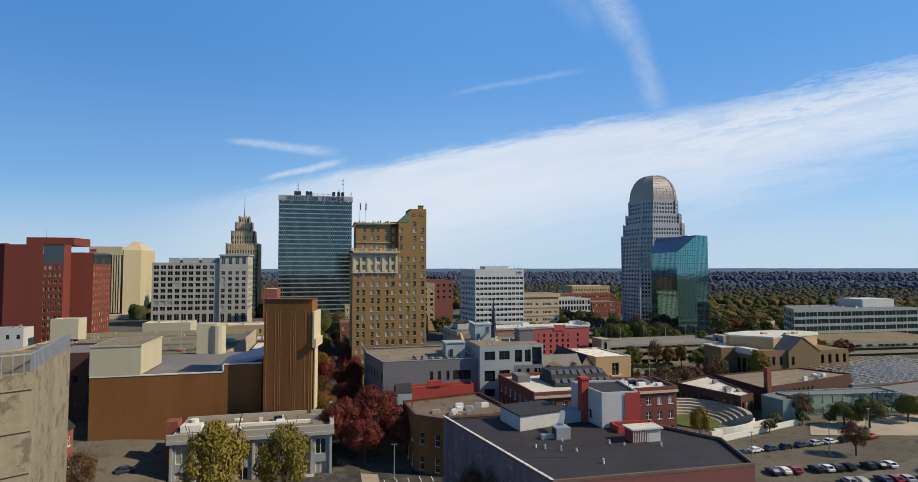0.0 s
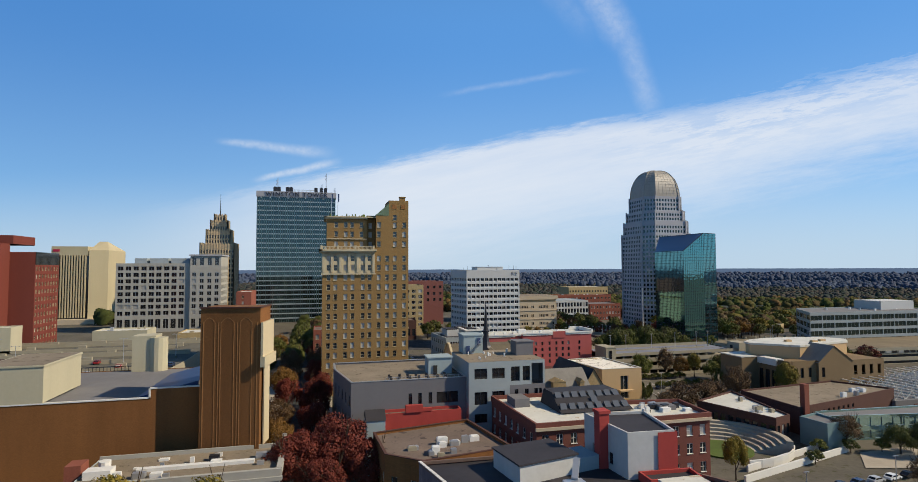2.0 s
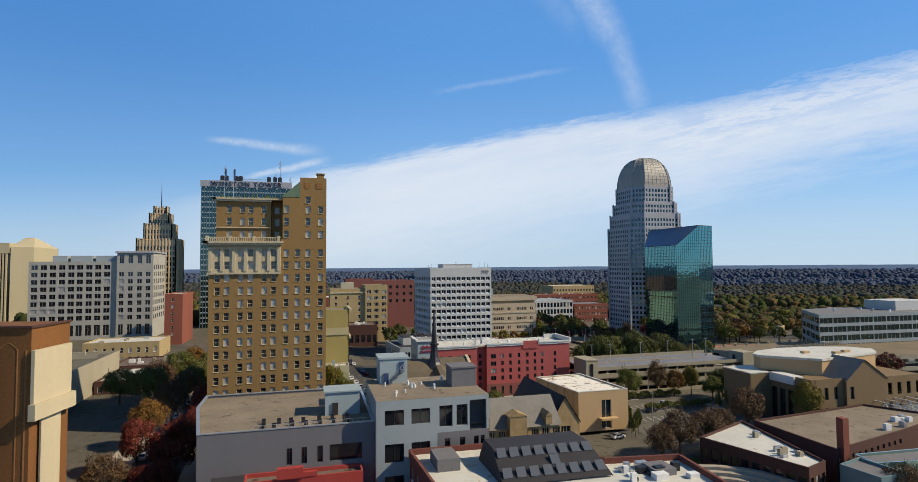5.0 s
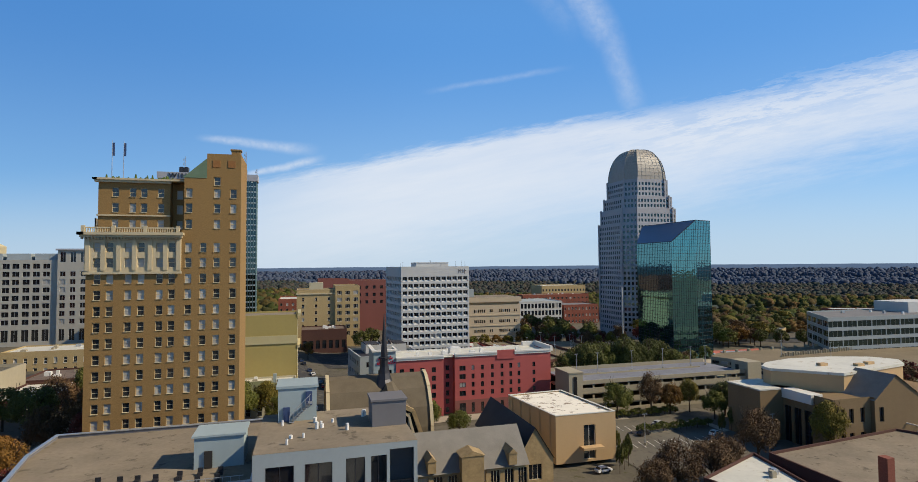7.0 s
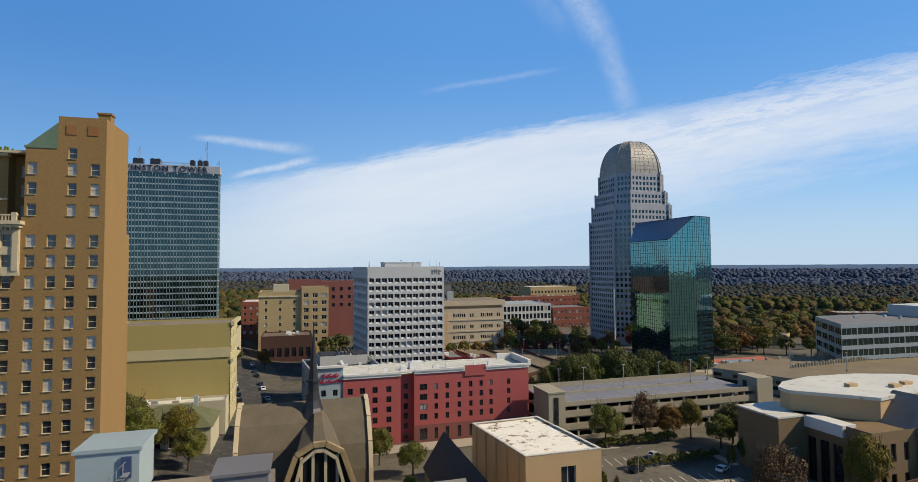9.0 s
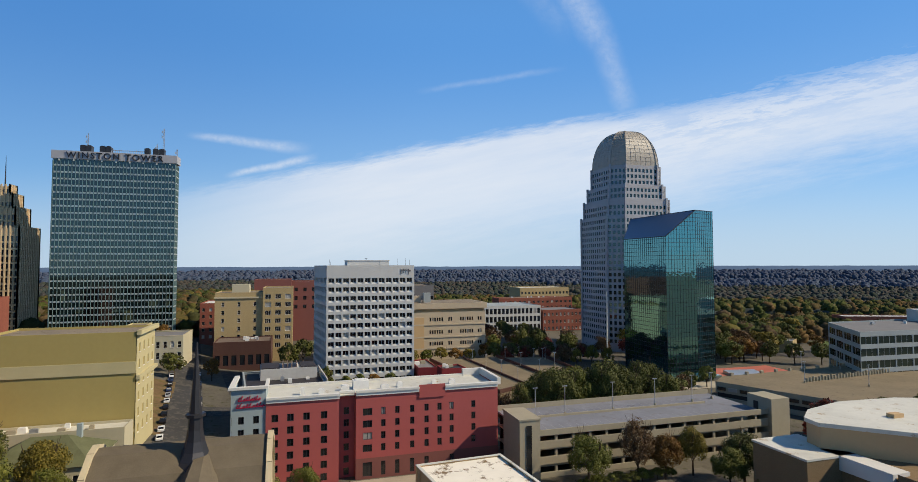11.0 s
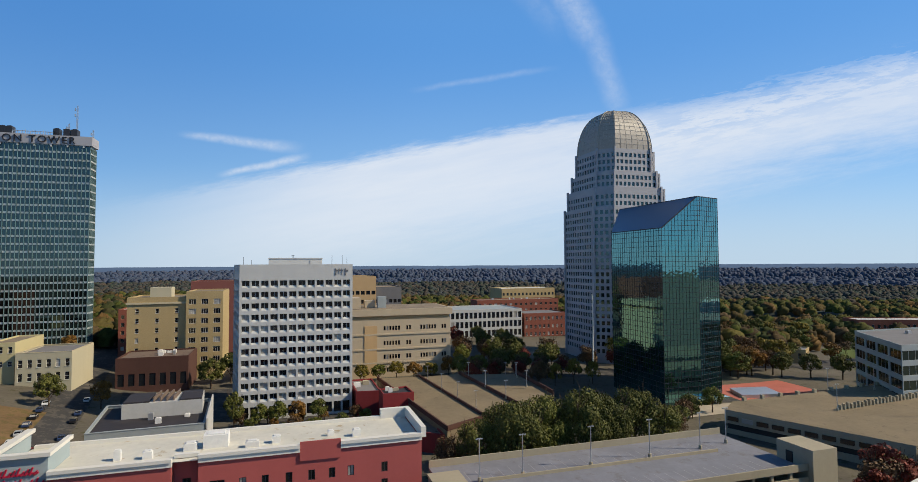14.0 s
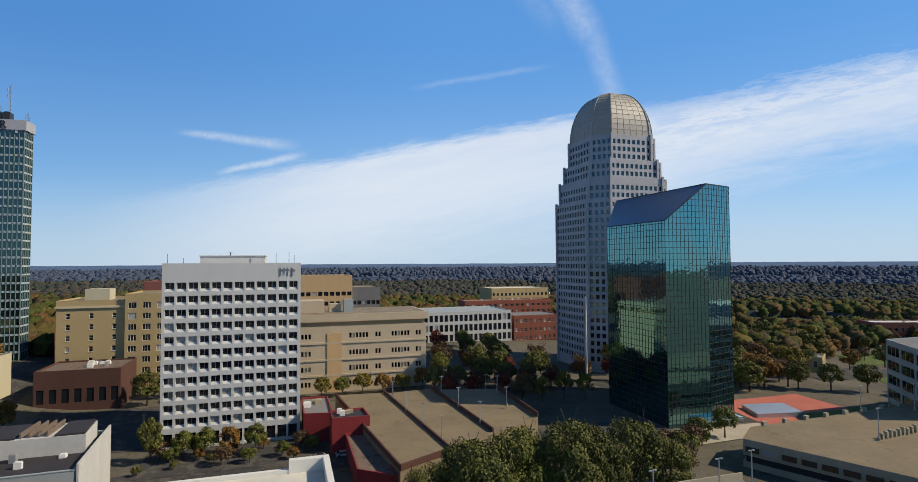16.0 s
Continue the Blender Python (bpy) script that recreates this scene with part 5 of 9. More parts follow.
def grey_building():
    rows = [(34.0, 36.7)]
    x0, x1, y0, y1 = 47.9, 69.8, 172.0, 192.0
    b = thing("grey_modern_building", "modern grey stucco building with balcony and roof terrace", "building", (58, 182, 12))
    w = MB()
    o1 = w.facade((x0, y0), (x0 + 11.6, y0), 12, 38.2, [(1.6, 5.2), (6.6, 10.2)], [(33.6, 36.4), (26.8, 30.2), (22.0, 24.4), (15.5, 19.5)], 0.3)
    o2 = w.facade((x0 + 11.6, y0), (x0 + 18, y0), 31.6, 38.2, [(0.4, 3.0), (3.8, 6.0)], [(32.6, 36.6)], 0.5)
    w.facade((x0, y1), (x0, y0), 12, 38.2)
    w.facade((x1, y1), (x0, y1), 12, 38.2)
    w.box(x0 + 18, y0, 37.3, x1, y0 + 4, 38.2)
    w.box(x1 - 0.5, y0, 31.6, x1, y0 + 0.5, 37.3)
    part("wall", w, M["lightgrey"], b, "light grey panelled wall")
    d = MB()
    o3 = d.facade((x0 + 11.6, y0 - 0.01), (x1, y0 - 0.01), 12, 31.6, [(1.4, 2.5), (4.4, 5.5), (7.2, 8.2), (8.6, 9.4)], [(27.8, 30.4), (20.4, 23.0)], 0.3)
    d.facade((x1, y0), (x1, y1), 12, 38.2)
    d.facade((x0 + 18, y0 + 4), (x1, y0 + 4), 31.6, 37.3)
    d.face([(x0 + 18, y0, 31.6), (x1, y0, 31.6), (x1, y0 + 4, 31.6), (x0 + 18, y0 + 4, 31.6)])
    part("dark_wall", d, M["greypaint"], b, "dark grey stucco wall")
    put_windows(b, o1 + o2 + o3, "pair", M["darkmetal"], M["pane_dark"])
    r = MB()
    r.face([(x0, y0, 38.22), (x1, y0, 38.22), (x1, y1, 38.22), (x0, y1, 38.22)])
    part("roof", r, M["rooftan"], b)
    e = MB()
    e.box(64.4, 180, 38.2, 69.6, 185, 42.0)
    e.box(64.2, 179.8, 42.0, 69.8, 185.2, 42.3)
    part("lift_house", e, M["greypaint"], b)
    s = MB()
    s.box(50.4, 187, 38.2, 56.3, 193, 43.4)
    s.box(50.1, 186.8, 43.4, 56.6, 193.2, 43.8)
    part("stair_house", s, M["stuccoblue"], b, "pale blue roof stair house")
    for i in range(12):
        st = MB()
        st.box(52.2 + i * 0.25, 185.4, 38.4 + i * 0.25, 52.8 + i * 0.25, 186.6, 38.5 + i * 0.25)
        part("stair_tread", st, M["steel"], b)
    for i in range(6):
        st = MB()
        st.bar((52.2 + i * 0.6, 185.4, 38.4 + i * 0.6), (52.2 + i * 0.6, 185.4, 39.5 + i * 0.6), 0.07)
        part("stair_post", st, M["steel"], b)
    st = MB()
    st.bar((52.2, 185.4, 39.5), (55.4, 185.4, 42.7), 0.08)
    part("stair_handrail", st, M["steel"], b)
    for dx, dz in ((51.2, 38.3), (54.6, 40.6)):
        dr = MB()
        dr.box(dx, 186.72, dz, dx + 1.0, 186.99, dz + 2.2)
        part("door", dr, M["navy"], b)
    rl = MB()
    for i in range(9):
        rl.box(x0 + 18.1 + i * 0.46, y0 + 0.1, 31.6, x0 + 18.14 + i * 0.46, y0 + 0.16, 32.8)
    rl.box(x0 + 18, y0 + 0.08, 32.8, x1 - 0.5, y0 + 0.18, 32.9)
    part("balcony_rail", rl, M["darkmetal"], b)
    rng = random.Random(11)
    for i in range(12):
        u = MB()
        x, y = x0 + 2 + rng.random() * 14, y0 + 3 + rng.random() * 12
        u.cyl(x, y, 38.2, 38.7 + rng.random() * 0.6, 0.16 + rng.random() * 0.2, None, 8)
        part("roof_vent", u, M["ductwhite"], b)
    # lower wing
    lo = block("grey_low_building", "low dark grey stucco building with gravel roof and terrace", [(17.0, 174.5), (47.85, 174.5), (47.85, 206), (13.2, 206), (13.2, 195)], 13, 34.0, M["greypaint"], M["rooftan"], {0: ([(15.0, 16.0), (17.6, 18.6), (20.4, 21.4), (22.6, 28.6)], [(27.4, 30.4)]), 4: (5, 1.4, [(27.4, 30.4), (22, 25)])}, "pair", M["darkmetal"], M["pane_dark"], rail=0.5, coping=M["steel"])
    t = MB()
    t.box(39.0, 183.0, 33.5, 45.8, 188.5, 38.0)
    t.box(38.7, 182.7, 38.0, 46.1, 188.8, 38.3)
    part("terrace_house", t, M["stuccoblue"], lo, "pale blue terrace house")
    dd = MB()
    dd.box(40.4, 182.7, 33.6, 41.5, 182.95, 36.0)
    part("door", dd, M["darkgap"], lo)
    rng = random.Random(2)
    for i in range(14):
        x, y = 27 + (i % 7) * 2.6 + rng.random() * 0.8, 176.8 + (i // 7) * 2.6 + rng.random()
        c = MB()
        c.box(x - 0.35, y - 0.35, 33.5, x + 0.35, y + 0.35, 33.95)
        c.box(x - 0.35, y + 0.25, 33.95, x + 0.35, y + 0.35, 34.5)
        part("terrace_seat", c, M["darkmetal"], lo)
    rr = MB()
    for i in range(20):
        rr.bar((26 + i * 1.05, 175.6, 33.5), (26 + i * 1.05, 175.6, 34.6), 0.06)
    rr.bar((26, 175.6, 34.6), (46.5, 175.6, 34.6), 0.07)
    part("terrace_rail", rr, M["steel"], lo)


def theatre():
    b = thing("brown_theatre", "brown brick theatre block with tall fly tower", "building", (-35, 185, 13))
    w = MB()
    w.facade((-64.3, 173), (-29.6, 173), 13, 33.2)
    w.facade((-29.6, 173), (-19.0, 173), 13, 35.4)
    w.facade((-64.3, 215), (-64.3, 173), 13, 33.2)
    w.facade((-29.6, 174.5), (-29.6, 173), 33.2, 35.4)
    w.facade((-19, 173), (-19, 215), 13, 35.4)
    w.facade((-19, 215), (-64.3, 215), 13, 33.2)
    part("wall", w, M["brownbrick"], b)
    r = MB()
    r.face([(-64.3, 173.4, 33.0), (-19, 173.4, 33.0), (-19, 215, 33.0), (-64.3, 215, 33.0)])
    part("roof", r, M["roofgrey"], b)
    n = MB()
    n.face([(-19.5, 175, 36.5), (-19.5, 205, 36.5), (-33, 205, 33.2), (-33, 175, 33.2)])
    n.face([(-33, 175, 33.2), (-19.5, 175, 33.2), (-19.5, 175, 36.5)])
    part("blue_roof", n, M["navy"], b, "dark blue metal roof slope")
    c = MB()
    c.box(-64.4, 172.85, 33.2, -29.5, 173.5, 33.5)
    c.box(-29.7, 172.85, 35.4, -18.9, 173.5, 35.7)
    c.box(-29.9, 172.85, 33.2, -29.5, 173.3, 35.5)
    part("coping", c, M["whitetrim"], b)
    f = MB()
    f.box(-64.4, 172.9, 33.5, -51.5, 193, 41.6)
    f.box(-64.6, 172.7, 41.6, -51.3, 193.2, 42.0)
    part("roof_house", f, M["cream"], b, "cream painted roof house")
    fr = MB()
    fr.face([(-64.2, 173, 42.02), (-51.6, 173, 42.02), (-51.6, 192.8, 42.02), (-64.2, 192.8, 42.02)])
    part("house_roof", fr, M["rooftan"], b)
    fl, fr2, br, bl = (-18.1, 168.8), (-4.6, 166.2), (-3.2, 176.0), (-16.8, 180.0)
    t = MB()
    t.prism([fl, fr2, br, bl], 12, 54.4)
    part("fly_tower", t, M["brownbrick"], b, "windowless brown brick tower")
    a0, a1 = Vector(fl), Vector(fr2)
    out = Vector((a1 - a0)).normalized()
    nrm = Vector((out.y, -out.x))
    for f0, wd in ((0.05, 0.22), (0.24, 0.16), (0.30, 0.16), (0.34, 0.16), (0.56, 0.16), (0.62, 0.16), (0.66, 0.16), (0.86, 0.16), (0.95, 0.22)):
        q = MB()
        c = a0.lerp(a1, f0)
        q.bar((c.x, c.y, 22), (c.x, c.y, 51.0), wd, 0.08)
        part("brick_lesene", q, M["bandbrick"], b)
    for f0, f1 in ((0.05, 0.24), (0.34, 0.56), (0.66, 0.86)):
        for n in range(6):
            q = MB()
            c0, c1 = a0.lerp(a1, f0 + (f1 - f0) * n / 6), a0.lerp(a1, f0 + (f1 - f0) * (n + 1) / 6)
            q.bar((c0.x, c0.y, 51.0 + 1.1 * math.sin(math.pi * n / 6)), (c1.x, c1.y, 51.0 + 1.1 * math.sin(math.pi * (n + 1) / 6)), 0.08, 0.16)
            part("brick_arch", q, M["bandbrick"], b)
    cp = MB()
    cp.bar((-18.3, 168.8, 54.5), (-4.4, 166.1, 54.5), 0.5, 0.35)
    cp.bar((-4.6, 166.2, 54.5), (-3.2, 176.0, 54.5), 0.5, 0.35)
    part("tower_coping", cp, M["darkbrick"], b)
    s = MB()
    s.prism([(-4.4, 165.8), (-3.9, 165.7), (-2.2, 174.4), (-2.9, 174.5)], 43.0, 51.0)
    s.prism([(-4.4, 165.2), (-3.4, 165.0), (-1.6, 174.8), (-2.8, 175.0)], 40.6, 43.0)
    s.prism([(-4.0, 168.0), (-3.7, 167.9), (-2.9, 172.6), (-3.3, 172.7)], 22, 40.6)
    part("front_bay", s, M["stone"], b, "cream stone front bay of the theatre")
    k = MB()
    k.cyl(-38.6, 214, 33, 43.0, 2.6, 2.6, 14)
    k.box(-45.5, 212.5, 33, -39, 219, 43.6)
    part("drum", k, M["cream"], b, "cream concrete drum and stair house")


def shop_corner():
    b = thing("corner_shop_building", "two-storey shop building with pale cornice and gravel roof", "building", (-18, 158, 10))
    x0, x1, y0, y1 = -37.5, 1.0, 148.5, 166.8
    w = MB()
    w.facade((x0, y1), (x0, y0), 9, 22.0)
    w.facade((x1, y0), (x1, y1), 9, 22.0, [(1.2, 4.5), (6, 9.2), (11, 14.5)], [(16.5, 20), (10.5, 14.5)], 0.3)
    w.facade((x1, y1), (x0, y1), 9, 22.0)
    op = w.facade((x0, y0), (x1, y0), 9, 22.0, even(8, 1.4, 4.75, 2.6), [(15.6, 19.4), (10, 13.6)], 0.4)
    part("wall", w, M["lightgrey"], b)
    put_windows(b, op, "pair", M["whitetrim"], M["pane_dark"])
    r = MB()
    r.face([(x0, y0, 21.6), (x1, y0, 21.6), (x1, y1, 21.6), (x0, y1, 21.6)])
    part("roof", r, M["rooftan"], b)
    c = MB()
    c.box(x0 - 0.5, y0 - 0.9, 20.6, x1 + 0.9, y0 - 0.01, 21.4)
    c.box(x0 - 0.6, y0 - 0.6, 21.4, x1 + 0.6, y0 + 0.3, 22.9)
    c.box(x1 - 0.3, y0, 21.4, x1 + 0.8, y1 - 2, 23.0)
    n = 8
    for i in range(n):
        c.box(x1 - 0.3, y1 - 2 + i * 0.25, 21.4, x1 + 0.7, y1 - 1.75 + i * 0.25, 23.0 + 0.45 * (i / n) ** 2 * n * 0.6)
    c.box(x0, y1 - 0.4, 21.5, x1, y1, 22.5)
    for i in range(9):
        c.box(x0 + 0.2 + i * 4.75, y0 - 0.4, 10, x0 + 0.8 + i * 4.75, y0 - 0.01, 20.6)
    part("cornice", c, M["hotelstone"], b, "pale painted cornice and pilasters")
    d = MB()
    d.box(x0 + 1, y0 + 6, 21.6, x0 + 6, y0 + 9, 23.2)
    d.cyl(x0 + 3, y0 + 12, 21.6, 23.4, 1.2, 1.2, 10)
    d.box(x0 + 10, y0 + 8, 21.6, x0 + 33, y0 + 9.4, 22.3)
    part("roof_duct", d, M["ductwhite"], b)
    rng = random.Random(5)
    for i in range(16):
        u = MB()
        x, y = x0 + 5 + rng.random() * 31, y0 + 2 + rng.random() * 14
        s = 0.4 + rng.random() * 0.8
        u.box(x - s, y - s * 0.6, 21.6, x + s, y + s * 0.6, 21.9 + rng.random() * 0.9)
        part("roof_unit", u, rng.choice([M["ductwhite"], M["steel"], M["darkmetal"]]), b)
    sv = MB()
    sv.box(x0 - 3.0, y0 + 8, 9, x0, y0 + 12, 24.0)
    part("chimney", sv, M["redbrick"], b)


def brick_hall():
    b = thing("brick_school_hall", "three-storey red brick hall with white roof and slanted skylight", "building", (77, 158, 10))
    poly = [(55.6, 143.4), (98.8, 141.8), (100.0, 155.0), (86.0, 157.0), (85.0, 170.0), (54.0, 171.0)]
    w = MB()
    rows = [(24.2, 26.6), (20.0, 22.4), (15.6, 18.0), (11.4, 13.6)]
    ops = w.facade(poly[0], (77.0, 143.4), 10, 28.8, even(6, 1.3, 3.45, 1.6), sorted(rows), 0.25)
    ops += w.facade((77.0, 141.8), (98.8, 141.8), 10, 28.8, even(6, 1.3, 3.55, 1.6), sorted(rows), 0.25)
    w.facade((77.0, 143.4), (77.0, 141.8), 10, 28.8)
    ops += w.facade(poly[1], poly[2], 10, 28.8, even(3, 1.5, 3.9, 1.6), sorted(rows), 0.25)
    for q in (2, 3, 4):
        w.facade(poly[q], poly[q + 1], 10, 28.8)
    ops += w.facade(poly[5], poly[0], 10, 28.8, even(7, 1.3, 3.8, 1.5), sorted(rows), 0.25)
    part("wall", w, M["hallred"], b)
    put_windows(b, ops, "sash2", M["whitetrim"], M["pane"])
    r = MB()
    r.face([(*p, 28.3) for p in [(55.6, 143.4), (77, 143.4), (77, 141.8)] + poly[1:]])
    part("roof", r, M["roofwhite"], b, "white membrane roof with stains")
    for a, e in (((55.3, 143.1), (76.9, 143.1)), ((76.7, 141.5), (99.1, 141.5))):
        c = MB()
        c.box(a[0], a[1] - 0.3, 27.6, e[0], a[1] + 0.25, 28.3)
        part("cornice", c, M["beige"], b, "pale stone cornice band")
        c = MB()
        c.box(a[0], a[1] - 0.05, 28.3, e[0], a[1] + 0.5, 29.3)
        part("parapet", c, M["hallred"], b)
    for a, e in ((poly[5], poly[0]), (poly[1], poly[2]), (poly[2], poly[3]), (poly[3], poly[4]), (poly[4], poly[5])):
        c = MB()
        c.bar((*a, 28.6), (*e, 28.6), 0.5, 1.4)
        part("parapet", c, M["hallred"], b)
    s = MB()
    s.face([(65.5, 152.0, 28.6), (84.5, 151.2, 28.6), (84.0, 159, 31.9), (66.5, 159.8, 31.9)])
    s.face([(84.5, 151.2, 28.4), (84.5, 165, 28.4), (84.0, 165, 31.9), (84.0, 159, 31.9)])
    s.face([(65.5, 165, 28.4), (65.5, 152.0, 28.4), (66.5, 159.8, 31.9), (66.5, 165, 31.9)])
    s.face([(66.5, 159.8, 31.9), (84.0, 159, 31.9), (84.0, 165, 31.9), (66.5, 165, 31.9)])
    s.face([(84.5, 165, 28.4), (65.5, 165, 28.4), (66.5, 165, 31.9), (84.0, 165, 31.9)])
    part("skylight_roof", s, M["slate"], b, "dark slanted roof that holds the skylights")
    for row, (t, n) in enumerate(((0.25, 8), (0.80, 8), (0.52, 1))):
        for i in range(n):
            q = MB()
            f = (i + 0.5) / n if n > 1 else 0.55
            lo, hi = Vector((65.5, 152.0, 28.6)).lerp(Vector((84.5, 151.2, 28.6)), f), Vector((66.5, 159.8, 31.9)).lerp(Vector((84.0, 159, 31.9)), f)
            cpt = lo.lerp(hi, t)
            up = (hi - lo).normalized()
            nr = Vector((1, 0, 0)).cross(up).normalized()
            sd = Vector((1, 0, 0))
            pts = [cpt + sd * a * 0.8 + up * e * 0.85 for a, e in ((-1, -1), (1, -1), (1, 1), (-1, 1))]
            raised = [pts[0] + nr * 0.15, pts[1] + nr * 0.15, pts[2] + nr * 0.7, pts[3] + nr * 0.7]
            q.face(raised)
            for j in range(4):
                q.face([pts[j], pts[(j + 1) % 4], raised[(j + 1) % 4], raised[j]])
            part("skylight", q, M["skylight"], b)
    h = MB()
    h.box(91, 149, 28.3, 95, 153, 29.4)
    part("roof_house", h, M["roofgrey"], b)
    h = MB()
    h.box(57, 161, 28.3, 61, 167, 30.4)
    part("roof_house", h, M["roofgrey"], b)
    rng = random.Random(8)
    for i in range(14):
        u = MB()
        x, y = 86 + rng.random() * 11, 147 + rng.random() * 7
        k = 0.4 + rng.random() * 0.8
        u.box(x - k, y - k * 0.7, 28.3, x + k, y + k * 0.7, 28.6 + rng.random() * 1.2)
        part("roof_unit", u, rng.choice([M["steel"], M["darkmetal"], M["ductwhite"]]), b)


def black_roof_block():
    b = thing("black_roof_block", "brick block with broad black membrane roof and plant houses", "building", (50, 108, 10))
    poly = [(36.2, 85.5), (74.5, 84.5), (79.0, 98.5), (62.0, 127.0), (26.7, 128.1)]
    w = MB()
    for i in range(5):
        w.facade(poly[i], poly[(i + 1) % 5], 9, 28.6)
    part("wall", w, M["stuccodark"], b, "weathered dark stucco wall")
    fk = MB()
    fk.facade((poly[4][0] - 0.02, poly[4][1]), (poly[0][0] - 0.02, poly[0][1] - 0.01), 9, 28.6)
    part("flank", fk, M["streaked"], b, "purple-grey streaked rendered flank")
    e = MB()
    parapet(e, [(52.5 + (p[0] - 52.5) * 1.002, 105 + (p[1] - 105) * 1.002) for p in poly], 28.2, 28.72, 0.42)
    part("coping", e, M["copingbrown"], b, "brown weathered coping")
    n = 30
    for i in range(n):
        p, q = Vector(poly[4]).lerp(Vector(poly[0]), i / n), Vector(poly[4]).lerp(Vector(poly[0]), (i + 0.82) / n)
        ct = MB()
        ct.bar((p.x + 0.1, p.y, 28.76), (q.x + 0.1, q.y, 28.76), 0.55, 0.12)
        part("coping_tile", ct, M["whitetrim"], b)
    r = MB()
    r.face([(*p, 28.0) for p in poly])
    part("roof", r, M["roofblack"], b)
    h = MB()
    h.prism([(41.0, 114.5), (52.5, 117.5), (51.0, 126.0), (39.5, 124.0)], 28.0, 31.2)
    part("plant_house", h, M["whitepaint"], b, "pale panelled plant house")
    hr = MB()
    hr.prism([(40.8, 114.2), (52.8, 117.2), (51.2, 126.3), (39.2, 124.3)], 31.2, 31.5)
    part("plant_house_roof", hr, M["roofblack"], b)
    bx = MB()
    bx.prism([(52.6, 117.6), (57.5, 118.6), (56.6, 124), (51.6, 123)], 28.0, 30.4)
    part("blue_unit", bx, M["stuccoblue"], b)
    v = MB()
    v.box(46.2, 107.0, 28.0, 49.4, 109.6, 30.4)
    v.box(43.4, 108.0, 28.0, 46.2, 109.2, 28.9)
    v.bar((48, 109, 30.4), (50.6, 113.5, 31.8), 1.0, 0.9)
    part("duct", v, M["steel"], b, "galvanised air plant with slanted duct")
    s = MB()
    for i in range(7):
        s.box(46.15, 107.0 + i * 0.36, 28.4, 46.19, 107.2 + i * 0.36, 30.2)
    part("louvre", s, M["darkmetal"], b)
    k = MB()
    k.box(60.4, 101.5, 28.0, 64.0, 104.5, 30.6)
    part("red_house", k, M["redpaint"], b, "small red ribbed roof house")
    k2 = MB()
    k2.box(64.0, 101.5, 28.0, 66.8, 104.5, 30.6)
    part("white_house", k2, M["whitepaint"], b)
    k3 = MB()
    k3.box(60.0, 101.1, 30.6, 67.2, 104.9, 30.9)
    part("house_roof", k3, M["roofwhite"], b)
    for i in range(9):
        q = MB()
        q.box(60.5 + i * 0.39, 101.38, 28.1, 60.62 + i * 0.39, 101.49, 30.5)
        part("rib", q, M["whitetrim"], b)
    rng = random.Random(3)
    for i in range(9):
        u = MB()
        u.cyl(40 + rng.random() * 30, 92 + rng.random() * 14, 28.0, 28.5 + rng.random() * 0.5, 0.2, 0.15, 8)
        part("roof_vent", u, M["ductwhite"], b)
    st = MB()
    for y0 in (93.0, 100.2):
        st.bar((35.5, y0 + 6, 28.02), (70, y0 - 2, 28.02), 0.12, 0.02)
    part("roof_seam", st, M["asphalt"], b)


def painted_house():
    b = block("painted_rear_building", "narrow building with white painted flank and red painted front", [(59.5, 112.5), (68.2, 112.0), (70.4, 124.5), (58.4, 126.0)], 10, 35.8, M["whitepaint"], M["roofblack"], {3: ([(3, 4.2), (8, 9.2)], [(22, 24), (29, 31)])}, "pair", M["darkmetal"], M["pane_dark"], rail=0.5)
    r = MB()
    r.facade((64.9, 111.95), (68.5, 111.7), 10, 35.6)
    r.facade((68.5, 111.7), (70.7, 124.6), 10, 35.6)
    part("red_front", r, M["redpaint"], b, "red painted brick front")
    lo = block("painted_rear_building", "low white painted rear wing", [(61.0, 108.2), (70.2, 107.8), (70.8, 111.6), (61.2, 112.2)], 10, 29.4, M["redpaint"], M["roofblack"])
    c = MB()
    c.box(57.4, 118.2, 10, 59.3, 120.2, 37.6)
    c.box(57.2, 118.0, 37.6, 59.5, 120.4, 38.1)
    solo("red_chimney", c, M["redpaint"], "tall square red painted chimney stack", "chimney")


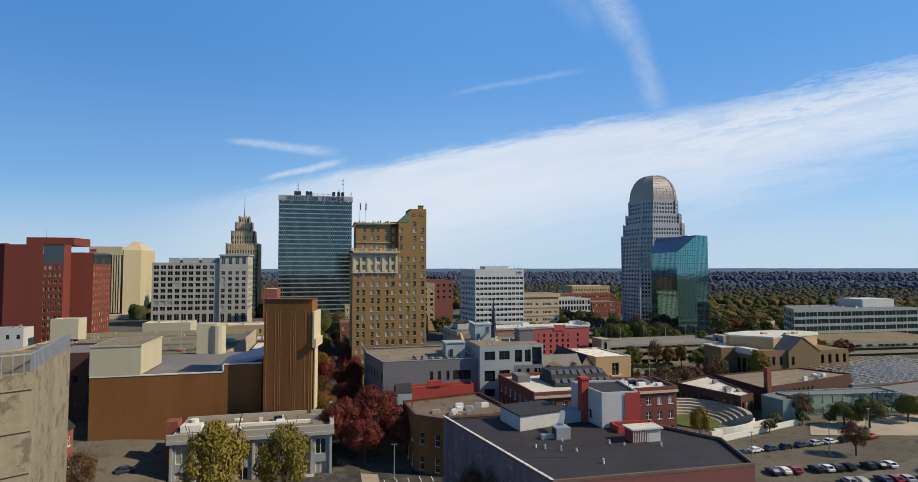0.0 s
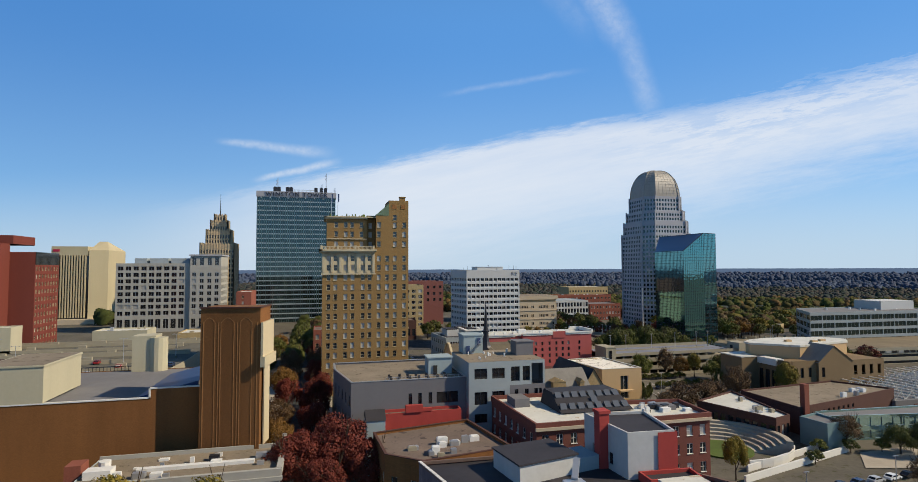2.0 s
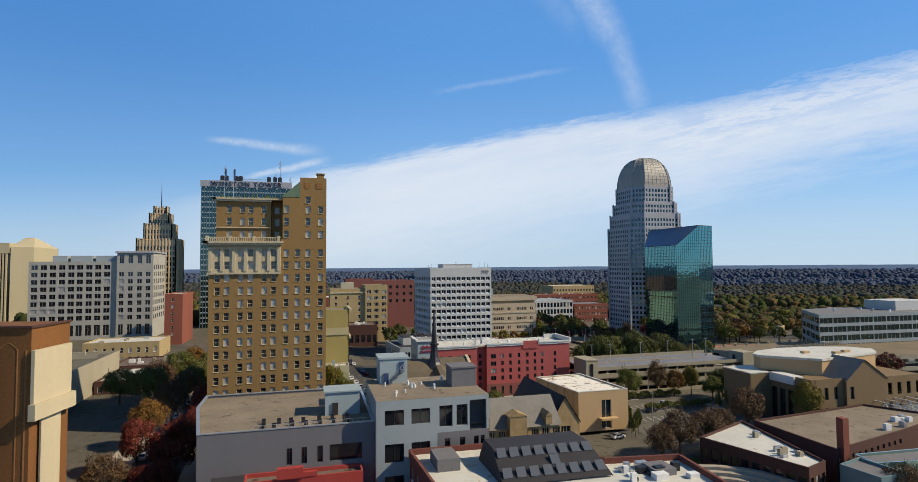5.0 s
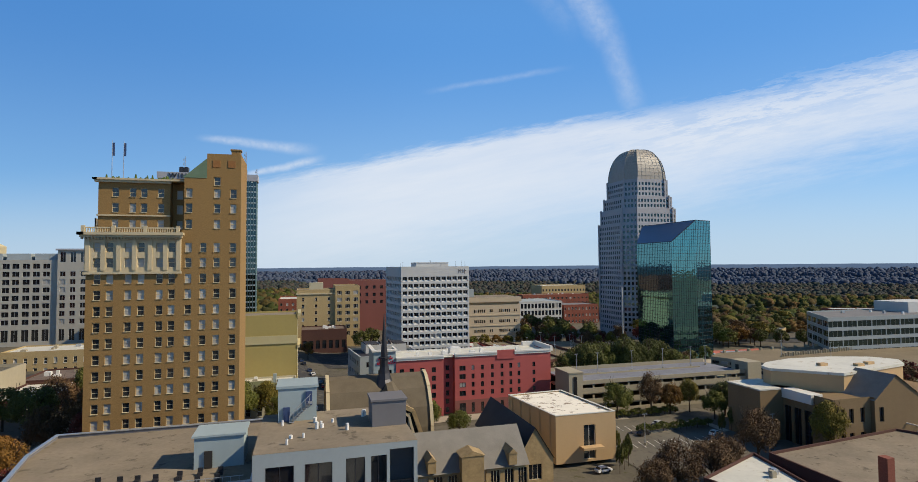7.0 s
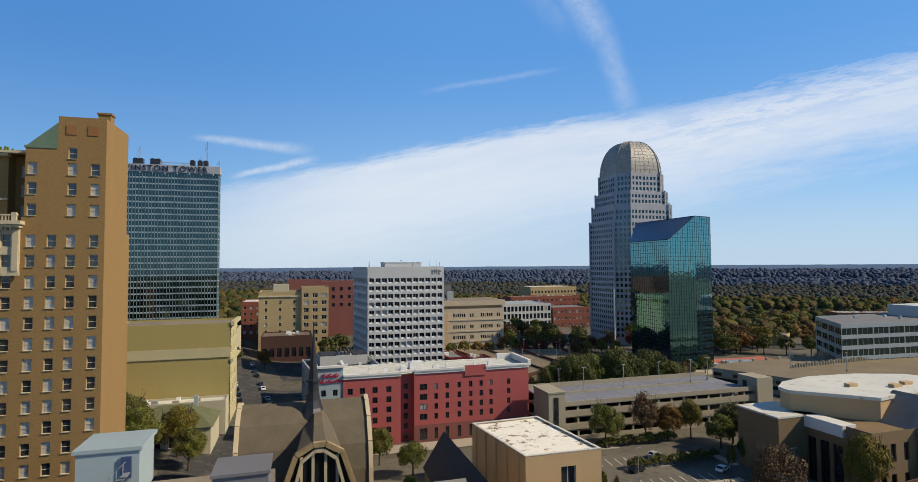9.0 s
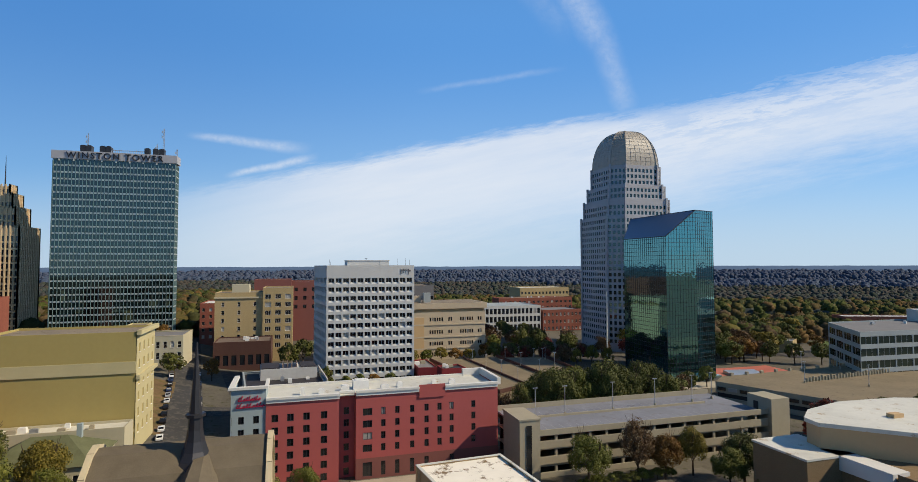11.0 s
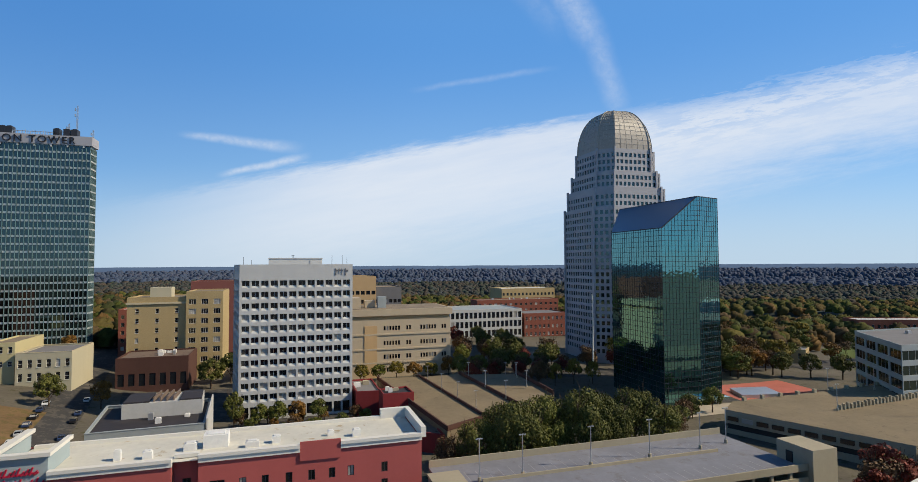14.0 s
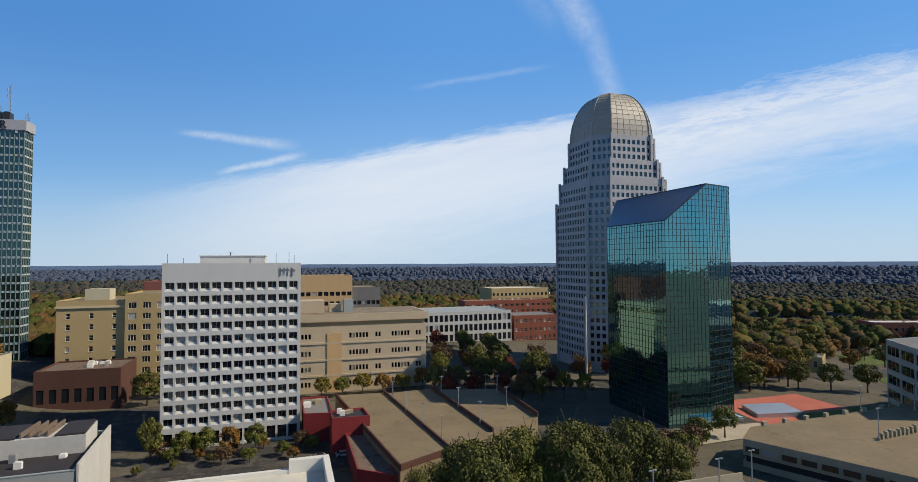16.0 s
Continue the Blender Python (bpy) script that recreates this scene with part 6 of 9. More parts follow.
def corner_store():
    b = block("brown_corner_store", "two-storey tan brick corner store with brown tar roof", [(22.5, 145.2), (29.5, 139.0), (50.0, 143.0), (46, 166.5), (21.5, 161.0)], 9.5, 24.8, M["brownbrick"], M["roofbrown"], {0: (2, 1.5, [(17.5, 20.6), (11, 14.6)]), 4: (3, 1.6, [(17.5, 20.6), (11, 14.6)])}, "sash", M["whitetrim"], M["pane_dark"], coping=M["darkbrick"], units=15, seed=12)
    lo = block("red_low_building", "low red painted building with stepped parapet", [(25.0, 170.0), (45.4, 170.4), (45.4, 174.4), (25.0, 174.4)], 12, 26.6, M["redpaint"], M["roofbrown"], rail=0.7)
    s = MB()
    s.box(30.6, 169.8, 26.6, 35.0, 171.0, 28.4)
    s.box(33.4, 170.1, 26.6, 37.4, 170.9, 27.4)
    part("stepped_parapet", s, M["redpaint"], lo)
    g = block("grey_gable_shed", "small blue-grey shed with dark gabled roof", rect(20.4, 166.6, 25.0, 173.5), 12, 26.0, M["stuccoblue"], M["slate"], rail=0)
    t = MB()
    t.face([(20.2, 166.4, 26), (25.2, 166.4, 26), (25.2, 170, 28), (20.2, 170, 28)])
    t.face([(25.2, 173.6, 26), (20.2, 173.6, 26), (20.2, 170, 28), (25.2, 170, 28)])
    t.face([(25.2, 166.4, 26), (25.2, 173.6, 26), (25.2, 170, 28)])
    t.face([(20.2, 173.6, 26), (20.2, 166.4, 26), (20.2, 170, 28)])
    part("gable_roof", t, M["slate"], g)


def tan_box():
    poly = [(117.2, 226.7), (134.6, 226.5), (131.9, 253.5), (113.9, 252.4)]
    b = block("tan_hall", "plain tan stucco hall with stained white roof", poly, 11, 23.4, M["tanwall"], M["roofstained"], {0: ([(8.0, 11.4)], [(11.6, 20.5)])}, "pair", M["whitetrim"], M["pane"], depth=0.5, coping=M["roofwhite"], rail=0.3)
    c = MB()
    c.box(124, 224.4, 14.6, 130, 226.6, 15.2)
    part("door_canopy", c, M["tanwall"], b)
    p = MB()
    for i in range(5):
        s = Vector(poly[3]).lerp(Vector(poly[0]), (i + 0.5) / 5)
        p.box(s.x - 0.4, s.y - 0.3, 11, s.x + 0.2, s.y + 0.3, 23.0)
    part("pilaster", p, M["tanwall"], b)


def church():
    b = thing("church", "broad brown-roofed church with curved gable ends and a slender spire", "church", (75, 246, 14))
    r = MB()
    # long nave across the view with a curved barrel-like roof
    x0, x1, yc = 60.5, 87.0, 250.0
    prof = [(-11.0, 14.0), (-10.6, 20.0), (-9.2, 25.0), (-6.2, 29.4), (-2.4, 32.0), (0.0, 32.6), (2.4, 32.0), (6.2, 29.4), (9.2, 25), (10.6, 20), (11.0, 14)]
    for i in range(len(prof) - 1):
        (a, za), (c, zc) = prof[i], prof[i + 1]
        r.face([(x0, yc + a, za), (x1, yc + a, za), (x1, yc + c, zc), (x0, yc + c, zc)])
    # front arm with gable towards the street
    pf = [(-8.4, 14.0), (-6.6, 20.0), (-4.4, 26.2), (-1.2, 28.0), (1.2, 28.0), (4.4, 26.2), (6.6, 20.0), (8.4, 14.0)]
    xc, ya, yb = 76.4, 233.0, 250.0
    for i in range(len(pf) - 1):
        (a, za), (c, zc) = pf[i], pf[i + 1]
        r.face([(xc + a * 0.45, yb, za + 0.17 * max(0, za - 14) + 2), (xc + a, ya, za), (xc + c, ya, zc), (xc + c * 0.45, yb, zc + 0.17 * max(0, zc - 14) + 2)])
    part("roof", r, M["churchroof"], b)
    e = MB()
    for x in (x0 - 0.5, x1):
        for i in range(len(prof) - 1):
            (a, za), (c, zc) = prof[i], prof[i + 1]
            e.bar((x + 0.25, yc + a, za + 0.2), (x + 0.25, yc + c, zc + 0.2), 0.9, 0.7)
        e.face([(x + 0.25, yc + a, z) for a, z in prof])
    part("gable_end", e, M["stone"], b)
    for i in range(len(pf) - 1):
        (a, za), (c, zc) = pf[i], pf[i + 1]
        g = MB()
        g.bar((xc + a, ya - 0.3, za), (xc + c, ya - 0.3, zc), 1.0, 1.0)
        part("gable_coping", g, M["fieldstone"], b, "stone coping of the great window gable")
        g = MB()
        g.bar((xc + a * 0.75, ya - 0.2, za - 1.2), (xc + c * 0.75, ya - 0.2, zc - 1.2), 1.1, 0.6)
        part("window_arch", g, M["stone"], b, "pale stone arch of the great window")
    w = MB()
    w.face([(xc + a * 0.9, ya + 0.1, z - 0.2) for a, z in pf])
    part("great_window", w, M["pane_dark"], b)
    for q in (-3.4, -1.2, 1.2, 3.4):
        m = MB()
        m.box(xc + q - 0.28, ya - 0.3, 14, xc + q + 0.28, ya + 0.0, 27.4 - abs(q) * 0.5)
        part("mullion", m, M["stone"], b)
    s = MB()
    rings = [(26.5, 6.4), (28.0, 4.9), (29.2, 3.7), (30.4, 2.75), (31.8, 2.0), (33.4, 1.5), (35.2, 1.2), (37.2, 1.1), (37.3, 1.55), (37.8, 1.55), (37.9, 1.0), (49.5, 0.08)]
    for (za, ra), (zb, rb) in zip(rings, rings[1:]):
        s.cyl(75.5, 247.0, za, zb, ra, rb, 8)
    part("spire", s, M["darkmetal"], b, "slender dark metal spire with flared foot")
    hall = thing("stone_parish_hall", "stone parish hall with grey shingle roof and gabled wing", "building", (88, 206, 11))
    a = MB()
    x0, x1, y0, y1 = 71.5, 98.0, 199.0, 212.0
    ops = a.facade((x0, y0), (x1, y0), 10, 23.0, even(9, 1.0, 2.9, 1.9), [(19.0, 22.2), (12, 16.5)], 0.3)
    a.facade((x1, y0), (x1, y1), 10, 23)
    a.facade((x1, y1), (x0, y1), 10, 23)
    a.facade((x0, y1), (x0, y0), 10, 23)
    gx0, gx1, gy, gb, ge, gt = 97.2, 105.4, 203.4, 232.0, 21.8, 28.5
    ops += a.facade((gx0, gy), (gx1, gy), 10, ge, [(2.6, 5.6)], [(17.6, 20.8), (11.5, 15.5)], 0.3)
    a.face([(gx0, gy, ge), (gx1, gy, ge), ((gx0 + gx1) / 2, gy, gt - 0.2)])
    a.facade((gx1, gy), (gx1, gb), 10, ge)
    a.facade((gx0, gb), (gx0, gy), 10, ge)
    a.facade((gx1, gb), (gx0, gb), 10, ge)
    part("wall", a, M["fieldstone"], hall)
    put_windows(hall, ops, "triple", M["stone"], M["pane_dark"])
    k = MB()
    k.face([(x0 - 0.4, y0 - 0.5, 22.8), (x1, y0 - 0.5, 22.8), (x1, 205.5, 29.0), (x0 - 0.4, 205.5, 29.0)])
    k.face([(x1, y1 + 0.5, 22.8), (x0 - 0.4, y1 + 0.5, 22.8), (x0 - 0.4, 205.5, 29.0), (x1, 205.5, 29.0)])
    k.face([(x0, y1, 22.8), (x0, y0, 22.8), (x0, 205.5, 29.0)])
    part("roof", k, M["shingle"], hall, "weathered grey shingle roof")
    d = MB()
    gc = (gx0 + gx1) / 2
    d.face([(gx0 - 0.4, gy - 0.3, ge - 0.3), (gc, gy - 0.3, gt), (gc, gb, gt), (gx0 - 0.4, gb, ge - 0.3)])
    d.face([(gc, gy - 0.3, gt), (gx1 + 0.4, gy - 0.3, ge - 0.3), (gx1 + 0.4, gb, ge - 0.3), (gc, gb, gt)])
    part("wing_roof", d, M["slate"], hall)
    for q in ((83.5, 197.4, 20, 88.0, 199.2, 26.0), (93.5, 198.2, 23.2, 95.1, 201, 25.4), (77.0, 198.2, 23.2, 78.6, 201, 25.4)):
        o = MB()
        o.box(*q)
        xm = (q[0] + q[3]) / 2
        o.face([(q[0] - 0.2, q[1] - 0.15, q[5]), (q[3] + 0.2, q[1] - 0.15, q[5]), (xm, q[1] - 0.15, q[5] + 1.0)])
        o.face([(q[0] - 0.2, q[1] - 0.15, q[5]), (xm, q[1] - 0.15, q[5] + 1.0), (xm, q[4] + 2, q[5] + 1.0), (q[0] - 0.2, q[4] + 2, q[5])])
        o.face([(xm, q[1] - 0.15, q[5] + 1.0), (q[3] + 0.2, q[1] - 0.15, q[5]), (q[3] + 0.2, q[4] + 2, q[5]), (xm, q[4] + 2, q[5] + 1.0)])
        part("dormer", o, M["fieldstone"], hall)


def arena():
    b = thing("drum_hall", "tan brick hall with curved white roof and tall portico windows", "building", (210, 224, 9))
    poly = [(206.1, 219.9), (238.0, 226.0), (244.0, 232.0), (240.0, 238.5), (228.0, 243.0), (212.0, 244.0), (199.5, 240.8), (193.4, 236.4), (192.5, 232.5)]
    w = MB()
    w.prism(poly, 9, 29.7)
    part("drum", w, M["tanwall"], b, "tan curved upper wall")
    r = MB()
    cx, cy = 217, 232
    r.prism([(cx + (p[0] - cx) * 1.02, cy + (p[1] - cy) * 1.03) for p in poly], 29.7, 30.5)
    part("roof", r, M["roofwhite"], b)
    for x, y in ((221, 227.0), (227, 228.5), (211, 231)):
        u = MB()
        u.box(x - 1.4, y - 0.8, 30.5, x + 1.4, y + 0.8, 31.3)
        part("roof_unit", u, M["tanwall"], b)
    f = MB()
    rows = [(20.6, 24.6), (14.2, 18.0)]
    o = f.facade((183.4, 228), (183.4, 212.5), 9, 24.6, even(4, 2.0, 3.4, 2.4), [(10.5, 22.5)], 0.4)
    o2 = f.facade((183.4, 206.6), (196.6, 206.6), 9, 27.4, [(2.4, 4.0), (5.4, 7.0), (9.4, 11.0)], rows, 0.4)
    f.facade((183.4, 212.5), (183.4, 206.6), 9, 27.4)
    f.facade((196.6, 206.6), (196.6, 205.4), 9, 27.4)
    o2 += f.facade((196.6, 205.4), (214.0, 205.4), 9, 26.8, [(1.6, 3.2)], rows, 0.4)
    f.facade((214.0, 206.6), (232, 206.6), 9, 26.8, even(4, 2, 4.2, 1.8), rows, 0.4)
    f.facade((232, 206.6), (232, 224), 9, 26.8)
    f.face([(183.4, 206.6, 26.6), (232, 206.6, 26.6), (232, 224, 26.6), (183.4, 224, 26.6)])
    f.face([(196.6, 205.4, 26.8), (214.0, 205.4, 26.8), (204.6, 205.4, 33.0)])
    f.v = [(x + 9.0, y + 5.3, z - 1.9) for x, y, z in f.v]
    part("wall", f, M["hallbrick"], b, "tan brick lower wall")
    put_windows(b, [(q[0] + Vector((9.0, 5.3)), q[1] - 1.9, *q[2:]) for q in o + o2], "pair", M["darkmetal"], M["pane_dark"])
    g = MB()
    g.face([(196.2, 205.1, 26.5), (204.6, 205.1, 33.2), (204.6, 217, 33.2), (196.2, 217, 26.5)])
    g.face([(204.6, 205.1, 33.2), (214.4, 205.1, 26.5), (214.4, 217, 26.5), (204.6, 217, 33.2)])
    g.v = [(x + 9.0, y + 5.3, z - 1.9) for x, y, z in g.v]
    part("gable_roof", g, M["shingle"], b)
    c = MB()
    c.box(191.9, 218.2, 22.7, 196, 232.5, 25.4)
    part("portico_head", c, M["whitetrim"], b)
    lw = MB()
    lw.box(184.0, 228.2, 9, 196, 241, 25.0)
    part("side_block", lw, M["hallbrick"], b)
    lr = MB()
    lr.box(183.8, 228.1, 25.0, 196.2, 241.2, 25.4)
    part("side_roof", lr, M["roofwhite"], b)


def right_campus():
    """Low arts buildings and plaza on the lower right."""
    block("low_arts_building", "long low brick building with white patched roof", [(143.0, 168.0), (150.5, 170.5), (157, 203), (135, 193.5)], 9, 18.0, M["darkbrick"], M["roofwhite"], {0: (3, 1.6, [(12.5, 15.5)]), 3: (10, 1.8, [(12.5, 15.5)])}, "plain", M["darkmetal"], M["pane_dark"], units=7, seed=4)
    a = block("broad_arts_hall", "broad low hall with tan gravel roof and brick walls", [(158.0, 174), (188.6, 181), (215, 188), (205, 205), (158.5, 200)], 9, 18.8, M["darkbrick"], M["rooftan"], {0: (11, 1.2, [(15.4, 16.6)])}, "plain", M["darkmetal"], M["pane"], units=7, seed=6)
    c = MB()
    c.box(159.4, 173.4, 10, 161.2, 175.2, 26.0)
    solo("square_red_chimney", c, M["redbrick"], "square red brick chimney beside the low hall", "chimney")
    t = block("teal_arts_wing", "blue-grey panelled wing beside the plaza", [(152.5, 159.3), (160.6, 160), (160, 170.2), (151.6, 168)], 9, 18.0, M["teal"], M["roofgrey"])
    g = block("glazed_gallery", "teal glazed gallery with pale green glass wall", [(161, 167), (206, 160), (207, 170), (162, 173)], 9, 17.6, M["paleglass"], M["roofgrey"], {0: (12, 2.4, [(10.5, 13.0), (14.2, 16.8)])}, "plain", M["steel"], M["paleglass"])
    s = MB()
    for i in range(4):
        x = 194 + i * 2.2
        s.bar((x, 161.5, 9), (x, 161.5, 18), 0.25)
    for z in (9.5, 18):
        s.bar((194, 161.5, z), (200.6, 161.5, z), 0.25)
    s.bar((194, 161.5, 9.5), (200.6, 161.5, 18), 0.2)
    solo("blue_steel_frame", s, M["navy"], "blue steel entrance frame of the gallery", "frame")
    sh = thing("sawtooth_roof_hall", "low hall with rows of white sawtooth roof frames", "building", (240, 200, 9))
    w = MB()
    w.box(213, 186, 9, 290, 226, 14.6)
    part("wall", w, M["roofgrey"], sh)
    for i in range(14):
        q = MB()
        x = 214 + i * 5.2
        for y in (187, 197, 207, 217):
            q.bar((x, y, 14.6), (x + 3.2, y, 17.6), 0.22)
            q.bar((x + 3.2, y, 17.6), (x + 4.6, y, 14.6), 0.22)
        q.bar((x + 3.2, 187, 17.6), (x + 3.2, 225, 17.6), 0.3)
        q.bar((x, 187, 14.8), (x, 225, 14.8), 0.3)
        part("roof_frame", q, M["whitetrim"], sh)
    block("dark_side_hall", "dark low brick hall at the plaza edge", [(205, 160), (260, 146), (262, 184), (208, 176)], 9, 16.2, M["darkbrick"], M["roofgrey"], {0: (6, 3, [(10, 13)])}, "plain", M["darkmetal"], M["pane_dark"])
    gl = block("glazed_office", "long pale glazed office building with white floor bands", [(315.7, 317.8), (420, 313), (426, 352), (340, 352)], 7, 34.2, M["lightgrey"], M["roofgrey"], {0: (11, 9.0, floors(32.2, 5.0, 3.3, 5)), 3: (4, 9.3, floors(32.2, 5.0, 3.3, 5))}, "triple", M["steel"], M["slab"], units=5)
    p = MB()
    p.box(390, 330, 33, 420, 350, 39.5)
    part("penthouse", p, M["whiteconc"], gl)


def amphitheatre():
    b = thing("amphitheatre", "round terraced amphitheatre of pale stone with grass centre", "amphitheatre", (128, 168, 8))
    cx, cy = 124.0, 168.5
    for k in range(6):
        s = MB()
        r0, r1, z = 8.5 + k * 1.7, 10.2 + k * 1.7, 10.4 + k * 0.75
        pts = [math.radians(a) for a in range(-35, 176, 10)]
        for a, c in zip(pts, pts[1:]):
            q = [(cx + r * math.cos(t), cy + r * 0.95 * math.sin(t)) for r, t in ((r0, a), (r1, a), (r1, c), (r0, c))]
            s.prism(q, 8.5, z)
        part("terrace_step", s, M["paving"], b)
    g = MB()
    g.cyl(cx, cy, 8.6, 10.45, 8.4, 8.4, 24)
    part("lawn", g, M["grass"], b)
    w = MB()
    for a in range(-100, -30, 10):
        t, u = math.radians(a), math.radians(a + 10)
        w.bar((cx + 21 * math.cos(t), cy + 15 * math.sin(t), 11), (cx + 21 * math.cos(u), cy + 15 * math.sin(u), 11), 0.5, 2.4)
    part("curved_wall", w, M["whitetrim"], b, "curved pale retaining wall")
    k = MB()
    k.bar((112, 146, 10.6), (158, 158, 10.6), 0.6, 2.2)
    k.bar((118, 152, 10.6), (160, 164, 10.6), 0.6, 2.2)
    solo("plaza_wall", k, M["whitetrim"], "long pale curved plaza retaining wall", "wall")


def west_side():
    """Left-hand background: hotel, deco tower, bank tower, red tower."""
    F = thing("stone_hotel", "pale stone hotel with grid of square windows and glazed crown", "building", (-97, 475, 16))
    w = MB()
    rows = [(65.8 - 4.55 * i - 2.9, 65.8 - 4.55 * i) for i in range(8)]
    cols = [(c + 131.5 - 1.75, c + 131.5 + 1.75) for c in (-128.5, -123.6, -118.7, -113.7, -108.7, -104.0, -98.9, -94.0, -89.0)]
    lowr = [(21.5, 28.2)]
    o = w.facade((-131.5, 462), (-84.9, 462), 16, 68.0, cols, sorted(rows + lowr), 0.3)
    c2 = [(c + 83.0 - 1.4, c + 83.0 + 1.4) for c in (-80.4, -75.3, -70.1, -65.2)]
    o2 = w.facade((-83.0, 460.5), (-62.2, 460.5), 16, 66.0, c2, sorted([q for q in rows if q[1] < 62] + lowr), 0.3)
    o3 = w.facade((-83.0, 460.5), (-62.2, 460.5), 66.0, 73.4, c2, [(66.6, 72.4)], 0.3)
    w.facade((-62.2, 460.5), (-62.2, 490), 16, 73.4, even(6, 1.6, 4.8, 2.6), sorted([q for q in rows if q[1] < 66]), 0.3)
    w.facade((-131.5, 490), (-131.5, 462), 16, 68)
    w.facade((-62.2, 490), (-131.5, 490), 16, 68)
    w.facade((-83, 470), (-83, 460.5), 16, 73.4)
    w.facade((-84.9, 462), (-83.0, 462), 16, 68)
    part("wall", w, M["hotelstone"], F)
    put_windows(F, o + o2 + o3, "pair", M["steel"], M["pane_dark"])
    r = MB()
    r.face([(-131.5, 462, 68.01), (-84, 462, 68.01), (-84, 490, 68.01), (-131.5, 490, 68.01)])
    r.box(-83.8, 459.6, 73.4, -61.4, 491, 74.4)
    part("roof", r, M["granite"], F)
    p = MB()
    for a, c in ((-122, -114), (-112, -100), (-98, -84)):
        p.box(a, 470, 68, c, 480, 71.8)
    part("roof_plant", p, M["lightgrey"], F)
    # deco tower
    G = thing("deco_tower", "stepped limestone art deco tower with a needle mast", "building", (-75, 535, 16))
    d, gp = MB(), MB()
    for z0, z1, h, ptc in ((16, 84.5, 13.2, 2.2), (84.5, 96, 9.4, 2.1), (96, 104, 6.6, 2.0), (104, 109.5, 4.2, 2.0)):
        poly = rect(-75.5 - h, 533 - h, -75.5 + h, 533 + h)
        for i in range(4):
            L = 2 * h
            n = max(3, round(L / ptc))
            pt = L / n
            op = d.facade(poly[i], poly[(i + 1) % 4], z0, z1, even(n, pt * 0.25, pt, pt * 0.5), [(z0 + 1 + q * 4.0, z0 + 3.9 + q * 4.0) for q in range(int((z1 - z0 - 1) / 4))], 0.4)
            joined_panes(op, gp)
            for q in range(n + 1):
                s = Vector(poly[i]).lerp(Vector(poly[(i + 1) % 4]), q / n)
                d.box(s.x - 0.35, s.y - 0.35, z0, s.x + 0.35, s.y + 0.35, z1 + 1.4)
        d.face([(*p, z1) for p in poly])
    part("wall", d, M["deco"], G)
    tagged(part("panes", gp, M["pane_dark"], G), kind="stuff")
    mt = MB()
    mt.cyl(-75.5, 533, 109.5, 128.5, 0.45, 0.1, 8)
    part("mast", mt, M["darkmetal"], G)
    # bank tower
    E = thing("ribbed_bank_tower", "tan bank tower with vertical ribs and dark glass slots", "building", (-185, 560, 16))
    e = MB()
    e.box(-206, 545, 75.5, -179.5, 590, 83.0)
    e.prism([(-178.5, 545), (-165.5, 549), (-165.5, 590), (-178.5, 590)], 17, 80)
    e.face([(-178.5, 545, 80), (-165.5, 549, 80), (-172, 566, 88), (-178.5, 566, 88)])
    e.face([(-165.5, 549, 80), (-165.5, 590, 80), (-172, 566, 88)])
    e.face([(-178.5, 590, 80), (-178.5, 545, 80), (-178.5, 566, 88)])
    e.face([(-165.5, 590, 80), (-178.5, 590, 80), (-178.5, 566, 88), (-172, 566, 88)])
    part("wall", e, M["towertan"], E)
    k = MB()
    k.box(-205.5, 546, 17, -178.6, 589, 75.5)
    part("slot_glass", k, M["pane_dark"], E)
    for i in range(13):
        q = MB()
        x = -204.6 + i * 1.95
        q.box(x - 0.45, 544.8, 24, x + 0.45, 546.2, 75.5)
        part("rib", q, M["towertan"], E)
    lo = MB()
    lo.box(-215, 538, 16, -160, 592, 23.0)
    part("podium", lo, M["beige"], E)
    sg = MB()
    sg.box(-204.6, 544.7, 78.6, -200, 544.99, 80.6)
    part("sign", sg, M["sign_red"], E, "red sign drawn as a plain bar")
    # red brick tower
    D = thing("red_brick_tower", "massive red brick tower with gridded windows and dark glass crown", "building", (-140, 340, 18))
    r1 = MB()
    rows = floors(65.0, 3.6, 1.9, 12)
    o = r1.facade((-172, 322), (-157.5, 322), 18, 76.4, [(6, 10.5)], floors(70, 4.4, 2.4, 10), 0.4)
    r1.facade((-157.5, 322), (-157.5, 318), 18, 76.4)
    r1.facade((-157.5, 318), (-140.6, 318), 18, 75.8)
    o2 = r1.facade((-140.6, 318), (-131.4, 318), 18, 66.2, even(4, 0.4, 2.25, 1.3), sorted(rows), 0.3)
    r1.facade((-131.4, 318), (-131.4, 326), 18, 75.8)
    r1.facade((-131.4, 326), (-121, 326), 18, 72.0)
    o3 = r1.facade((-121, 326), (-121, 350), 18, 66.0, even(8, 1, 2.9, 1.6), sorted(rows), 0.3)
    r1.facade((-121, 350), (-172, 350), 18, 72)
    r1.facade((-172, 350), (-172, 322), 18, 76.4)
    r1.box(-152, 326, 75.8, -130.2, 346, 79.8)
    r1.face([(-172, 322, 75.8), (-131.4, 318, 75.8), (-131.4, 350, 75.8), (-172, 350, 75.8)])
    r1.face([(-131.4, 326, 72), (-121, 326, 72), (-121, 350, 72), (-131.4, 350, 72)])
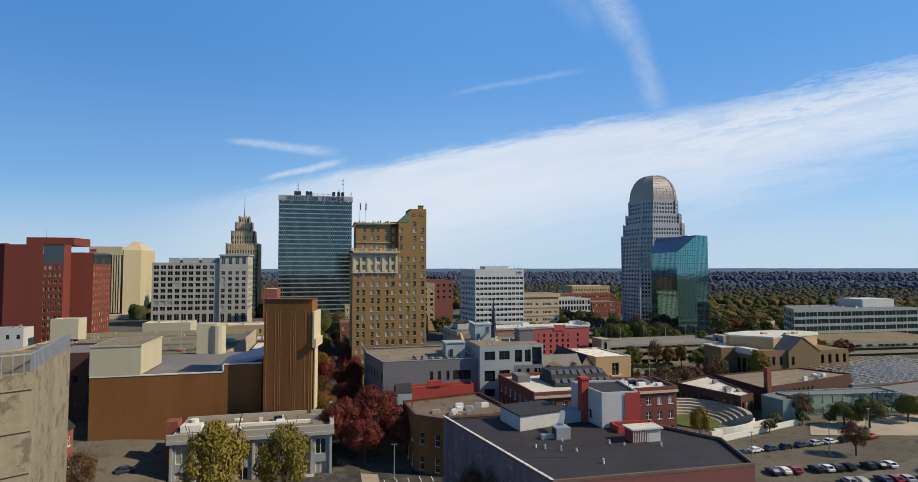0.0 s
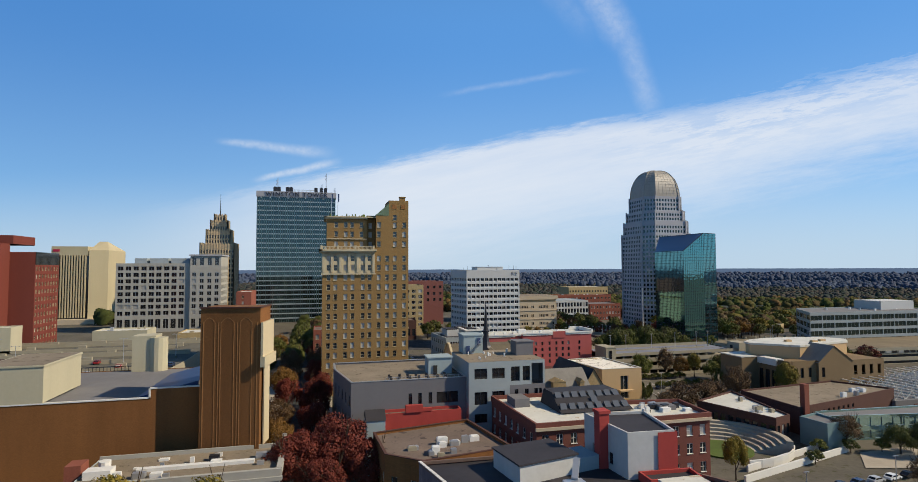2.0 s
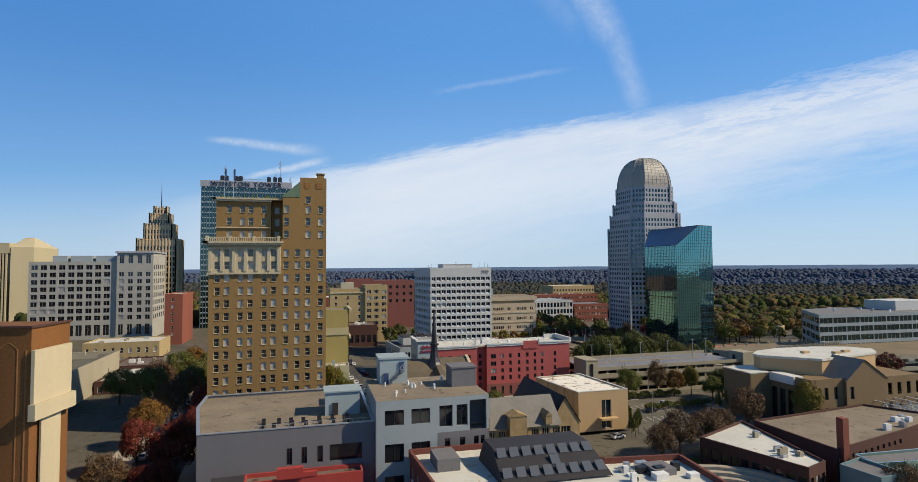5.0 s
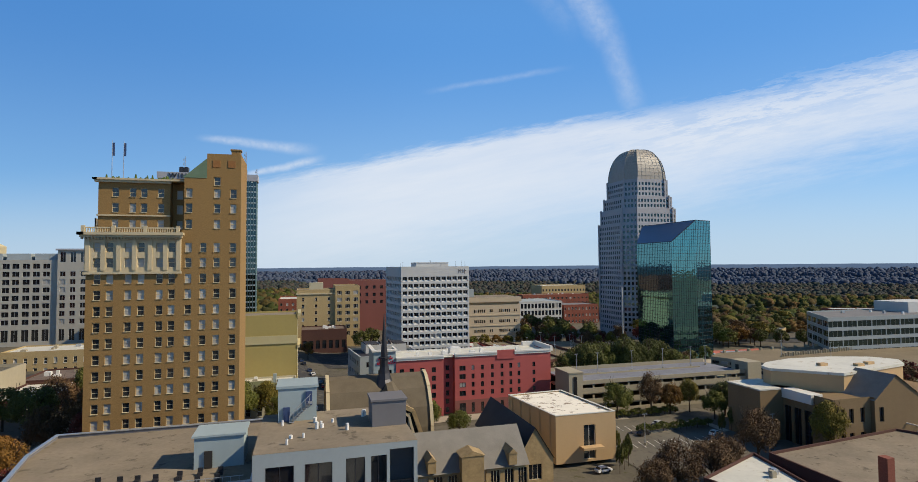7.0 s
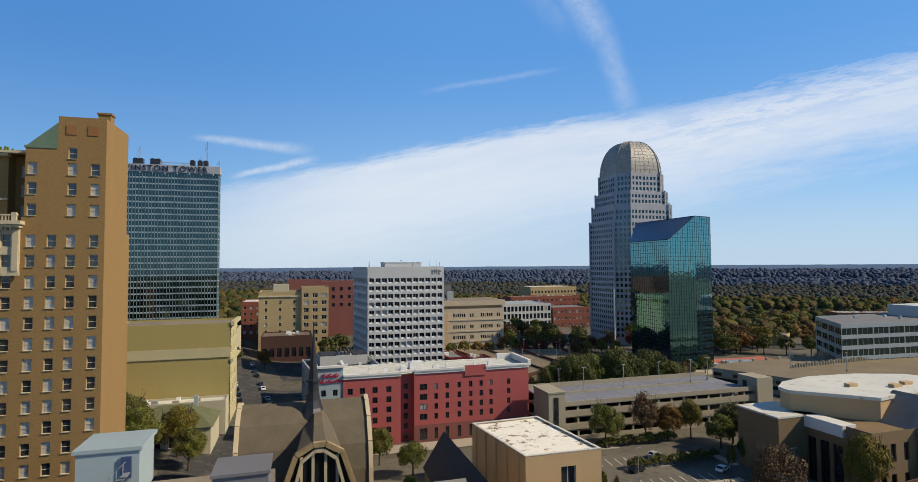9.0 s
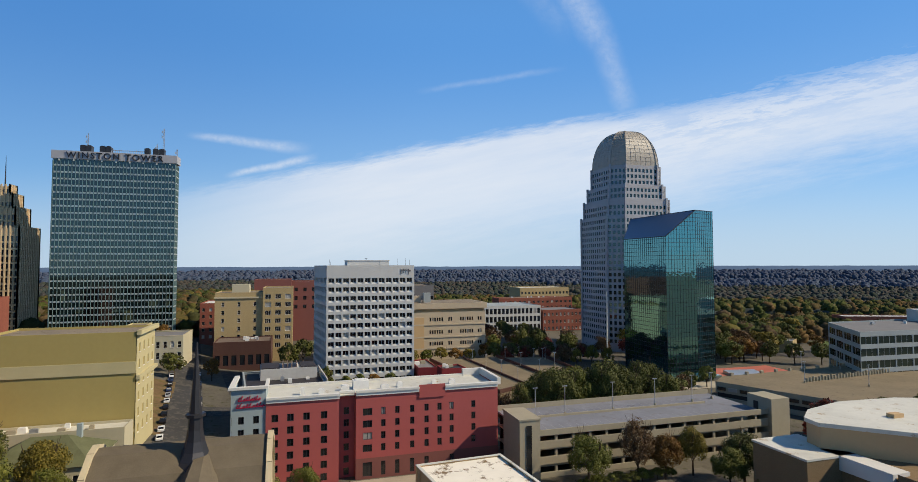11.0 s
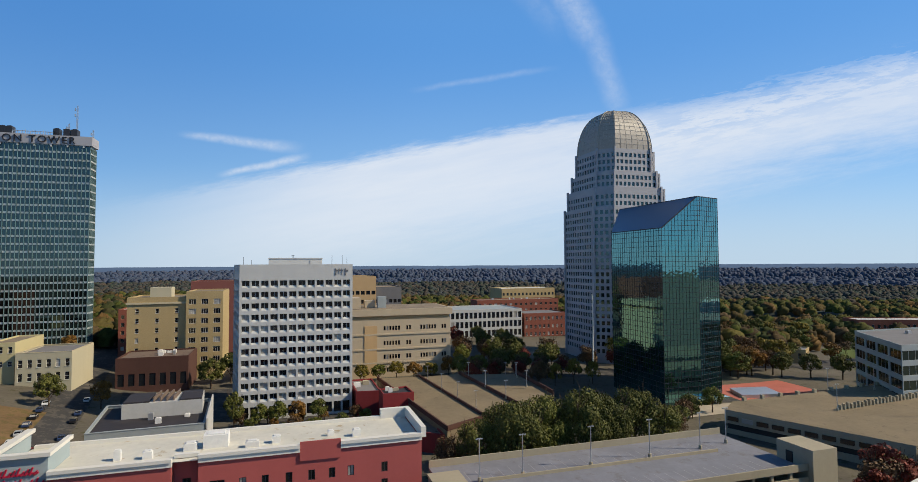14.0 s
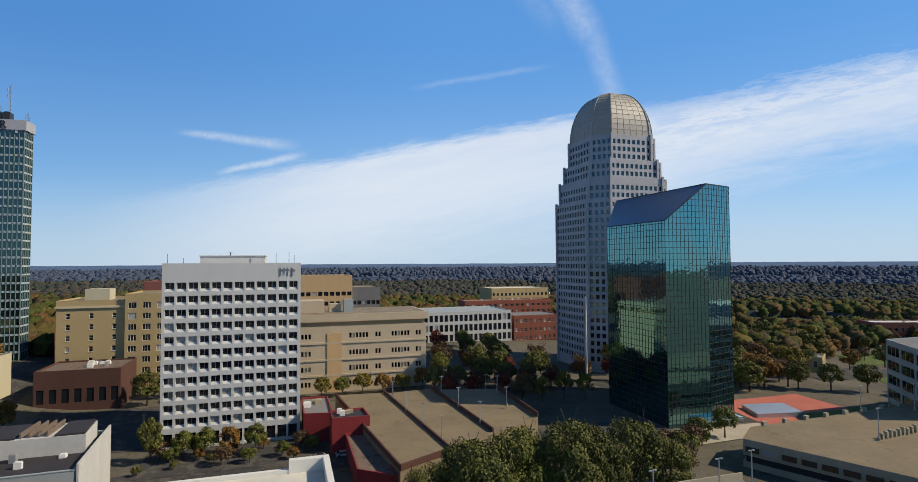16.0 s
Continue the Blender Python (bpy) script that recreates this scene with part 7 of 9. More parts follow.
    part("wall", r1, M["towerred"], D)
    gs = MB()
    gs.box(-140.6, 318.1, 66.2, -131.45, 320, 75.4)
    gs.box(-122, 327, 66.0, -121.1, 350, 72)
    part("crown_glass", gs, M["pane"], D)
    put_windows(D, o + o2 + o3, "pair", M["stone"], M["pane_dark"])
    a = MB()
    a.cyl(-147, 335, 79.8, 85, 0.12, 0.05, 6)
    part("aerial", a, M["steel"], D)


def left_front():
    """Parking deck roof, brick walls and small house at the lower left."""
    d = block("left_parking_deck", "rooftop parking deck with cream wall and rails", [(-125, 222), (-40, 222), (-38, 250), (-38, 318), (-125, 318)], 14, 30.5, M["deckconc"], M["olddeck"], rail=1.0)
    for i, yy in enumerate((236, 254, 272, 290, 306)):
        q = MB()
        q.box(-122, yy, 29.5, -42 - (i % 2) * 9, yy + 0.35, 30.7 + (i % 3) * 0.25)
        part("divider_wall", q, M["deckconc"], d)
        for j in range(4):
            p = MB()
            p.box(-116 + j * 19 + i * 2, yy + 6, 29.5, -113 + j * 19 + i * 2, yy + 7.2, 31.2)
            part("kerb_block", p, M["deckconc"], d)
    r = MB()
    for i in range(34):
        r.bar((-72 + i * 1.0, 221.6, 30.5), (-72 + i * 1.0, 221.6, 33.4), 0.14)
    r.bar((-72, 221.6, 33.4), (-38, 221.6, 33.4), 0.2)
    part("steel_rail", r, M["darkmetal"], d)
    for x, y in ((-88, 240), (-60, 252), (-45, 262), (-104, 262)):
        lamp_post(x, y, 29.5, 9.0, "double-headed lamp post on the rooftop deck", 1.2)
    s = block("cream_stair_house", "cream concrete stair house with rounded corner", [(-124.5, 290), (-113, 290), (-113, 299), (-123, 299), (-124.5, 297)], 25, 40.2, M["cream"], M["roofwhite"])
    block("white_roof_house", "white roof house with dark dormer", rect(-98, 330, -74, 345), 18, 33.8, M["cream"], M["roofwhite"], units=3, seed=2)
    block("white_roof_house", "low white building at the deck edge", rect(-160, 290, -135, 299), 18, 36.5, M["whitepaint"], M["rooftan"], {0: (6, 1.5, [(31.5, 33.5)])}, units=3, seed=2)
    block("tan_row_building", "old tan three-storey row building with white windows", rect(-70, 372, -36.6, 394), 12, 27.4, M["yellow"], M["roofwhite"], {0: (9, 1.4, [(22.0, 24.6), (17.6, 20.2)])}, "sash", M["whitetrim"], M["pane"], units=6, seed=9)
    block("flat_roof_shop", "low dark brick shop with pale stained flat roof", rect(-37.4, 290, -20, 318), 12, 23.6, M["darkbrick"], M["roofwhite"], {0: (5, 1.6, [(19.5, 21.8)])}, "plain", M["whitetrim"], M["pane_dark"], units=4, seed=4)
    block("flat_roof_shop", "low dark brick shop with brown tar roof", rect(-44, 326, -14, 350), 12, 23.0, M["darkbrick"], M["roofbrown"], units=5, seed=5)
    block("red_brick_row", "narrow red brick row building", rect(-46, 421, -36.5, 450), 16, 48.5, M["redbrick"], M["roofwhite"], {0: ([(3.5, 4.8)], floors(46, 4, 2, 6))}, "sash", M["stone"], M["pane"])
    block("cream_row_building", "cream stucco row building beside the street", rect(13, 430, 22, 455), 16, 34.0, M["olivelight"], M["rooftan"], {0: (3, 1.4, [(30, 32.4), (25, 27)])}, "sash", M["whitetrim"], M["pane"])
    block("narrow_red_building", "narrow red brick building with stone lintels", rect(6, 285, 16, 305), 16, 36.0, M["redbrick"], M["roofbrown"], {0: (3, 1.4, floors(34, 4, 2.2, 4))}, "sash", M["stone"], M["pane"])
    n = block("dark_brick_annex", "dark brick annex beside the theatre", rect(-84.5, 190, -64.4, 214), 14, 38.0, M["darkbrick"], M["roofgrey"], {0: (5, 1.4, [(29, 31), (22, 24)])}, "plain", M["darkmetal"], M["pane_dark"])
    fr = block("red_brick_annex", "red brick stair bay with small windows", rect(-86.5, 185, -80.8, 189.8), 14, 38.0, M["redbrick"], M["roofgrey"], {0: ([(1, 2.4)], [(32, 34), (26, 28), (20.5, 22)])}, "sash", M["stone"], M["pane_dark"])
    # concrete block wall building at the very left
    b = block("concrete_deck_wall", "weathered concrete panel wall of a parking structure, shade in its colour, with steel rail", [(-80, 70), (-42.0, 93.0), (-48, 120), (-90, 100)], 10, 48.6, M["weathered"], M["decktop"], rail=0.2)
    rl = MB()
    for i in range(36):
        p = Vector((-80, 70)).lerp(Vector((-42.0, 93.0)), i / 35)
        rl.bar((p.x + 0.2, p.y + 0.2, 48.4), (p.x + 0.2, p.y + 0.2, 51.2), 0.12)
        q = Vector((-42.0, 93.0)).lerp(Vector((-48, 120)), i / 35)
        rl.bar((q.x - 0.2, q.y, 48.4), (q.x - 0.2, q.y, 51.2), 0.12)
    rl.bar((-80, 70.2, 51.2), (-42.2, 93.1, 51.2), 0.2)
    rl.bar((-42.2, 93.1, 51.2), (-48.2, 120, 51.2), 0.2)
    part("steel_rail", rl, M["steel"], b)
    j = MB()
    for i in range(1, 9):
        p = Vector((-80, 70)).lerp(Vector((-42.0, 93.0)), i / 9) + Vector((0.02, -0.04))
        j.bar((p.x, p.y, 10), (p.x, p.y, 48.5), 0.14)
    for z in (16, 22, 28, 34, 40, 46):
        j.bar((-80, 69.96, z), (-42, 92.96, z), 0.06, 0.16)
    part("panel_joint", j, M["darkgap"], b)
    h = thing("small_brick_house", "small red brick house with dark gabled roof", "house", (-60, 142, 14))
    w = MB()
    o = w.facade((-65, 138), (-58, 138), 12, 26.5, [(1.4, 2.8), (4.4, 5.8)], [(22.6, 25), (17, 20)], 0.2)
    o += w.facade((-58, 138), (-58, 148), 12, 26.5, even(3, 1, 3, 1.4), [(22.6, 25), (17, 20)], 0.2)
    w.facade((-65, 148), (-65, 138), 12, 26.5)
    w.facade((-58, 148), (-65, 148), 12, 26.5)
    part("wall", w, M["redbrick"], h)
    put_windows(h, o, "sash2", M["whitetrim"], M["pane"])
    t = MB()
    t.face([(-65.4, 137.6, 26.4), (-57.6, 137.6, 26.4), (-57.6, 143, 30), (-65.4, 143, 30)])
    t.face([(-57.6, 148.4, 26.4), (-65.4, 148.4, 26.4), (-65.4, 143, 30), (-57.6, 143, 30)])
    t.face([(-57.6, 137.6, 26.4), (-57.6, 148.4, 26.4), (-57.6, 143, 30)])
    part("roof", t, M["slate"], h)
    c = MB()
    c.box(-58.6, 141.5, 26, -57.5, 142.8, 32.5)
    part("chimney", c, M["whitetrim"], h)
    block("red_shop_roof", "low red building with white roof", [(-34, 112), (-18, 116), (-20, 122), (-36, 119)], 10, 19.0, M["redpaint"], M["roofwhite"])


def far_side():
    """Blocks beyond the white office and along the far street."""
    block("dark_red_warehouse", "dark red painted warehouse", rect(88, 548, 124, 580), 10, 51.5, M["stuccodark"], M["roofbrown"], {0: (6, 2.2, floors(47, 6, 2.6, 3))}, "plain", M["darkmetal"], M["pane_dark"])
    block("red_warehouse", "red painted warehouse with flat roof", rect(64, 540, 88, 570), 10, 53.0, M["stuccodark"], M["roofbrown"])
    block("brown_office_block", "brown brick office block with ribbon windows", rect(144, 560, 176, 600), 10, 54.5, M["tanwall"], M["rooftan"], {0: (9, 2.6, [(42, 44.5), (36, 38.5), (30, 32.5)])}, "plain", M["darkmetal"], M["pane_dark"])
    block("brown_office_block", "lower brown office wing", rect(176.1, 562, 194, 596), 10, 47, M["roofgrey"], M["rooftan"], {0: (6, 2.2, [(36, 38.5), (31, 33.5)])}, "plain", M["darkmetal"], M["pane_dark"])
    block("white_frame_building", "low pale building with white framed front", rect(222, 560, 284, 600), 8, 29.5, M["whiteconc"], M["lightgrey"], {0: (18, 2.4, [(23, 27.4), (16.5, 21), (10, 14.5)])}, "plain", M["whitetrim"], M["pane_dark"])
    block("brick_college_block", "dark brick block with white windows", rect(286, 560, 322, 590), 8, 25.5, M["redbrick"], M["roofgrey"], {0: (10, 1.6, [(20.5, 23), (14.5, 17), (9, 11.5)])}, "sash", M["whitetrim"], M["pane"])
    block("orange_brick_block", "orange brick block with pale bands", rect(300, 640, 352, 670), 8, 40.5, M["yellow"], M["roofwhite"], {0: (14, 2.0, [(34, 36.5), (28, 30.5)])}, "plain", M["stone"], M["pane"])
    block("orange_brick_block", "long tan block with pale floor bands", rect(270, 620, 345, 638), 8, 32.0, M["redbrick"], M["rooftan"], {0: (16, 2.4, [(27, 29), (22, 24)])}, "plain", M["stone"], M["pane"], units=6)
    # Brick colour darkened to stand in for the white office's shadow.
    block("shadow_dark_brick_shop", "dark brown brick shop block, shadow on it put into the brick colour", rect(52.3, 440, 79.2, 462), 10, 24.6, M["darkbrick"], M["roofbrown"], {0: (7, 2.4, [(13, 18)])}, "plain", M["darkmetal"], M["pane_dark"], units=8, seed=6)
    sh = block("grey_shop", "pale grey two-storey shop with dark flat roof and white flank", [(76.5, 326.5), (100.8, 327.5), (99.0, 353.0), (73.5, 353.0)], 9, 25.0, M["lightgrey"], M["roofblack"], {0: ([(2.6 + 1.45 * i, 3.6 + 1.45 * i) for i in range(5)] + [(10.4 + 1.45 * i, 11.4 + 1.45 * i) for i in range(4)] + [(17.5 + 1.45 * i, 18.5 + 1.45 * i) for i in range(4)], [(20.6, 22.8), (15.6, 17.8), (10.6, 13.2)]), 3: (7, 1.5, [(20.6, 22.8), (15.6, 17.8)])}, "plain", M["darkmetal"], M["pane_dark"], rail=0.7, coping=M["lightgrey"], units=5)
    up = MB()
    up.prism([(80.2, 340.0), (98.4, 340.4), (97.4, 351.0), (79.4, 351.0)], 24.3, 27.9)
    part("upper_storey", up, M["whitepaint"], sh, "streaked pale upper storey")
    for q in ([(80.4, 340.3), (86.2, 340.4), (85.6, 350.7), (79.7, 350.7)], [(93.0, 340.5), (98.2, 340.6), (97.2, 350.7), (92.4, 350.7)]):
        ur = MB()
        ur.prism(q, 27.9, 28.3)
        part("upper_roof", ur, M["roofblack"], sh)
    for i in range(4):
        fin = MB()
        fin.box(86.9 + i * 1.5, 341.0, 27.9, 87.2 + i * 1.5, 350.0, 29.0)
        part("roof_fin", fin, M["roofbrown"], sh)
    fl = MB()
    fl.prism([(100.95, 327.3), (101.3, 327.3), (99.45, 353.2), (99.1, 353.2)], 9, 26.2)
    part("flank_wall", fl, M["whitepaint"], sh, "white painted flank wall")
    block("old_cream_bank", "small cream classical building with slate roof", rect(23, 428, 41, 452), 14, 30.0, M["cream"], M["roofgrey"], {0: (6, 1.5, [(24.5, 27.5), (19.5, 22.5)])}, "sash", M["whitetrim"], M["pane_dark"], coping=M["stone"])
    block("orange_side_building", "narrow orange brick building beside the slab tower", rect(36, 505, 52, 540), 14, 40.0, M["redbrick"], M["roofwhite"], {0: (4, 1.6, floors(37, 4, 2, 5))}, "plain", M["stone"], M["pane"])


for f in (olive_block, hip_house, yellow_block, long_beige, parking_deck, far_deck, ramp_deck, grey_building, theatre, shop_corner, brick_hall, black_roof_block, painted_house, corner_store, tan_box, church, arena, right_campus, amphitheatre, west_side, left_front, far_side):
    f()


# ---- roads, lots and lawns ----
drape("road_1", [(-3.0, 60), (8.5, 60), (8.5, 520), (-3.0, 520)], M["asphalt"], "tree-lined downtown street", "road")
drape("road_2", [(57.5, 290), (71.5, 290), (31.0, 540), (18.0, 540)], M["asphalt"], "wide downtown street with parked cars", "road", 0.13)
drape("side_lot", [(66, 386), (100, 386), (100, 437), (56, 437)], M["asphalt"], "dark asphalt lot behind the shops", "ground", 0.16)
drape("earth_lot", [(30, 328), (54.5, 328), (44.0, 398), (15.0, 402)], M["earth"], "bare brown earth lot beside the street", "ground", 0.18)
drape("road_3", [(-120, 132), (60, 132), (60, 146), (-120, 146)], M["asphalt"], "cross street in front of the shops", "road", 0.16)
drape("road_4", [(-110, 349), (300, 358), (300, 370), (-110, 362)], M["asphalt"], "cross street beside the white office", "road", 0.16)
drape("road_5", [(108, 110), (160, 100), (260, 118), (258, 144)], M["lotasphalt"], "large parking lot with rows of cars", "parking lot", 0.12)
drape("parking_lot", [(136, 206), (196, 206), (192, 266), (140, 266)], M["lotasphalt"], "asphalt parking lot beside the tan hall", "parking lot", 0.12)
drape("road_6", [(210, 415), (420, 405), (420, 418), (210, 430)], M["asphalt"], "road beyond the glass tower", "road", 0.12)
drape("road_7", [(194, 300), (206, 300), (216, 560), (204, 560)], M["asphalt"], "shaded street between the decks and towers", "road", 0.14)
drape("pavement", [(8.6, 132), (30, 132), (30, 139), (8.6, 146)], M["paving"], "concrete sidewalk corner", "pavement", 0.2)
drape("pavement", [(240, 340), (286, 345), (286, 356), (240, 353)], M["paving"], "pale paved forecourt", "pavement", 0.2)
drape("lawn", [(126, 172), (142, 186), (138, 200), (122, 190)], M["grass"], "lawn beside the amphitheatre", "lawn", 0.25)
drape("plaza", [(150, 146), (205, 132), (212, 158), (160, 156)], M["paving"], "pale paved plaza with planting beds", "pavement", 0.18)
drape("red_plaza", [(286, 352), (334, 356), (336, 386), (292, 384)], M["court"], "red paved plaza", "pavement", 0.2)
drape("lawn", [(300, 352), (340, 352), (345, 362), (312, 362)], M["grass"], "small lawn by the red plaza", "lawn", 0.28)
drape("lawn", [(380, 372), (520, 366), (520, 392), (396, 396)], M["grass"], "broad autumn lawn", "lawn", 0.2)
drape("lawn", [(420, 420), (540, 412), (560, 445), (440, 450)], M["grass"], "yellowing lawn behind the road", "lawn", 0.2)
drape("road_8", [(370, 400), (560, 388), (562, 400), (372, 414)], M["asphalt"], "curving road between lawns", "road", 0.26)
drape("pavement", [(78, 276), (143, 275), (143, 282.5), (78, 282.5)], M["paving"], "pale concrete pavement along the hotel front", "pavement", 0.2)
drape("road_10", [(52, 256), (143, 262), (143, 274), (52, 270)], M["lotasphalt"], "street that passes the hotel front", "road", 0.14)
drape("yard_lot", [(41, 256), (60, 256), (60, 300), (41, 300)], M["asphalt"], "asphalt yard with trees behind the church", "parking lot", 0.17)
drape("church_lot", [(88, 226), (116, 228), (114, 260), (88, 260)], M["lotasphalt"], "asphalt yard between church and hall", "parking lot", 0.15)
drape("theatre_lot", [(-66, 146.5), (-38, 146.5), (-38, 172.5), (-66, 172.5)], M["lotasphalt"], "old asphalt lot below the theatre wall", "parking lot", 0.15)
drape("pavement", [(-9, 146.5), (-3.1, 146.5), (-3.1, 420), (-9, 420)], M["paving"], "concrete sidewalk along the tree-lined street", "pavement", 0.2)
drape("pavement", [(8.6, 175), (13, 175), (13, 420), (8.6, 420)], M["paving"], "concrete sidewalk below the brick tower", "pavement", 0.2)
drape("pavement", [(101, 362), (148, 362), (148, 382), (101, 382)], M["asphalt"], "shaded forecourt with planting before the white office", "pavement", 0.24)
cv = MB()
cv.prism([(291, 361), (308, 358), (312, 370), (296, 373)], 6.5, 9.8)
solo("blue_roof_pavilion", cv, M["steel"], "low pavilion with flat blue-grey metal roof", "pavilion")

# street paint
for i in range(9):
    s = MB()
    x, y = 5 + i * 3.0, 137.5
    s.box(x, y, ground_z(x, y) + 0.19, x + 0.18, y + 5, ground_z(x, y + 5) + 0.21)
    solo("bay_line", s, M["lane"], "white painted parking line on the street", "road marking", "street parking lines")


# ---- trees ----
def leaf_mesh(name, material, seed, lobes, count, size, inner=0.12):
    """A crown of many small leaf sprays on uneven lobes, which lie over a rounded head."""
    rng = np.random.default_rng(seed)
    a = rng.uniform(0, 2 * np.pi, lobes)
    up = rng.uniform(-0.62, 1.0, lobes)
    flat = np.sqrt(1 - up ** 2) * rng.uniform(0.72, 1.08, lobes)
    cen = np.stack([np.cos(a) * flat * 0.345, np.sin(a) * flat * 0.345, 0.585 + up * 0.285 * rng.uniform(0.85, 1.1, lobes)], axis=1)
    rad = rng.uniform(0.085, 0.175, lobes)
    k = rng.choice(lobes, count, p=rad ** 2 / (rad ** 2).sum())
    out = cen[k] - np.array([0, 0, 0.50])
    out /= np.linalg.norm(out, axis=1)[:, None]
    d = rng.normal(size=(count, 3)) + out * 0.55
    d /= np.linalg.norm(d, axis=1)[:, None]
    reach = rng.uniform(0.80, 1.10, count)
    reach[rng.uniform(size=count) < inner] *= 0.45
    p = cen[k] + d * (rad[k] * reach)[:, None] * np.array([1.0, 1.0, 0.82])
    n = d + rng.normal(size=(count, 3)) * 0.42 + np.array([0, 0, 0.15])
    n /= np.linalg.norm(n, axis=1)[:, None]
    t = np.cross(n, rng.normal(size=(count, 3)))
    t /= np.linalg.norm(t, axis=1)[:, None]
    b = np.cross(n, t)
    s = (size * rng.uniform(0.55, 1.35, count))[:, None]
    v = np.stack([p - t * s - b * s * 0.5, p + t * s * 0.6 - b * s * 0.8, p + t * s + b * s * 0.5, p - t * s * 0.6 + b * s * 0.8], axis=1).reshape(-1, 3)
    return quads(name, v, material)


def quads(name, v, material):
    n = len(v) // 4
    me = bpy.data.meshes.new(name)
    me.vertices.add(len(v))
    me.vertices.foreach_set("co", np.asarray(v, dtype=np.float32).ravel())
    me.loops.add(n * 4)
    me.loops.foreach_set("vertex_index", np.arange(n * 4, dtype=np.int32))
    me.polygons.add(n)
    me.polygons.foreach_set("loop_start", np.arange(0, n * 4, 4, dtype=np.int32))
    me.materials.append(material)
    me.update(calc_edges=True)
    me.validate()
    return me


def trunk_mesh(seed, bare=False):
    rng = random.Random(seed)
    m = MB()
    m.cyl(0, 0, -0.05, 0.32, 0.035, 0.022, 7)
    for i in range(14 if bare else 7):
        a = rng.random() * 6.28
        z = 0.2 + rng.random() * 0.2
        r = 0.2 + rng.random() * 0.25
        mid = Vector((math.cos(a) * r * 0.55, math.sin(a) * r * 0.55, z + 0.2))
        end = Vector((math.cos(a) * r, math.sin(a) * r, z + 0.25 + rng.random() * 0.35))
        m.bar((0, 0, z), mid, 0.020)
        m.bar(mid, end, 0.010)
        for j in range(3):
            e2 = end + Vector((rng.uniform(-0.12, 0.12), rng.uniform(-0.12, 0.12), rng.uniform(0.02, 0.16)))
            m.bar(mid.lerp(end, 0.6), e2, 0.006)
    return m.mesh("trunk", [M["bark"]])


LEAF = dict(
    green=foliage("green_leaves", (0.045, 0.058, 0.008), (0.155, 0.155, 0.024)),
    dark=foliage("dark_green_leaves", (0.032, 0.040, 0.008), (0.150, 0.148, 0.028)),
    gold=foliage("golden_green_leaves", (0.085, 0.075, 0.009), (0.27, 0.195, 0.026)),
    amber=foliage("amber_leaves", (0.10, 0.050, 0.009), (0.25, 0.125, 0.022)),
    red=foliage("dark_red_leaves", (0.065, 0.011, 0.008), (0.20, 0.040, 0.020)),
    brown=foliage("russet_leaves", (0.060, 0.034, 0.015), (0.155, 0.088, 0.036)),
)


def mixed_woods(name, stops, rough=0.9):
    """Autumn woodland: every crown takes one of the wood's colours, with a leafy grain over it."""
    m = bpy.data.materials.new(name)
    m.use_nodes = True
    t = m.node_tree
    k = Nodes(t)
    b = t.nodes["Principled BSDF"]
    g = t.nodes.new("ShaderNodeNewGeometry")
    ramp = t.nodes.new("ShaderNodeValToRGB")
    cr = ramp.color_ramp
    cr.elements[0].position, cr.elements[0].color = 0.0, (*stops[0], 1)
    cr.elements[1].position, cr.elements[1].color = 1.0, (*stops[-1], 1)
    for i, c in enumerate(stops[1:-1]):
        cr.elements.new((i + 1) / (len(stops) - 1)).color = (*c, 1)
    t.links.new(g.outputs["Random Per Island"], ramp.inputs[0])
    grain = k.m("ADD", 0.25, k.m("MULTIPLY", k.noise(g.outputs["Position"], 0.45, 4.0, 0.8), 1.5))
    cc = t.nodes.new("ShaderNodeCombineColor")
    for i in range(3):
        t.links.new(grain, cc.inputs[i])
    t.links.new(k.mix(1.0, ramp.outputs[0], cc.outputs[0], "MULTIPLY"), b.inputs["Base Color"])
    b.inputs["Roughness"].default_value = rough
    b.inputs["Specular IOR Level"].default_value = 0.1
    return m


WOODS = dict(
    near=mixed_woods("near_autumn_woods", [(0.030, 0.042, 0.012), (0.060, 0.070, 0.016), (0.042, 0.052, 0.018), (0.095, 0.085, 0.022), (0.060, 0.040, 0.022), (0.035, 0.046, 0.016), (0.120, 0.070, 0.024), (0.075, 0.058, 0.034)]),
    # Autumn greens and browns, greyed towards blue: some haze painted into them.
    mid=mixed_woods("middle_woods_haze_tint", [(0.030, 0.044, 0.034), (0.050, 0.055, 0.038), (0.038, 0.050, 0.046), (0.066, 0.054, 0.042), (0.042, 0.048, 0.048), (0.074, 0.058, 0.044), (0.036, 0.048, 0.046)]),
    # Blue-grey of distance haze put into the leaf colour itself.
    far=mixed_woods("far_woods_haze_blue", [(0.046, 0.066, 0.104), (0.062, 0.078, 0.110), (0.050, 0.070, 0.110), (0.072, 0.078, 0.106), (0.054, 0.072, 0.116)]),
)
CROWNS, TRUNKS = {}, {}
TREE_WORDS = dict(green="rounded street tree in full green leaf", dark="dark evergreen tree with dense foliage", gold="autumn tree with yellow-green leaves", amber="autumn tree with amber leaves",
                  red="street tree with dark red autumn leaves", brown="thinning tree with russet autumn leaves")


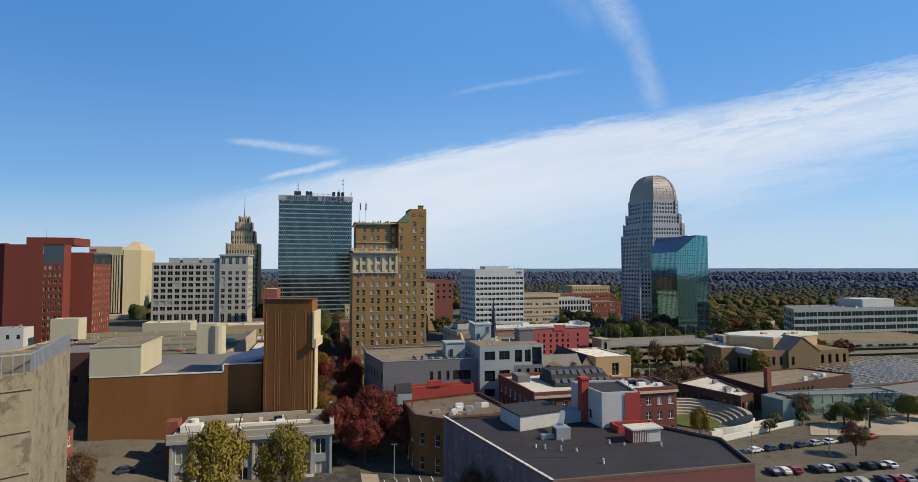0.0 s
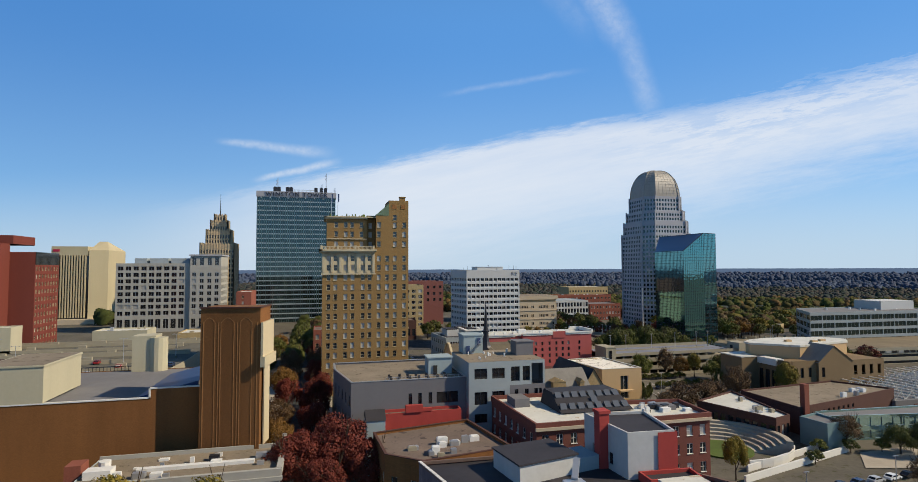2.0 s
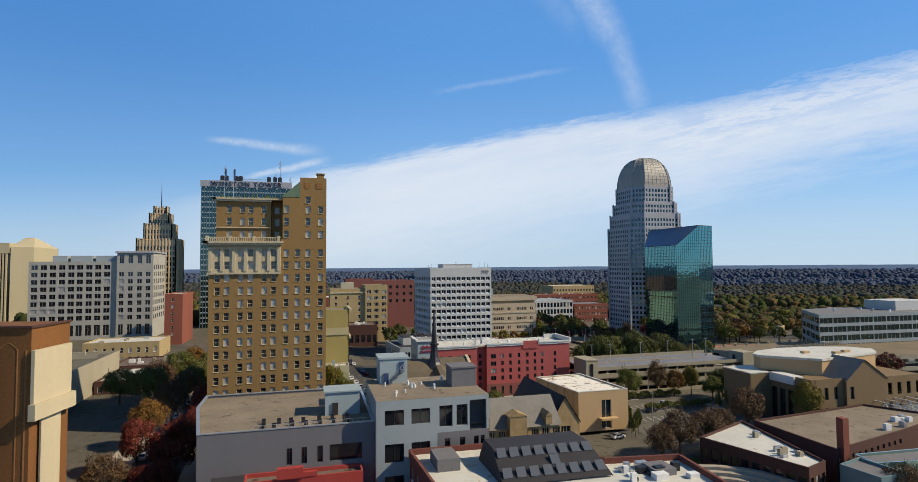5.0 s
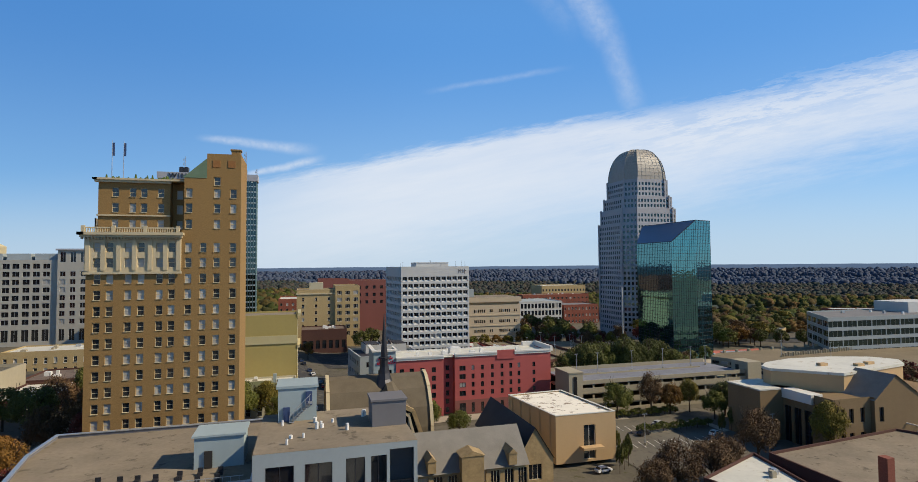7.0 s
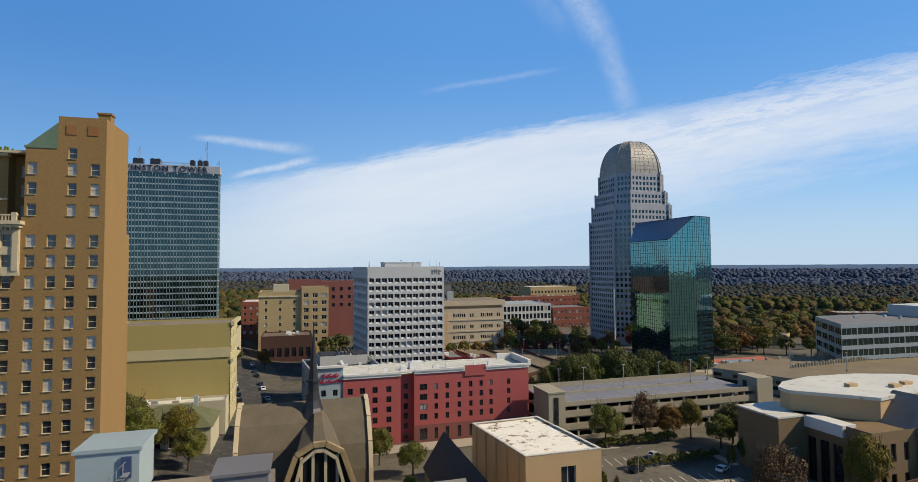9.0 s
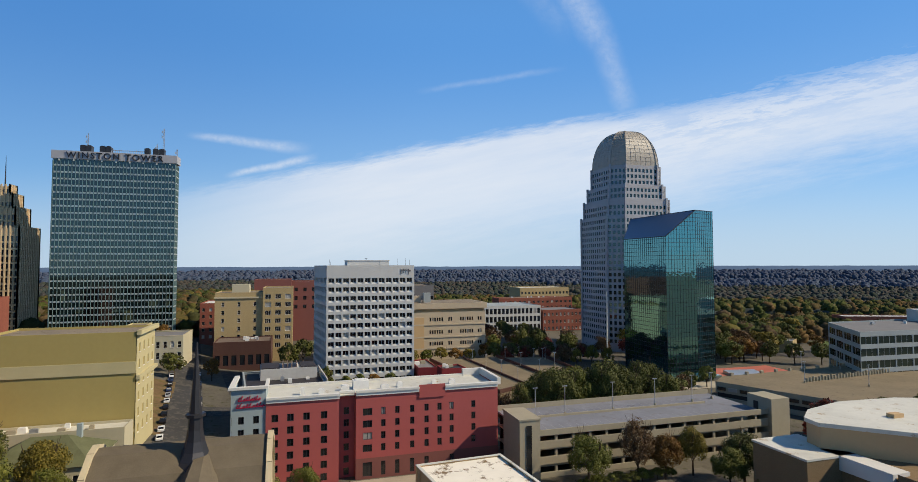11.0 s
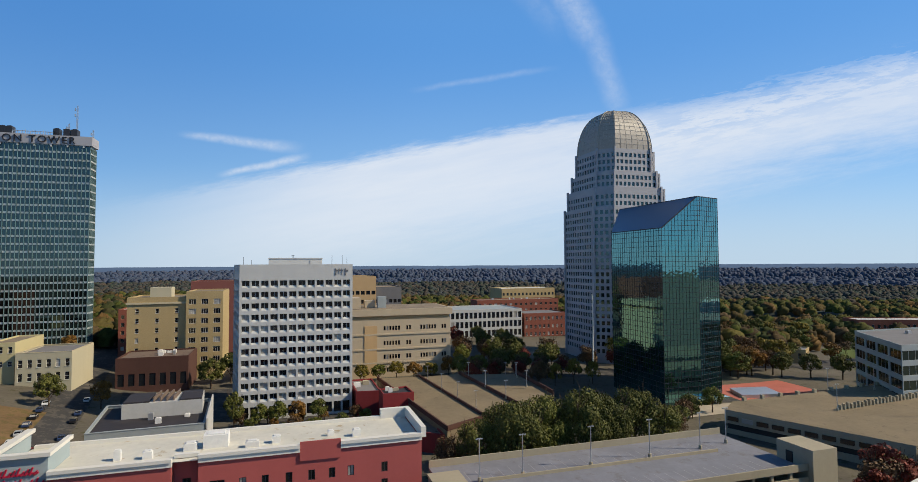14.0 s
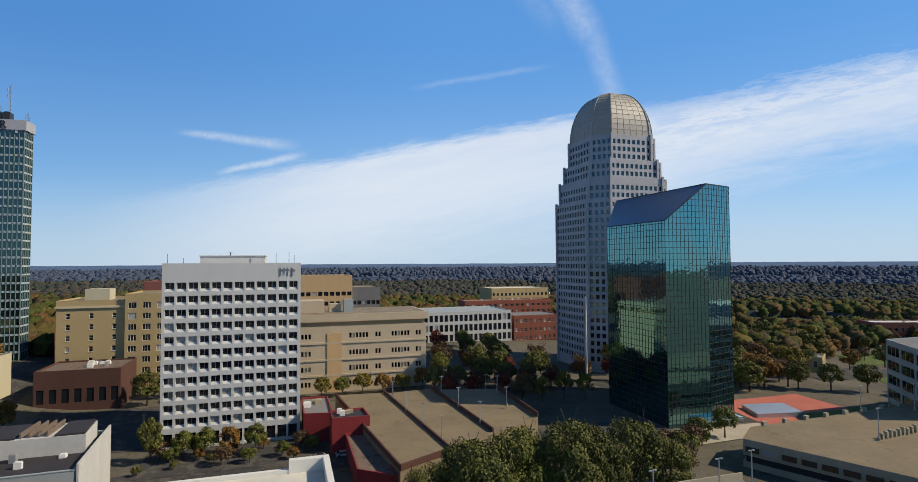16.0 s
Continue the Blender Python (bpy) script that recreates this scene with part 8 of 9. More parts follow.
def tree(x, y, h, kind, w=0.8, z=None, variant=None, full=False):
    """full: a tree that stands close to the flight line, with finer leaves."""
    z = ground_z(x, y) if z is None else z
    vr = (int(x * 7 + y * 3) % 3) if variant is None else variant
    key = (kind, vr, full)
    if key not in CROWNS:
        count, size = (10500, 0.0125) if full else (1900, 0.028)
        if kind == "brown":
            count = int(count * 0.6)
        CROWNS[key] = leaf_mesh("crown", LEAF[kind], hash_seed(kind) + vr, 60 if full else 30, count, size)
        TRUNKS[key] = trunk_mesh(vr + 5, kind == "brown")
    b = thing("tree", TREE_WORDS[kind], "tree", (x, y, z), kind + " trees")
    b.rotation_euler = (0, 0, (x * 13.7 + y * 5.1) % 6.28)
    b.scale = (h * w, h * w, h)
    for n, me in (("trunk", TRUNKS[key]), ("crown", CROWNS[key])):
        o = new(n, me)
        o.parent = b
    return b


def hash_seed(s):
    return sum(ord(c) * (i + 3) for i, c in enumerate(s)) % 1000


for x, y, h, k, w in [
    (-23.0, 127, 21, "gold", 0.72), (-8.5, 127, 19.5, "gold", 0.70), (4.0, 160, 15.0, "red", 1.0), (13.5, 163, 17, "red", 1.0), (19.0, 157, 14, "red", 1.0), (10, 153, 12, "red", 1.0), (-0.5, 205, 13, "red", 0.7), (9.5, 212, 12, "red", 0.7),
    (-2, 190, 12, "brown", 0.8), (-1.5, 240, 13, "brown", 0.8), (7.6, 186, 12, "red", 0.8), (-2.5, 262, 12, "brown", 0.8), (-2, 285, 12, "dark", 0.8), (3, 320, 14, "dark", 0.9), (-2, 350, 13, "green", 0.9), (7, 395, 13, "brown", 0.9),
    (-52, 136, 11, "brown", 0.7), (-57, 131, 6, "dark", 1.0), (33, 104, 15, "brown", 0.65), (29.5, 111, 13, "brown", 0.6),
    (170.5, 306, 20.8, "dark", 0.74), (162.5, 309, 16.0, "dark", 0.75), (179.5, 309, 18.8, "green", 0.72), (189.5, 308, 21.4, "dark", 0.76), (198.0, 310, 18.5, "dark", 0.74), (207, 312, 19.6, "dark", 0.78), (214.5, 310, 15.0, "dark", 0.8), (183, 318, 18, "dark", 0.8), (199, 321, 17, "dark", 0.8), (172, 317, 17, "dark", 0.8), (156.0, 313, 11, "brown", 0.8), (161, 308, 12, "brown", 0.7),
    (136, 203, 12.5, "brown", 1.0), (146, 204, 12, "brown", 1.0), (128, 200, 10.5, "brown", 0.9), (153, 207, 11.5, "brown", 0.9), (157, 262, 13, "green", 0.85), (171, 263, 15, "brown", 0.6), (178, 262, 11, "amber", 0.8), (186, 262, 12, "gold", 0.7), (195, 255, 12, "dark", 0.9), (188, 252, 10, "green", 0.9),
    (169, 214, 14.5, "brown", 0.8), (190.5, 212, 15.5, "gold", 0.65), (196, 232, 12, "dark", 0.8), (106, 172, 9, "brown", 0.7), (111, 148, 11, "gold", 0.6), (160, 160, 10, "brown", 0.9), (176, 148, 10.5, "dark", 1.0), (170, 152, 8.5, "dark", 1.1), (147, 128, 10, "brown", 0.8), (187, 128, 9, "brown", 0.9), (173, 112, 9.5, "brown", 0.9), (160, 110, 8, "brown", 0.9), (195, 150, 10, "green", 0.9), (206, 150, 10, "green", 0.8),
    (103, 374, 12, "dark", 0.55), (110.5, 374, 8, "green", 0.8), (116, 374, 8.5, "green", 0.8), (122, 374, 8, "amber", 0.8), (129, 374, 8, "green", 0.8), (88, 440, 13, "dark", 0.9), (95, 450, 14, "dark", 0.9), (105, 440, 12, "green", 0.8),
    (150, 432, 8, "gold", 1.0), (158, 432, 8, "green", 1.0), (166, 432, 8.5, "gold", 1.0), (174, 432, 8, "amber", 1.0), (182, 432, 7.5, "gold", 1.0), (190, 430, 10, "amber", 0.8),
    (215, 430, 13, "dark", 0.9), (228, 440, 13, "dark", 0.9), (240, 430, 14, "dark", 0.9), (222, 455, 14, "dark", 0.9), (236, 462, 14, "dark", 0.9), (250, 450, 14, "brown", 0.9), (210, 470, 14, "brown", 0.9), (262, 430, 12, "brown", 0.9), (238, 400, 11, "gold", 0.7), (228, 398, 10, "gold", 0.7), (219, 396, 12, "brown", 0.9), (246, 398, 10, "gold", 0.7),
    (262, 345, 9, "green", 0.9), (250, 342, 8, "dark", 1.0), (242, 336, 8, "brown", 1.0), (236, 330, 8, "dark", 1.0), (228, 322, 9, "brown", 0.9),
    (300, 400, 13, "brown", 1.0), (312, 410, 14, "dark", 1.0), (322, 395, 13, "dark", 1.0), (334, 402, 13, "brown", 1.0), (345, 392, 12, "dark", 0.9), (356, 386, 12, "dark", 0.9), (366, 378, 12, "dark", 0.9), (290, 415, 15, "gold", 0.9), (302, 430, 16, "amber", 0.9), (316, 440, 16, "brown", 0.9), (330, 430, 15, "dark", 0.9), (285, 440, 15, "gold", 0.9), (345, 425, 14, "dark", 0.9), (380, 366, 11, "dark", 1.0), (400, 362, 12, "dark", 1.0), (418, 380, 11, "dark", 1.0),
    (85, 262, 12, "dark", 0.8), (93, 268, 10, "green", 0.8), (36, 268, 14, "green", 0.8), (43, 276, 13, "gold", 0.8), (30, 280, 14, "dark", 0.8), (47, 268, 11, "green", 0.8), (95, 235, 9, "green", 0.8), (100, 258, 9, "green", 0.9),
    (56, 410, 10, "amber", 0.8), (-13, 262, 14, "dark", 0.9), (-14, 280, 13, "brown", 0.9), (-12, 300, 13, "dark", 0.9), (-11, 318, 12, "amber", 0.9), (-24, 272, 12, "dark", 0.9), (42, 405, 10, "dark", 0.9), (38, 415, 9, "dark", 0.9), (20, 490, 11, "amber", 0.8), (76, 330, 6, "brown", 0.8),
]:
    tree(x, y, h, k, w, full=y < 325)
for x, y, h, k in ((-2.2, 222, 12, "amber"), (8.4, 236, 12, "red"), (8.0, 252, 11, "brown"), (-2.0, 274, 12, "dark"), (7.8, 270, 12, "brown"), (7.6, 290, 12, "red"), (-2.0, 304, 12, "dark"), (7.6, 310, 12, "dark"), (-2.0, 332, 13, "dark"), (7.8, 336, 12, "brown"), (-2.0, 368, 13, "dark"), (7.6, 366, 13, "green"), (-2.0, 390, 13, "green"), (7.6, 420, 13, "dark"), (-2, 425, 13, "green"), (-1.8, 176, 12, "amber"), (8.2, 200, 13, "red")):
    tree(x, y, h, k, 0.85, full=y < 290)
for i in range(52):
    x, y = 384 + (i * 67 % 190), 372 + (i * 41 % 150)
    if not (384 < x < 530 and (366 < y < 396 or 398 < y < 414)):
        tree(x, y, 8 + (i * 5 % 7), ("dark", "brown", "gold", "green", "dark", "amber")[i % 6], 0.95, variant=i % 3)
for i in range(34):
    x, y = 194 + (i * 29 % 98), 426 + (i * 47 % 122)
    if not (205 < x < 217 or (254 < x < 330 and y > 436)):
        tree(x, y, 11 + (i * 5 % 5), ("dark", "brown", "dark", "red", "green")[i % 5], 0.95, variant=i % 3)
for i in range(16):
    tree(102 + (i * 13 % 44), 365 + (i * 7 % 13), 2.6 + (i % 4) * 0.9, ("dark", "amber", "green", "brown")[i % 4], 1.05, variant=i % 3)
for x, y in ((131, 219), (133.5, 221), (136, 223), (138, 226), (137, 230), (177, 236), (184, 240)):
    tree(x, y, 7.5, "dark", 0.32)


# ---- woods to the horizon ----
def in_town(x, y):
    return -260 < x < 470 and y < 520 and not (x > 300 and y > 440) or (40 < x < 330 and y < 690) or (430 < x < 560 and 360 < y < 460)


def ridge_z(r):
    return np.interp(r, (1990, 2020, 2350, 2800, 3500, 4300), (-4, 14, 22, 31, 42, 56))


def woods(name, seed, count, r0, r1, size, segs, rings, material, label, opening=-0.22):
    """A stretch of far woods: crown beside crown, each an uneven head of facets down to its skirt."""
    rng = np.random.default_rng(seed)
    el = [math.pi / 2 * q / rings for q in range(rings)]
    unit = [(math.cos(e) * math.cos(2 * math.pi * (i + 0.5 * q) / segs), math.cos(e) * math.sin(2 * math.pi * (i + 0.5 * q) / segs), math.sin(e)) for q, e in enumerate(el) for i in range(segs)]
    unit = np.array([(x * 0.75, y * 0.75, -0.75) for x, y, z in unit[:segs]] + unit + [(0, 0, 1)])
    tri = []
    for q in range(rings):
        for i in range(segs):
            a, b = q * segs + i, q * segs + (i + 1) % segs
            tri += [(a, b, b + segs), (a, b + segs, a + segs)]
    top = (rings + 1) * segs
    tri += [(rings * segs + i, rings * segs + (i + 1) % segs, top) for i in range(segs)]
    tri = np.array(tri)
    verts = []
    for made in range(count):
        a = rng.uniform(-0.62, 1.18)
        r = math.sqrt(rng.uniform(r0 * r0, r1 * r1))
        x, y = 100 + r * math.sin(a), 150 + r * math.cos(a)
        if in_town(x, y) or noise.noise((x * 0.006, y * 0.006, 4)) < opening:
            continue
        h = size * rng.uniform(0.65, 1.3)
        z = max(ground_z(x, y), float(ridge_z(r)) if r > 1990 else -99)
        lump = rng.uniform(0.70, 1.25, len(unit))[:, None]
        wide = h * rng.uniform(0.42, 0.58)
        verts.append(unit * lump * np.array([wide, wide, h * 0.52]) + np.array([x, y, z + h * 0.5]))
    n = len(verts)
    faces = (np.arange(n)[:, None, None] * len(unit) + tri[None]).reshape(-1, 3)
    me = bpy.data.meshes.new(name)
    me.vertices.add(n * len(unit))
    me.vertices.foreach_set("co", np.concatenate(verts).astype(np.float32).ravel())
    me.loops.add(len(faces) * 3)
    me.loops.foreach_set("vertex_index", faces.astype(np.int32).ravel())
    me.polygons.add(len(faces))
    me.polygons.foreach_set("loop_start", np.arange(0, len(faces) * 3, 3, dtype=np.int32))
    me.materials.append(material)
    me.update(calc_edges=True)
    me.shade_smooth()
    tagged(new(name, me), label, "woods", kind="stuff")


woods("autumn_woods", 1, 6400, 330, 850, 10.5, 12, 6, WOODS["near"], "green and russet autumn woods beyond the town", -0.38)
woods("middle_woods", 4, 14500, 820, 1500, 10.5, 7, 3, WOODS["mid"], "woods farther off, green and brown greyed by painted-in haze", -0.34)
woods("far_woods", 7, 12000, 1450, 2650, 15, 6, 2, WOODS["far"], "wooded land near the horizon with haze blue put into its colour", -0.45)


def canopy():
    """A dark green sheet between the crowns; its colour paints the shade in their gaps."""
    nr, na = 80, 160
    verts, faces = [], []
    for i in range(nr + 1):
        r = 560 * (2050 / 560) ** (i / nr)
        for j in range(na + 1):
            a = -0.85 + 2.2 * j / na
            x, y = 100 + r * math.sin(a), 150 + r * math.cos(a)
            open_land = in_town(x, y) or noise.noise((x * 0.006, y * 0.006, 4)) < -0.34
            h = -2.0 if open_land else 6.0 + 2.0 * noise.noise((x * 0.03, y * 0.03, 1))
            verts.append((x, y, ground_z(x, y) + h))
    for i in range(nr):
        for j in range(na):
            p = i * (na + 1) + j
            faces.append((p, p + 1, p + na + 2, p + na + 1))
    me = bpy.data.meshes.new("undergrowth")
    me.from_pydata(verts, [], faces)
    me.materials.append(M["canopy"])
    tagged(new("undergrowth", me), "sheet between the far crowns, the shade of their gaps painted dark", "woods", kind="stuff")


canopy()

# scattered far houses
rng = random.Random(21)
for i in range(70):
    a, r = rng.uniform(-0.55, 1.15), rng.uniform(520, 2300)
    x, y = 100 + r * math.sin(a), 150 + r * math.cos(a)
    if in_town(x, y):
        continue
    w, d, h = rng.uniform(8, 26), rng.uniform(8, 14), rng.uniform(4, 8)
    z = ground_z(x, y)
    m = MB()
    m.box(x - w / 2, y - d / 2, z - 1, x + w / 2, y + d / 2, z + h)
    b = thing("far_house", "small distant building among the woods", "house", (x, y, z), "far houses")
    part("wall", m, rng.choice([M["whiteconc"], M["beige"], M["redbrick"], M["lightgrey"]]), b)
    q = MB()
    q.face([(x - w / 2 - 0.5, y - d / 2 - 0.5, z + h - 0.2), (x + w / 2 + 0.5, y - d / 2 - 0.5, z + h - 0.2), (x + w / 2 + 0.5, y, z + h + 3), (x - w / 2 - 0.5, y, z + h + 3)])
    q.face([(x + w / 2 + 0.5, y + d / 2 + 0.5, z + h - 0.2), (x - w / 2 - 0.5, y + d / 2 + 0.5, z + h - 0.2), (x - w / 2 - 0.5, y, z + h + 3), (x + w / 2 + 0.5, y, z + h + 3)])
    part("roof", q, rng.choice([M["roofgrey"], M["roofwhite"], M["shingle"]]), b)


def backdrop():
    """The last wooded ridges, kilometres off: their haze blue is painted in and glows by itself."""
    m = bpy.data.materials.new("glowing_haze_ridge")
    m.use_nodes = True
    t = m.node_tree
    k = Nodes(t)
    t.nodes.remove(t.nodes["Principled BSDF"])
    geo = t.nodes.new("ShaderNodeNewGeometry").outputs["Position"]
    mp = t.nodes.new("ShaderNodeMapping")
    mp.inputs["Scale"].default_value = (1, 0.25, 5)
    t.links.new(geo, mp.inputs["Vector"])
    f = k.noise(mp.outputs[0], 0.018, 6.0, 0.8)
    sep = t.nodes.new("ShaderNodeSeparateXYZ")
    t.links.new(geo, sep.inputs[0])
    # Emitted colours with the haze mixed in, paler blue towards the far rings.
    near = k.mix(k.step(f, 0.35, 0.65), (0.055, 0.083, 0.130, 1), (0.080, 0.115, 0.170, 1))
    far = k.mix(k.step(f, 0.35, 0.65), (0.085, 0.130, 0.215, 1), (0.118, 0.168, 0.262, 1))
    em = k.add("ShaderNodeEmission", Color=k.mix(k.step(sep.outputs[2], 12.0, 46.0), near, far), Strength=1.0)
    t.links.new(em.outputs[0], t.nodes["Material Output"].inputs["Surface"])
    mb = MB()
    rings = [(1990, -4), (2020, 14), (2350, 22), (2800, 31), (3500, 42), (4300, 56)]
    n = 220
    for r, z in rings:
        for i in range(n + 1):
            a = -1.25 + 3.0 * i / n
            x, y = 100 + r * math.sin(a), 150 + r * math.cos(a)
            mb.v.append((x, y, z + 5 * noise.noise((a * 9, r * 0.01, 0)) + 2.0 * noise.noise((a * 70, r * 0.02, 4)) if r > 2000 else z))
    for j in range(len(rings) - 1):
        for i in range(n):
            mb.f.append((j * (n + 1) + i, j * (n + 1) + i + 1, (j + 1) * (n + 1) + i + 1, (j + 1) * (n + 1) + i))
            mb.mi.append(0)
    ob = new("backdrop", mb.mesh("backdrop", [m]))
    tagged(ob, "wooded ridges along the horizon, glowing in painted haze blue", "backdrop", kind="structure")


backdrop()


# ---- cars ----
CAR = {}


def car(x, y, turn, colour, z=None, lift=0.14, label=None):
    z = ground_z(x, y) + lift if z is None else z
    if "cab" not in CAR:
        b = MB()
        prof = [(-2.2, 0.35), (2.2, 0.35), (2.25, 0.75), (1.2, 0.95), (0.55, 1.42), (-1.25, 1.45), (-2.0, 1.0), (-2.25, 0.9)]
        for s in (-0.88, 0.88):
            b.face([(px, s, pz) for px, pz in (prof if s < 0 else reversed(prof))])
        for i in range(len(prof)):
            p, q = prof[i], prof[(i + 1) % len(prof)]
            b.face([(p[0], 0.88, p[1]), (q[0], 0.88, q[1]), (q[0], -0.88, q[1]), (p[0], -0.88, p[1])])
        CAR["body"] = b
        g = MB()
        for s in (-0.89, 0.89):
            pts = [(1.0, s, 0.98), (0.5, s, 1.34), (-1.2, s, 1.36), (-1.75, s, 1.0)]
            g.face(pts if s < 0 else pts[::-1])
        g.face([(1.16, 0.75, 0.985), (1.16, -0.75, 0.985), (0.6, -0.7, 1.40), (0.6, 0.7, 1.40)])
        g.face([(-1.95, -0.75, 1.04), (-1.95, 0.75, 1.04), (-1.32, 0.7, 1.44), (-1.32, -0.7, 1.44)])
        CAR["cab"] = g.mesh("car_glass", [M["pane_dark"]])
        w = MB()
        n = 12
        ring = [(math.cos(2 * math.pi * i / n) * 0.33, math.sin(2 * math.pi * i / n) * 0.33) for i in range(n)]
        for i in range(n):
            p, q = ring[i], ring[(i + 1) % n]
            w.face([(p[0], -0.12, p[1]), (q[0], -0.12, q[1]), (q[0], 0.12, q[1]), (p[0], 0.12, p[1])])
        w.face([(p[0], -0.12, p[1]) for p in ring])
        w.face([(p[0], 0.12, p[1]) for p in reversed(ring)])
        CAR["wheel"] = w.mesh("wheel", [M["darkgap"]])
    if colour not in CAR:
        m = paint("car_paint_" + colour, dict(white=(0.75, 0.75, 0.74), silver=(0.4, 0.41, 0.42), black=(0.015, 0.015, 0.018), blue=(0.03, 0.05, 0.11), red=(0.28, 0.02, 0.02))[colour], 0.25, 0.03, spec=0.6)
        CAR[colour] = CAR["body"].mesh("car_body", [m])
    b = thing("car", colour + " parked car standing on asphalt", "car", (x, y, z), "parked cars")
    b.rotation_euler = (0, 0, radians(turn))
    for n, me in (("body", CAR[colour]), ("glazing", CAR["cab"])):
        o = new(n, me)
        o.parent = b
    for wx in (-1.35, 1.35):
        for wy in (-0.8, 0.8):
            o = new("wheel", CAR["wheel"])
            o.parent = b
            o.location = (wx, wy, 0.33)
    return b


rng = random.Random(17)
cols = ["white", "silver", "black", "black", "blue", "white", "red", "silver"]
for i in range(11):
    car(110 + i * 5.6, 136.5 + i * 0.25, 8, rng.choice(cols))
for i in range(12):
    if i % 5 != 3:
        car(113 + i * 3.1, 122 - i * 0.3, 80, rng.choice(cols))
for i in range(14):
    if i % 4 != 2:
        car(126 + i * 3.1, 112 - i * 0.4, 80, rng.choice(cols))
for x, y, a, c in ((127.5, 221, 10, "white"), (166, 252, 20, "silver"), (163, 249, 15, "blue"), (155, 244, 15, "black"), (176, 238, 25, "white"), (184, 228, 10, "white"), (-48, 152, 25, "blue"), (-57, 138, 5, "silver"), (-38, 143, 10, "black")):
    car(x, y, a, c)
for i in range(14):
    car(57.8 - (300 + i * 8.2 - 300) * 0.16, 300 + i * 8.2, 99, rng.choice(cols), lift=0.16)
    if i % 3:
        car(68.4 - (i * 8.6 + 5) * 0.16, 305 + i * 8.6, 99, rng.choice(cols), lift=0.16)
for i in range(12):
    car(-1.6, 180 + i * 17, 90, rng.choice(cols))
for i in range(14):
    car(-112 + i * 5.4, 230 + (i % 3) * 12, 90, rng.choice(cols), z=29.55)
for i in range(6):
    car(146 + i * 6, 363 + i * 0.1, 3, rng.choice(cols), lift=0.18)
for x, y in ((16.6, 140.5), (112, 128), (141, 131), (166, 140), (185, 225), (150, 236), (210, 410), (214, 408)):
    lamp_post(x, y, ground_z(x, y), 9.0, "slim dark street lamp post", 0.6)


# ---- town beyond the glass tower ----
block("brick_school", "long dark brick school with white cornice", [(500, 470), (560, 448), (566, 462), (506, 486)], 6, 22.0, M["redbrick"], M["whiteconc"], {0: (16, 2.0, [(16, 18.5), (11, 13.5)])}, "plain", M["whitetrim"], M["pane"])
block("tan_brick_cottage", "low tan brick building beside the road", [(372, 424), (386, 414), (398, 422), (386, 432)], 6, 15.0, M["yellow"], M["roofgrey"], {0: (3, 1.4, [(10, 13)]), 1: (3, 1.4, [(10, 13)])}, "plain", M["whitetrim"], M["pane"])
block("brick_row", "dark brick row building behind the trees", [(300, 470), (350, 462), (354, 480), (306, 488)], 6, 16.0, M["darkbrick"], M["roofgrey"], {0: (9, 1.8, [(10, 13)])}, "plain", M["whitetrim"], M["pane"])
block("pale_row", "long pale low building beyond the woods", [(360, 520), (430, 505), (434, 520), (366, 536)], 6, 13.0, M["whiteconc"], M["roofwhite"])
drape("lawn", [(330, 500), (470, 480), (480, 500), (340, 520)], M["grass"], "mown bank beyond the road", "lawn", 0.3)
drape("road_9", [(300, 492), (560, 500), (560, 510), (300, 503)], M["paving"], "pale road through the woods", "road", 0.35)

